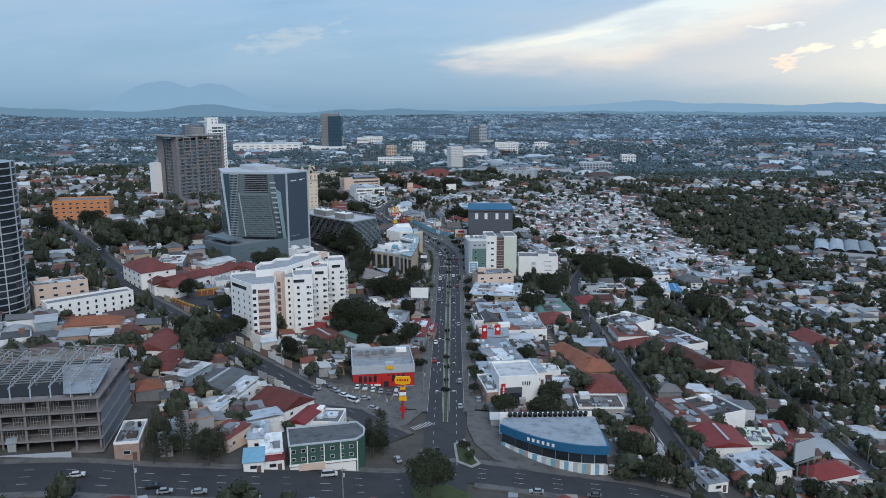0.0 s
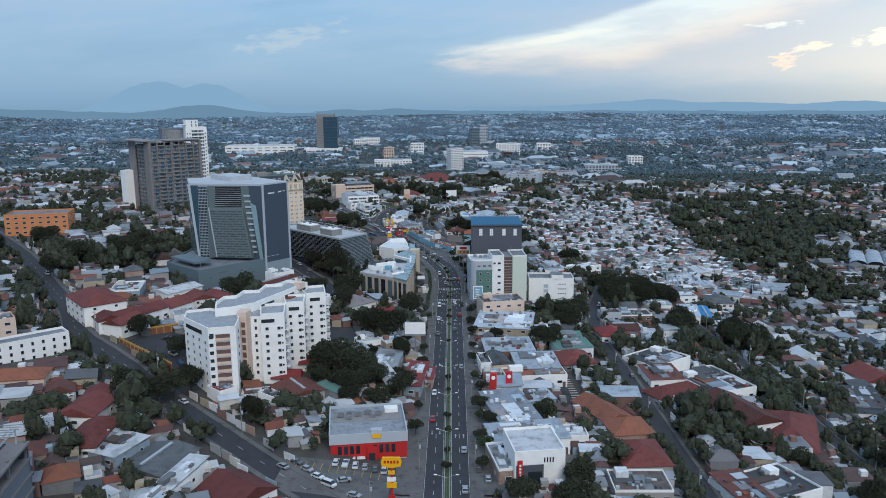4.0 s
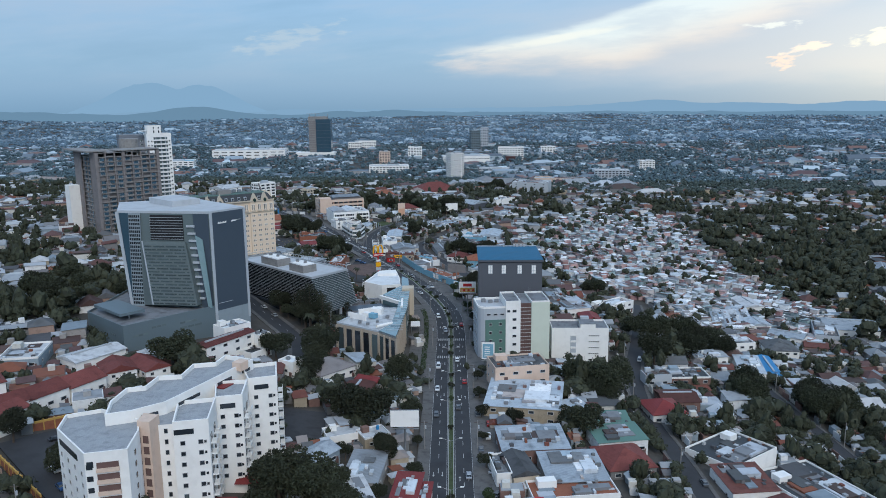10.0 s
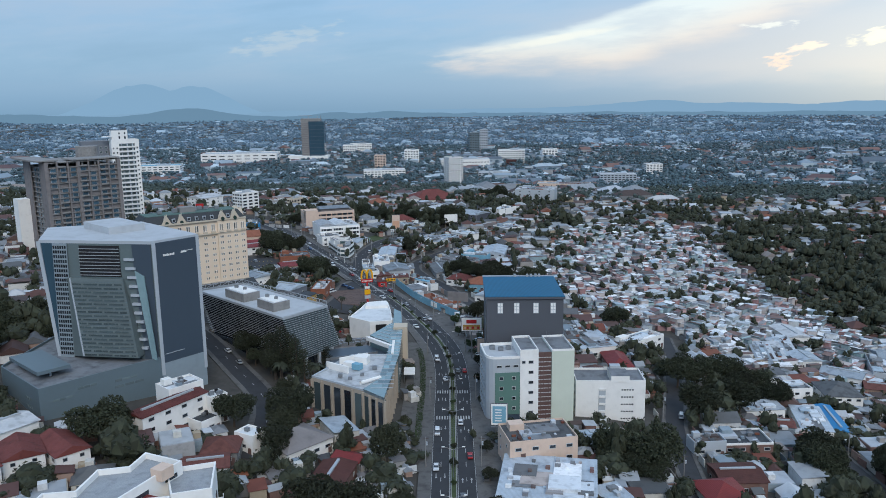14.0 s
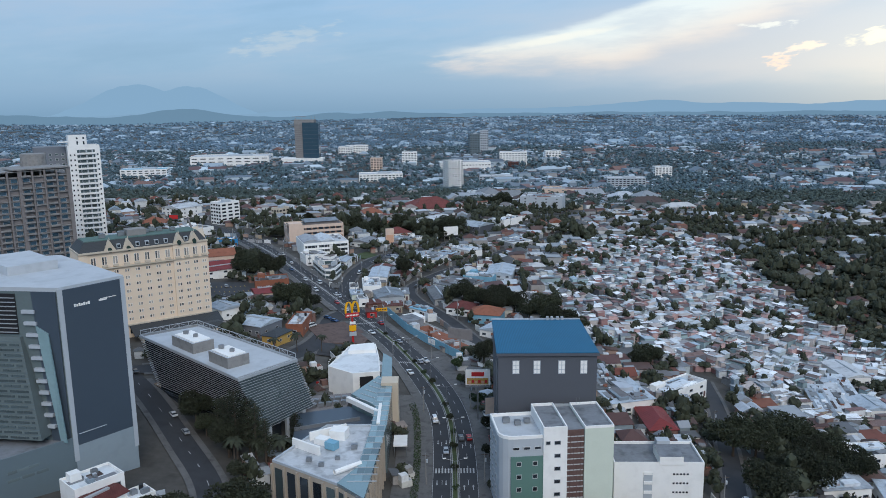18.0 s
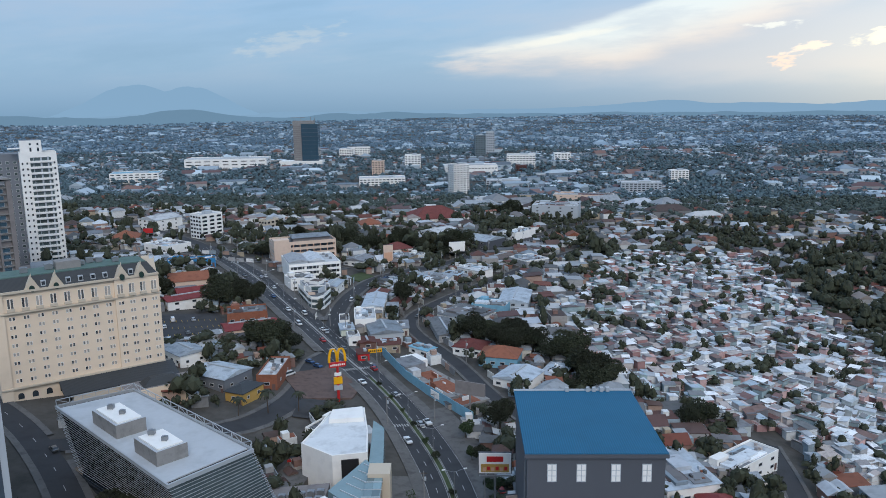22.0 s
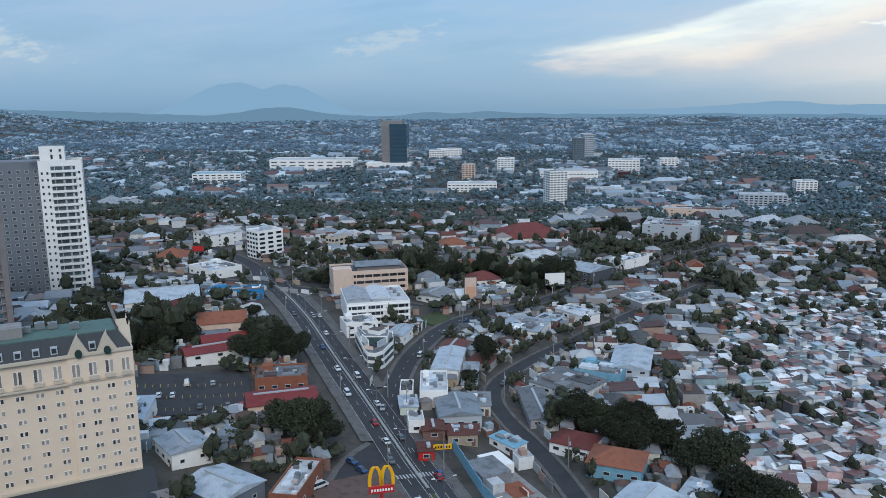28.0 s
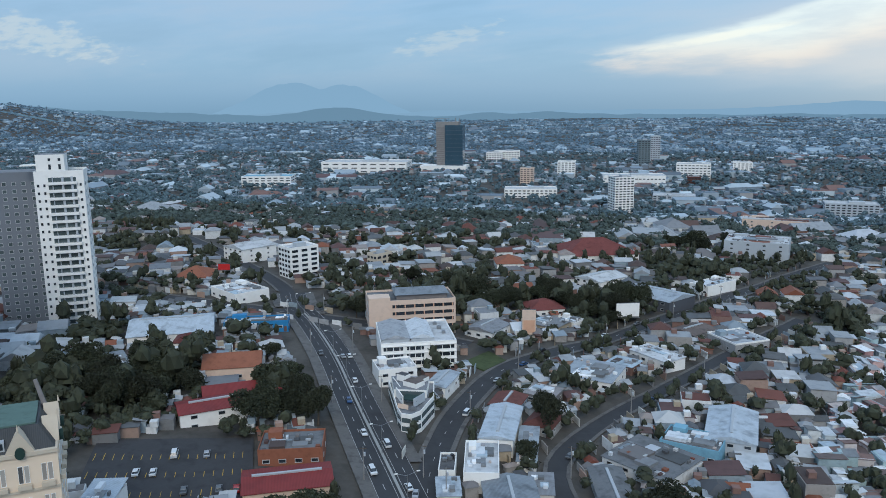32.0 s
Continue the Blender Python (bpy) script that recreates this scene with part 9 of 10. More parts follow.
# ---- planting strip and shelter before the mall ----
def hedge():
    me = Mesh()
    rnd = random.Random(3)
    line = offset([p for p in AVENUE if 500 < p.y < 600], -12.4)
    for p in line:
        for k in range(70):
            c = Vector((p.x + rnd.uniform(-1.2, 1.2), p.y + rnd.uniform(-1.8, 1.8), gz(p.x, p.y) + rnd.uniform(0.1, 1.2)))
            u = Vector((rnd.gauss(0, 1), rnd.gauss(0, 1), rnd.gauss(0, 0.6))).normalized() * rnd.uniform(0.14, 0.3)
            v = u.cross(Vector((rnd.gauss(0, 1), rnd.gauss(0, 1), rnd.gauss(0, 1)))).normalized() * 0.2
            me.poly((c - u, c - v, c + u, c + v))
    solid("hedge", me, M["leaf3"], "low green hedge in a planting strip beside the avenue", "hedge", kind="stuff")


hedge()
sh = thing("shelter", -16.6, 557, gz(-16.6, 557), 2, "white flat-roofed entrance shelter on thin posts", "shelter")
part("roof", Mesh().box(0, 0, 3.6, 4.6, 8.5, 0.35), M["white"], sh)
for u in (-2, 2):
    for v in (-3.8, 0, 3.8):
        part("post", Mesh().tube((u, v, -0.5), (u, v, 3.6), 0.1, 0.1, 6), M["steel"], sh)

# ---- ochre garden wall with a terracotta court ----
def garden_wall(xa, ya, xb, yb, label):
    n = max(2, round(math.hypot(xb - xa, yb - ya) / 3.5))
    turn = math.degrees(math.atan2(yb - ya, xb - xa))
    x, y = (xa + xb) / 2, (ya + yb) / 2
    root = thing("garden_wall", x, y, gz(x, y), turn, label, "wall")
    run = math.hypot(xb - xa, yb - ya) / n
    for i in range(n):
        u = (i + 0.5 - n / 2) * run
        part("wall_panel", Mesh().box(u, 0, -2.5, run - 0.36, 0.3, 5.0), M["brick"], root, "terracotta wall panel")
        part("coping", Mesh().box(u, 0, 2.5, run - 0.36, 0.4, 0.7), M["ochre"], root)
        part("wall_post", Mesh().box(u - run / 2, 0, -2.5, 0.36, 0.5, 6.0), M["ochre"], root)
    for i in range(n * 2):
        keep(xa + (xb - xa) * (i + 0.5) / n / 2, ya + (yb - ya) * (i + 0.5) / n / 2, 1.2)


garden_wall(-138.5, 390.5, -105, 358, "long ochre garden wall with terracotta panels")
garden_wall(-131, 403.5, -120.5, 411, "short ochre garden wall behind the court")
flat_patch("court", [(-136, 392), (-104, 361), (-96, 366), (-112, 402), (-122, 408)], 0.12, "asphalt", "dark paved court beside the apartment block", "court")
for x, y, r in ((-126, 393, 9), (-116, 384, 10), (-108, 372, 8), (-115, 398, 9), (-104, 364, 5)):
    keep(x, y, r)
for x, y, r in ((-112, 379, -45), (-106, 370, -45), (-121, 398, 40)):
    park(x, y, r)

for x, y, r in ((-58, 694, -40), (-62, 698, -40), (-67, 680, 50), (-70, 676, 50), (-75, 668, 50), (-55, 716, 120), (-35, 700, 115), (-96, 655, -40), (-101, 648, -40)):
    park(x, y, r)

random.seed(31)
for i in range(13):
    park(15.0 + random.uniform(-0.6, 0.6), 300 + i * 13 + random.uniform(-3, 3), random.choice((60, 90, 100)))
for i in range(7):
    park(14.5 - i * 0.5, 566 + i * 10.5, 100 + random.uniform(-8, 8))

# ---- trees that stand out ----
random.seed(21)
for x, y in ((-55, 475), (-38, 438), (-216, 540), (-243, 548), (-199, 578), (-215, 486), (-20, 475), (-13, 447), (-48, 541), (-132, 394), (-108, 377), (-111, 382), (-97, 338), (-101, 333), (-93, 344), (-65, 324), (-110, 331), (76, 282), (70, 239)):
    plant(random.choice((0, 1, 1, 3)), x, y, random.uniform(0.85, 1.2), block=2.5)
for x, y in ((-86, 222), (-83, 225), (-80, 230), (-74.5, 226), (-70, 224), (-67, 227), (-24, 250), (-20, 253), (-19, 248), (-22, 245), (-50, 549)):
    plant("casuarina", x, y, random.uniform(0.9, 1.25), block=1.5)
for x, y, k in ((-69, 540, 1.65), (-66, 537, 1.8), (-63, 541, 1.6), (-60.5, 538, 1.7), (-72, 544, 1.4), (-57, 536, 1.3), (-75, 549, 1.2)):
    plant("casuarina", x, y, k, block=1.5)
for x, y in ((64, 253), (125, 247), (170, 352), (143, 313), (130, 337), (116, 368), (176, 478), (-117, 793), (-107, 777), (-110, 965), (-75, 937), (-28, 958), (19, 741), (12, 740), (43, 718), (-29, 809), (-172, 766), (-163, 768), (-163, 787), (-195, 791), (-112, 783), (-103, 776), (-125, 809), (-130, 903)):
    plant(random.choice((0, 1, 1, 3)), x, y, random.uniform(0.85, 1.2), block=2.5)
for x, y in ((-119, 976), (-95, 972), (-67, 956), (-31, 960), (-7, 934), (-28, 799), (-33, 774), (89, 663), (15, 641), (95, 665), (21, 746), (36, 731), (52, 705), (50, 439), (64, 481), (63, 474), (65, 473), (61, 484), (46, 444)):
    plant(random.choice((0, 1, 1, 3)), x, y, random.uniform(0.85, 1.2), block=2.5)
for x, y in ((-107, 466), (-83, 704), (-79, 711), (-54, 494), (-47, 375), (-30, 370), (-28, 432), (-2, 220), (100, 538), (102, 575), (111, 577), (128, 589), (137, 582)):
    plant(5, x, y, random.uniform(0.95, 1.2), block=4)
for x, y in ((-76, 636), (-67, 642), (-57, 646), (-120, 338), (-67, 326), (-63, 325), (-15, 453), (-55, 543), (-60, 537), (-52, 538), (-66, 533)):
    plant("palm", x, y, random.uniform(0.9, 1.35))
for p in spaced(MEDIAN, 12.0):
    if random.random() < 0.75:
        plant(random.choice((4, 2, 2)), p.x, p.y, random.uniform(0.3, 0.5))
for p in offset(spaced([q for q in AVENUE if 300 < q.y < 620], 19.0), 11.4) + offset(spaced([q for q in AVENUE if 330 < q.y < 480], 22.0), -11.4):
    if random.random() < 0.6:
        plant(random.choice((2, 4, 0)), p.x, p.y, random.uniform(0.5, 0.8))


def thicket(cx, cy, rx, ry, n, big=0.3):
    for i in range(n):
        a, r = random.uniform(0, 6.283), random.random() ** 0.5
        x, y = cx + rx * r * math.cos(a), cy + ry * r * math.sin(a)
        if clear(x, y, 1.2):
            plant(5 if random.random() < big else random.choice((0, 1, 3)), x, y, random.uniform(0.8, 1.2), block=2.2)


thicket(140, 498, 17, 12, 11, 0.5), thicket(60, 483, 9, 8, 6, 0.5), thicket(166, 508, 14, 12, 9, 0.5), thicket(152, 530, 8, 7, 4), thicket(150, 450, 10, 14, 6), thicket(78, 470, 6, 12, 4), thicket(118, 570, 26, 24, 16), thicket(-58, 440, 14, 20, 6), thicket(-35, 365, 20, 16, 8), thicket(-100, 468, 12, 8, 5), thicket(-215, 540, 60, 45, 26)
thicket(-180, 775, 34, 26, 26), thicket(-116, 790, 12, 26, 9), thicket(22, 738, 20, 14, 10), thicket(55, 700, 14, 22, 8), thicket(-80, 708, 10, 10, 6), thicket(-60, 955, 60, 22, 20)

for p in offset(spaced([q for q in MALL_L if q.y < 560], 9.0), 8.5):
    plant(random.choice((2, 3, 3, 1)), p.x + random.uniform(-2, 2), p.y + random.uniform(-2, 2), random.uniform(0.7, 1.1), block=2.5)
thicket(-58, 530, 6, 12, 5), thicket(-80, 488, 14, 12, 7), thicket(-50, 486, 10, 12, 5)

for x, y, k, s in ((8.5, 252, 2, 0.6), (9.5, 244, 4, 0.7), (14.5, 320, 4, 0.9), (14, 352, 2, 0.9), (15, 372, 0, 0.6), (13.5, 575, 2, 0.8), (11, 596, 4, 1.0), (8, 618, 2, 0.9), (3, 636, 4, 1.0)):
    plant(k, x, y, s)
thicket(-10, 970, 40, 24, 14), thicket(-132, 822, 12, 14, 6), thicket(-45, 362, 10, 8, 3), thicket(70, 1205, 40, 30, 12)

# ---- filling the quarters ----
rng = random.Random(77)


SLUM = ((61, 817), (50, 741), (71, 685), (119, 657), (150, 620), (225, 625), (262, 700), (236, 790), (225, 870), (240, 1010), (130, 985))


def inside(x, y, ring):
    c = False
    for (xa, ya), (xb, yb) in zip(ring, ring[1:] + ring[:1]):
        if (ya > y) != (yb > y) and x < xa + (y - ya) / (yb - ya) * (xb - xa):
            c = not c
    return c


def slum(x, y):
    return inside(x, y, SLUM) and not inside(x, y, WOOD)


WOOD = ((255, 985), (232, 880), (222, 810), (240, 755), (268, 720), (310, 760), (430, 990), (310, 1030))


PARKS = ((112, 565, 20), (63, 486, 10), (56, 481, 9), (136, 497, 13), (150, 500, 15), (153, 530, 9), (87, 484, 5), (178, 500, 16), (-99, 458, 9), (-62, 512, 12), (-58, 464, 6), (153, 430, 14), (153, 402, 12), (100, 359, 9), (290, 740, 17), (345, 765, 28), (246, 842, 13),
         (-258, 616, 20), (-190, 565, 24), (-192, 525, 20), (-222, 514, 16), (-111, 319, 12), (-96, 325, 12), (-68, 318, 10),
         (-195, 776, 26), (-174, 790, 20), (-165, 758, 14), (-114, 793, 13), (-228, 838, 18), (-157, 726, 13),
         (-90, 950, 24), (-50, 962, 20), (-15, 955, 22), (38, 1074, 26), (-131, 918, 12), (108, 977, 24), (-23, 800, 10))


def wooded(x, y):
    """The dark wood beyond the settlement and the groves between the houses."""
    w = 1 + 0.35 * noise.noise((x * 0.06, y * 0.06, 3))
    if any((x - a) ** 2 + (y - b) ** 2 < (r * w) ** 2 for a, b, r in PARKS):
        return True
    u, v = x + 26 * noise.noise((x * 0.02, y * 0.02, 6)), y + 30 * noise.noise((x * 0.02, y * 0.02, 7))
    return (inside(u, v, WOOD) and noise.noise((x * 0.034, y * 0.034, 2)) > 0.0) or (x > 235 and 640 < y < 1000 and x < 560) and noise.noise((x * 0.009, y * 0.009, 4)) > 0.30


def leaf_cloud(seed, lumps, n, s0, s1):
    """Corners of the triangles of a crown about one metre in radius: uneven clumps with loose leaves round them."""
    rnd = random.Random(seed)
    q = []
    lob = []
    for i in range(lumps):
        a = 6.283 * i / lumps + rnd.uniform(-0.5, 0.5)
        rr = rnd.uniform(0.25, 0.6) if i else 0.1
        lob.append((Vector((math.cos(a) * rr, math.sin(a) * rr, rnd.uniform(0.65, 1.05) + (0.25 if i == 0 else 0))), rnd.uniform(0.38, 0.58)))
    for c, r in lob:
        top, bot = c + Vector((rnd.uniform(-0.1, 0.1), rnd.uniform(-0.1, 0.1), r * 0.85)), c - Vector((0, 0, r * 0.8))
        rings = []
        for h, k in ((0.45, 0.75), (-0.25, 0.95)):
            rings.append([c + Vector((math.cos(a) * r * k * f, math.sin(a) * r * k * f, r * (h + rnd.uniform(-0.14, 0.14)))) for a, f in ((6.283 * (m + 0.5 * (h < 0)) / 6 + rnd.uniform(-0.2, 0.2), rnd.uniform(0.72, 1.12)) for m in range(6))])
        for m in range(6):
            p = (m + 1) % 6
            q += [top, rings[0][m], rings[0][p], rings[0][m], rings[1][m], rings[0][p], rings[0][p], rings[1][m], rings[1][p], rings[1][m], bot, rings[1][p]]
    for i in range(n):
        c, r = lob[i % lumps]
        d = Vector((rnd.gauss(0, 1), rnd.gauss(0, 1), rnd.gauss(0.3, 0.9))).normalized()
        p = c + Vector((d.x, d.y, d.z * 0.8)) * r * rnd.uniform(0.85, 1.18)
        s = rnd.uniform(s0, s1)
        u = Vector((rnd.gauss(0, 1), rnd.gauss(0, 1), rnd.gauss(0, 0.6))).normalized()
        v = (d + 0.7 * Vector((rnd.gauss(0, 1), rnd.gauss(0, 1), rnd.gauss(0, 1)))).cross(u).normalized()
        q += [p - u * s, p + v * s * 0.9, p + u * s]
    return np.array([tuple(p) for p in q])


CLOUDS = [leaf_cloud(i, 5, 190, 0.07, 0.15) for i in range(6)]
SMALL = [leaf_cloud(40 + i, 3, 54, 0.10, 0.19) for i in range(6)]
MID = [leaf_cloud(60 + i, 2, 22, 0.12, 0.22) for i in range(6)]
TINY = [leaf_cloud(80 + i, 1, 6, 0.2, 0.3) for i in range(8)]


class Grove:
    def __init__(self):
        self.parts = []

    def add(self, x, y, z, r, h, kind=None):
        c = rng.choice(TINY if kind is TINY else MID if y > 760 else kind or (CLOUDS if y < 480 else SMALL))
        a = rng.uniform(0, 6.283)
        ca, sa = math.cos(a), math.sin(a)
        self.parts.append(np.stack([x + r * (ca * c[:, 0] - sa * c[:, 1]), y + r * (sa * c[:, 0] + ca * c[:, 1]), z + h * 0.62 * c[:, 2]], 1))

    def make(self, name, material, label):
        v = np.concatenate(self.parts).astype(np.float32)
        me = bpy.data.meshes.new(name)
        n = len(v)
        me.vertices.add(n)
        me.vertices.foreach_set("co", v.ravel())
        me.loops.add(n)
        me.loops.foreach_set("vertex_index", np.arange(n, dtype=np.int32))
        me.polygons.add(n // 3)
        me.polygons.foreach_set("loop_start", np.arange(0, n, 3, dtype=np.int32))
        me.polygons.foreach_set("loop_total", np.full(n // 3, 3, dtype=np.int32))
        me.materials.append(material)
        me.update(calc_edges=True)
        return tagged(new(name, me), label, "trees", kind="stuff")


def far_house(wall, roof, x, y, z, w, d, h, rot):
    """One house of the joined rest: flat, lean-to, gabled or hipped."""
    wall.prism(rect(x, y, w, d, rot), z - 4, z + h)
    k = rng.random()
    c, s = math.cos(radians(rot)), math.sin(radians(rot))

    def put(pts):
        return [(x + c * u - s * v, y + s * u + c * v, z + h + t) for u, v, t in pts]

    a, b = w / 2 + 0.4, d / 2 + 0.4
    if k < 0.45:
        t = rng.uniform(0.2, 1.1)
        lo = [(-a, -b, 0.03), (a, -b, 0.03), (a, b, t), (-a, b, t)]
        roof.loft(put(lo), put([(u, v, q + 0.15) for u, v, q in lo]))
    elif k < 0.62:
        roof.loft(put([(-a + 0.7, -b + 0.7, 0.02), (a - 0.7, -b + 0.7, 0.02), (a - 0.7, b - 0.7, 0.02), (-a + 0.7, b - 0.7, 0.02)]), put([(-a + 0.7, -b + 0.7, 0.2), (a - 0.7, -b + 0.7, 0.2), (a - 0.7, b - 0.7, 0.2), (-a + 0.7, b - 0.7, 0.2)]))
        u, v = rng.uniform(-a, a) * 0.5, rng.uniform(-b, b) * 0.5
        wall.prism([p[:2] for p in put([(u - 1.2, v - 1.2, 0), (u + 1.2, v - 1.2, 0), (u + 1.2, v + 1.2, 0), (u - 1.2, v + 1.2, 0)])], z + h, z + h + 2)
    else:
        r = max(0.3, a - b) if k > 0.8 else a
        lo = [(-a, -b, -0.1), (a, -b, -0.1), (a, b, -0.1), (-a, b, -0.1)]
        hi = [(-r, -0.1, b * 0.5), (r, -0.1, b * 0.5), (r, 0.1, b * 0.5), (-r, 0.1, b * 0.5)]
        roof.loft(put(lo), put(hi))


REST_WALL, REST_ROOF, GROVE = Mesh(), Mesh(), Grove()


def near_quarter():
    n = t = 0
    cells = []
    for row in range(0, 88):
        for colm in range(-60, 61):
            x = colm * 12.2 + rng.uniform(-1.8, 1.8) + (row % 2) * 4
            y = 165 + row * 11.6 + rng.uniform(-1.8, 1.8)
            if abs(x) > 60 + 0.6 * y or slum(x, y):
                continue
            cells.append((abs(x) + max(0, y - 420) * 0.75, x, y))
    cells.sort()
    for _, x, y in cells:
        z = gz(x, y)
        f = noise.noise((x * 0.014, y * 0.014, 8))
        dark = wooded(x, y) or f > (0.04 if x > 170 and y < 720 else 0.18 if x < 0 and y > 430 else 0.26) or rng.random() < (0.25 if x < 60 else 0.36)
        if not dark and clear(x, y, 4.4):
            w, d = rng.uniform(8.5, 12), rng.uniform(8, 11.5)
            rot = rng.choice((0, 90, 180, 270)) + rng.uniform(-5, 5) + (25 if x < 0 else 2)
            if n < 44:
                place_house(rng.choice((0, 1, 1, 2, 3, 4, 4, 5, 6, 6, 7, 8, 9)), x, y, rot, rng.uniform(0.72, 0.95), rng.uniform(0.72, 0.95), rng.uniform(0.8, 1.05), r=4.6)
                n += 1
            else:
                keep(x, y, 4.6)
                far_house(REST_WALL, REST_ROOF, x, y, z, w, d, rng.choice((3, 3.4, 3.8, 6)), rot)
        elif clear(x, y, 1.3):
            if t < 22:
                plant(rng.choice((0, 1, 1, 2, 3)), x, y, rng.uniform(0.7, 1.1), block=1.5)
                t += 1
            else:
                big = 1.35 if wooded(x, y) else 1.0
                for q in range(4 if big > 1 else 3 if dark else 2):
                    GROVE.add(x + rng.uniform(-5, 5), y + rng.uniform(-5, 5), z - 0.5, rng.uniform(3, 6) * big * rng.choice((0.75, 1, 1.2)), rng.uniform(5, 10) * big * rng.choice((0.6, 0.9, 1.35)))
        if rng.random() < 0.55:
            gx, gy = x + rng.uniform(-8, 8), y + rng.uniform(-8, 8)
            if clear(gx, gy, 0.6):
                GROVE.add(gx, gy, gz(gx, gy) - 0.4, rng.uniform(1.8, 3.6), rng.uniform(3, 6.5), SMALL)


near_quarter()


def infill():
    """Lean-tos, yard walls and shrubs that crowd the plots between the houses."""
    for row in range(170):
        for colm in range(-110, 111):
            x, y = colm * 5.1 + rng.uniform(-1.2, 1.2), 178 + row * 4.9 + rng.uniform(-1.2, 1.2)
            if abs(x) > 50 + 0.56 * y or slum(x, y) or (-60 < x < 20 and 200 < y < 312) or not clear(x, y, 2.1):
                continue
            if inside(x, y, ((-165, 720), (-120, 700), (-98, 745), (-140, 770))) or inside(x, y, ((-120, 610), (-60, 590), (-28, 640), (-40, 690), (-100, 690))) and rng.random() < 0.75:
                continue
            k = rng.random()
            lean = 25 if x < 0 else 2
            z = gz(x, y)
            if wooded(x, y):
                if k < 0.5:
                    GROVE.add(x, y, z - 0.4, rng.uniform(2.4, 4.4), rng.uniform(4, 9), SMALL)
            elif k < (0.58 if x < 60 else 0.42):
                keep(x, y, 2.3)
                far_house(REST_WALL, REST_ROOF, x, y, z, rng.uniform(3.6, 7.5), rng.uniform(3.4, 6.0), rng.choice((2.5, 2.8, 3.1, 3.6)), lean + rng.choice((0, 90)) + rng.uniform(-5, 5))
            elif k < 0.68:
                REST_WALL.box(x, y, z - 1, rng.uniform(5, 10), 0.22, 3.2, lean + rng.choice((0, 90)))
            elif k < 0.93:
                GROVE.add(x, y, z - 0.4, rng.uniform(1.6, 3.4), rng.uniform(3, 7), SMALL)


infill()


def clutter():
    """Sheds, awnings and tanks squeezed into the last gaps between the buildings."""
    for row in range(210):
        for colm in range(-120, 121):
            x, y = colm * 3.3 + rng.uniform(-1, 1), 215 + row * 3.4 + rng.uniform(-1, 1)
            if abs(x) > 40 + 0.5 * y or slum(x, y) or wooded(x, y) or (-60 < x < 20 and 200 < y < 312) or rng.random() < (0.35 if x < 60 else 0.6) or not clear(x, y, 1.15):
                continue
            if inside(x, y, ((-120, 610), (-60, 590), (-28, 640), (-40, 690), (-100, 690))) or inside(x, y, ((-165, 720), (-120, 700), (-98, 745), (-140, 770))) or inside(x, y, ((-62, 415), (-40, 415), (-40, 445), (-62, 445))):
                continue
            keep(x, y, 1.3)
            far_house(REST_WALL, REST_ROOF, x, y, gz(x, y), rng.uniform(2.2, 4.4), rng.uniform(2.0, 3.6), rng.choice((1.6, 2.2, 2.5, 2.9)), (25 if x < 0 else 2) + rng.choice((0, 90)) + rng.uniform(-8, 8))


clutter()


def street_trees():
    """Trees over the garden walls along the side streets."""
    for line, half, y0, y1 in ((SIDE_L, 6.5, 285, 600), (RIGHT_A, 5.2, 240, 640), (RIGHT_B, 5.2, 225, 540), (RIGHT_C, 4.6, 210, 480), (FORK, 7, 760, 1150), (SIDE_M, 5.5, 665, 980), (CROSS_F, 8, 800, 1000)):
        fine = spaced(resample([tuple(q) for q in line if y0 < q.y < y1], 1.0), 5.0)
        for s in (-1, 1):
            for p in offset(fine, s * (half + 1.6)):
                x, y = p.x + rng.uniform(-1, 1), p.y + rng.uniform(-1, 1)
                if any((x - u) ** 2 + (y - v) ** 2 < (1.2 + c) ** 2 for u, v, c in _taken.get((int(x // 40), int(y // 40)), ())):
                    continue
                k = rng.random()
                if k < 0.38:
                    GROVE.add(x, y, gz(x, y) - 0.4, rng.uniform(2.4, 4.6), rng.uniform(5, 9))
                elif k < 0.9:
                    REST_WALL.box(x, y, gz(x, y) - 1, 5.2, 0.25, 3.4, math.degrees(math.atan2(fine[1].y - fine[0].y, fine[1].x - fine[0].x)))


street_trees()


def shack_mesh(me_w, me_r, x, y, z, w, d, h, rot, tilt):
    me_w.prism(rect(x, y, w, d, rot), z - 3, z + h)
    c, s = math.cos(radians(rot)), math.sin(radians(rot))
    lo = [(x + c * u - s * v, y + s * u + c * v, z + h + 0.03 + tilt * v / d) for u, v in ((-w / 2 - 0.3, -d / 2 - 0.3), (w / 2 + 0.3, -d / 2 - 0.3), (w / 2 + 0.3, d / 2 + 0.3), (-w / 2 - 0.3, d / 2 + 0.3))]
    me_r.loft(lo, [(a, b, zz + 0.12) for a, b, zz in lo])


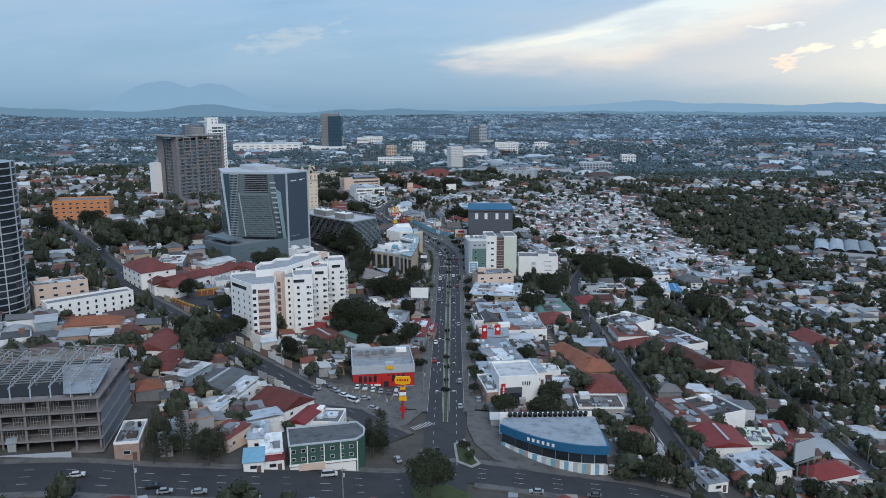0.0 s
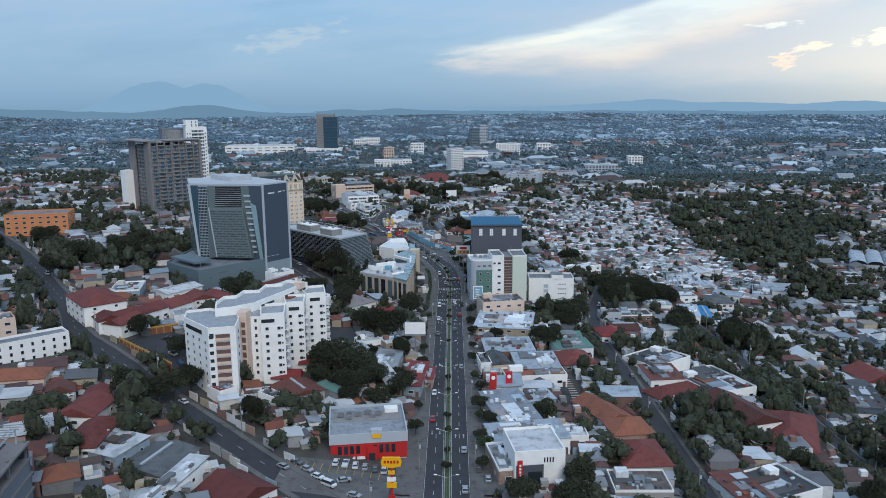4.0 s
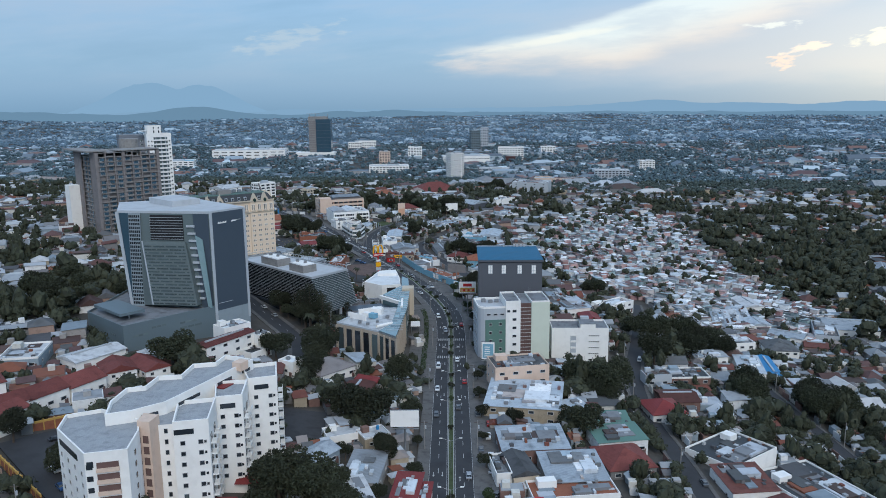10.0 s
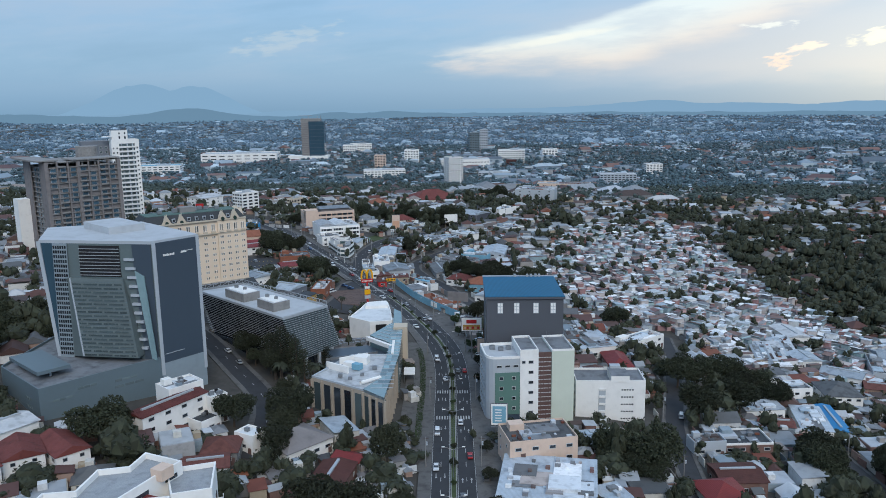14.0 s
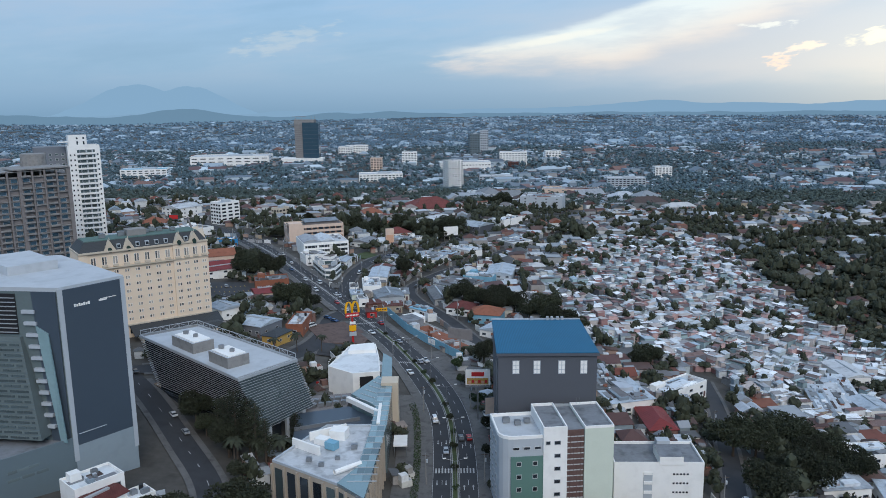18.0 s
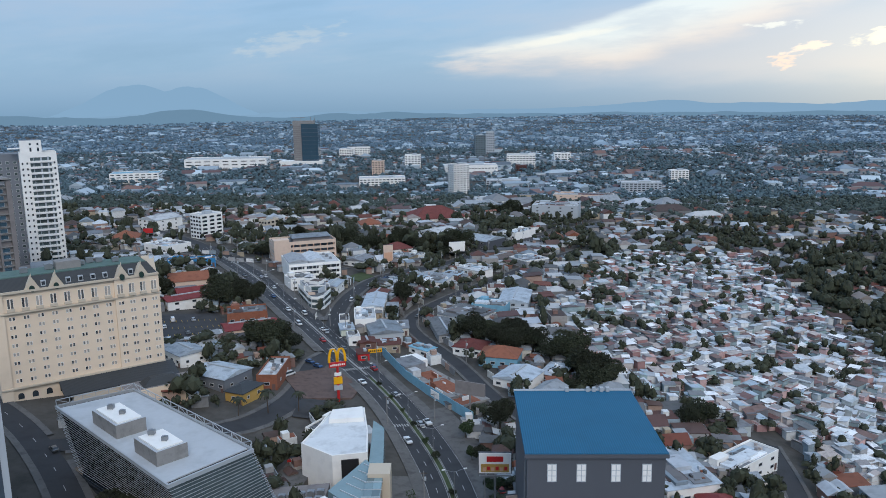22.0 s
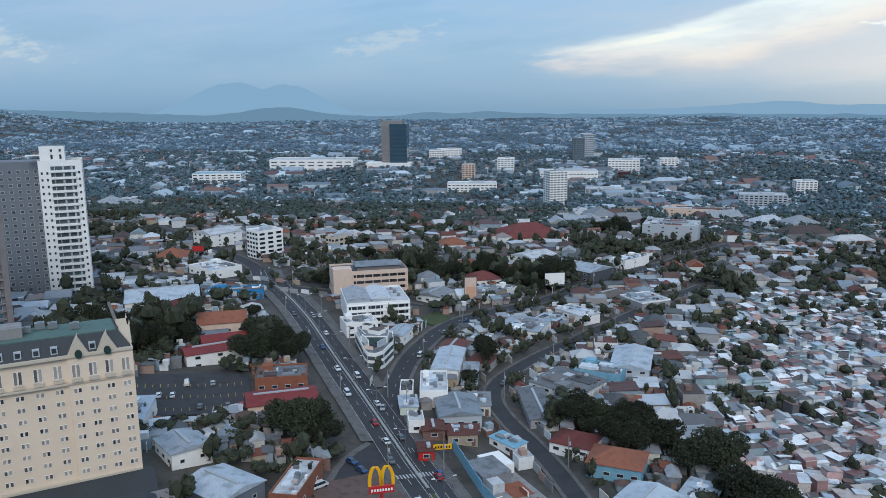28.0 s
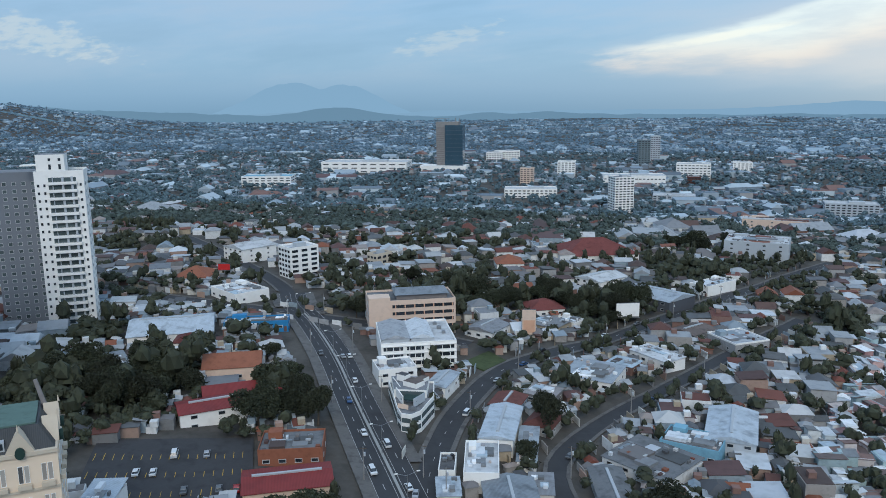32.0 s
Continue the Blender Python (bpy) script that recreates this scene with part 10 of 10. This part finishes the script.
def shanty():
    wall, roof = Mesh(), Mesh()
    n = 0
    for j in range(94):
        for i in range(50):
            x, y = 45 + i * 4.6 + rng.uniform(-2.1, 2.1) + (j % 2) * 2.3, 590 + j * 4.6 + rng.uniform(-2.1, 2.1)
            if not slum(x, y) or not clear(x, y, 2.0):
                continue
            if rng.random() < (0.6 if noise.noise((x * 0.03, y * 0.03, 4)) > 0.36 else 0.06):
                GROVE.add(x, y, gz(x, y), rng.uniform(2.6, 5.2), rng.uniform(5, 9), SMALL)
                continue
            w, d, h = rng.choice((2.6, 3.6, 4.4, 5.2, 7.6)) * rng.uniform(0.8, 1.15), rng.choice((2.8, 3.6, 4.6, 5.6)) * rng.uniform(0.8, 1.15), rng.choice((2.0, 2.4, 2.8, 3.2, 4.2, 5.2))
            rot = 70 * noise.noise((x * 0.012, y * 0.012, 0)) + 20 + rng.choice((0, 90)) + rng.uniform(-11, 11)
            z, tilt = gz(x, y), rng.uniform(-1.1, 1.1)
            if y < 790 and x < 200 and n < 75:
                root = thing("shack", x, y, z, 0, "small shack with rusty and pale sheet roofing", "shack", "shacks of the hillside settlement")
                a, b = Mesh(), Mesh()
                shack_mesh(a, b, 0, 0, 0, w, d, h, rot, tilt)
                part("wall", a, M["wallmix"], root)
                part("roof", b, M["tinobj"], root)
                n += 1
            else:
                shack_mesh(wall, roof, x, y, z, w, d, h, rot, tilt)
    solid("shack_walls", wall, M["shackwall"], "mixed block walls of the crowded hillside shacks", "shacks", kind="stuff")
    solid("shack_roofs", roof, M["tinmix"], "patchwork of sheet roofs on the hillside shacks", "roofs", kind="stuff")


shanty()


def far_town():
    """Houses and woods from the end of the quarter to the horizon."""
    bands = [(Grove(), Mesh(), Mesh()) for _ in range(3)]
    for k in range(30000):
        y = 1000 + 3750 * rng.random() ** 1.35
        x = rng.uniform(-0.8, 0.66) * y
        if slum(x, y) or (y < 1190 and abs(x) < 60 + 0.6 * y) or not clear(x, y, 6):
            continue
        # the further bands take colours with more haze mixed in
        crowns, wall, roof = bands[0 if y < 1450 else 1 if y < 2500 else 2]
        f = noise.noise((x * 0.0035, y * 0.0028, 1))
        f2 = noise.noise((x * 0.010, y * 0.007, 3))
        g = 1 + y / 2600
        z = gz(x, y) + far_hill(y, x)
        if (f > 0.24 or f2 > 0.12) and rng.random() < (0.72 if y < 2000 else 0.85) or rng.random() < (0.26 if x > 0 else 0.44):
            for c in range(3 if y < 2000 else 2):
                crowns.add(x + rng.uniform(-12, 12) * g, y + rng.uniform(-12, 12) * g, z - 1, rng.uniform(4, 8) * g ** 0.6, rng.uniform(7, 13), MID if y < 1250 else TINY)
        else:
            w, d, h = rng.uniform(7, 14) * g ** 0.5, rng.uniform(6, 11) * g ** 0.4, rng.choice((3.2, 3.6, 4, 5, 6))
            if rng.random() < (0.09 if f < -0.1 else 0.03):
                w, d, h = rng.uniform(18, 50), rng.uniform(14, 28), rng.uniform(5, 10)
            far_house(wall, roof, x, y, z, w, d, h, 30 * noise.noise((x * 0.002, y * 0.002, 5)) + rng.choice((0, 90)) + rng.uniform(-5, 5))
            if rng.random() < 0.45:
                crowns.add(x + rng.uniform(-9, 9) * g, y - rng.uniform(5, 11) * g, z - 1, rng.uniform(3, 6) * g ** 0.6, rng.uniform(6, 10), TINY)
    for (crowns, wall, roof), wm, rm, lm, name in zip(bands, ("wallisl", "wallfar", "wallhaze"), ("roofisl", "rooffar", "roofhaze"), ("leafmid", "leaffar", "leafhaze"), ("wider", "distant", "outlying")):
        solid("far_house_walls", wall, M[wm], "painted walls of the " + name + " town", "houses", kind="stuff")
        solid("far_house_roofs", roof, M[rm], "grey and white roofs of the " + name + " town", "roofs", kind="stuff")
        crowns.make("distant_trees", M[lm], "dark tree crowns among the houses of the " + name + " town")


far_town()
GROVE.make("garden_trees", M["leaf2"], "garden trees and shrubs between the houses")
solid("town_house_walls", REST_WALL, M["wallisl"], "painted walls of the wider town", "houses", kind="stuff")
solid("town_house_roofs", REST_ROOF, M["roofisl"], "grey white and red roofs of the wider town", "roofs", kind="stuff")


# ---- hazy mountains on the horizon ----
# air haze is put into one flat glowing colour; no lamp
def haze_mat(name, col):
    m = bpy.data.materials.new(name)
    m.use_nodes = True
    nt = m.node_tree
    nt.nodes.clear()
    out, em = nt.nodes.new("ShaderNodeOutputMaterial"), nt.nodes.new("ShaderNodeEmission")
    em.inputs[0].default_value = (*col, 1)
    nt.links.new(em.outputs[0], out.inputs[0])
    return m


def bump(x, c, w):
    return math.exp(-((x - c) / w) ** 2)


def ridge(dist, height, col, label):
    me = Mesh()
    pts = []
    for i in range(241):
        x = -3600 + 7200 * i / 240
        pts.append((x, dist - abs(x) * 0.25, height(x)))
    for a, b in zip(pts, pts[1:]):
        me.poly(((a[0], a[1], -90), (b[0], b[1], -90), b, a))
    solid("backdrop", me, haze_mat(label.split()[0] + "_glowing_haze", col), label, "mountains", kind="structure")


def rough(x, s):
    return noise.noise((x * 0.004, s, 0)) + 0.5 * noise.noise((x * 0.011, s, 5)) + 0.3 * noise.noise((x * 0.03, s, 9))


# each ridge has its haze in the glow, paler the further it stands
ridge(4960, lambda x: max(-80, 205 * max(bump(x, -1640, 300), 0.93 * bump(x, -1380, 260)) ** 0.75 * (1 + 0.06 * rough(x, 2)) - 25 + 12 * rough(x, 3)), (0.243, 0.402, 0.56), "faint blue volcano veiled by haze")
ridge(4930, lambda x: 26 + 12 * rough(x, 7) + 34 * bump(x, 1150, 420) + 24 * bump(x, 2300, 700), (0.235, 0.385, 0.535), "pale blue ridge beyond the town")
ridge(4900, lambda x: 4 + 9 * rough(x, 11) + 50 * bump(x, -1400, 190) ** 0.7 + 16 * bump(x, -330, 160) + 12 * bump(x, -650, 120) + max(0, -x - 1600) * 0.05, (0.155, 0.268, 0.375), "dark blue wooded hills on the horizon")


def rise(dist, share):
    """A low rise of the plain far beyond the town, haze in its glow."""
    me, pts = Mesh(), []
    for i in range(361):
        x = -3600 + 20 * i
        y = dist - abs(x) * 0.12
        pts.append((x, y, gz(x, y) + far_hill(y, x) + 3 + 7 * rough(x, dist * 0.01)))
    for a, b in zip(pts, pts[1:]):
        me.poly(((a[0], a[1], -90), (b[0], b[1], -90), b, a))
    # further strips glow bluer and lighter, as if through thicker haze
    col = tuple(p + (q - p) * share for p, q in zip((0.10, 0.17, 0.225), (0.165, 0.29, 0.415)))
    solid("backdrop", me, haze_mat("glowing_haze_plain", col), "self-lit blue strip standing in for the hazy plain near the horizon", "distance", kind="structure")


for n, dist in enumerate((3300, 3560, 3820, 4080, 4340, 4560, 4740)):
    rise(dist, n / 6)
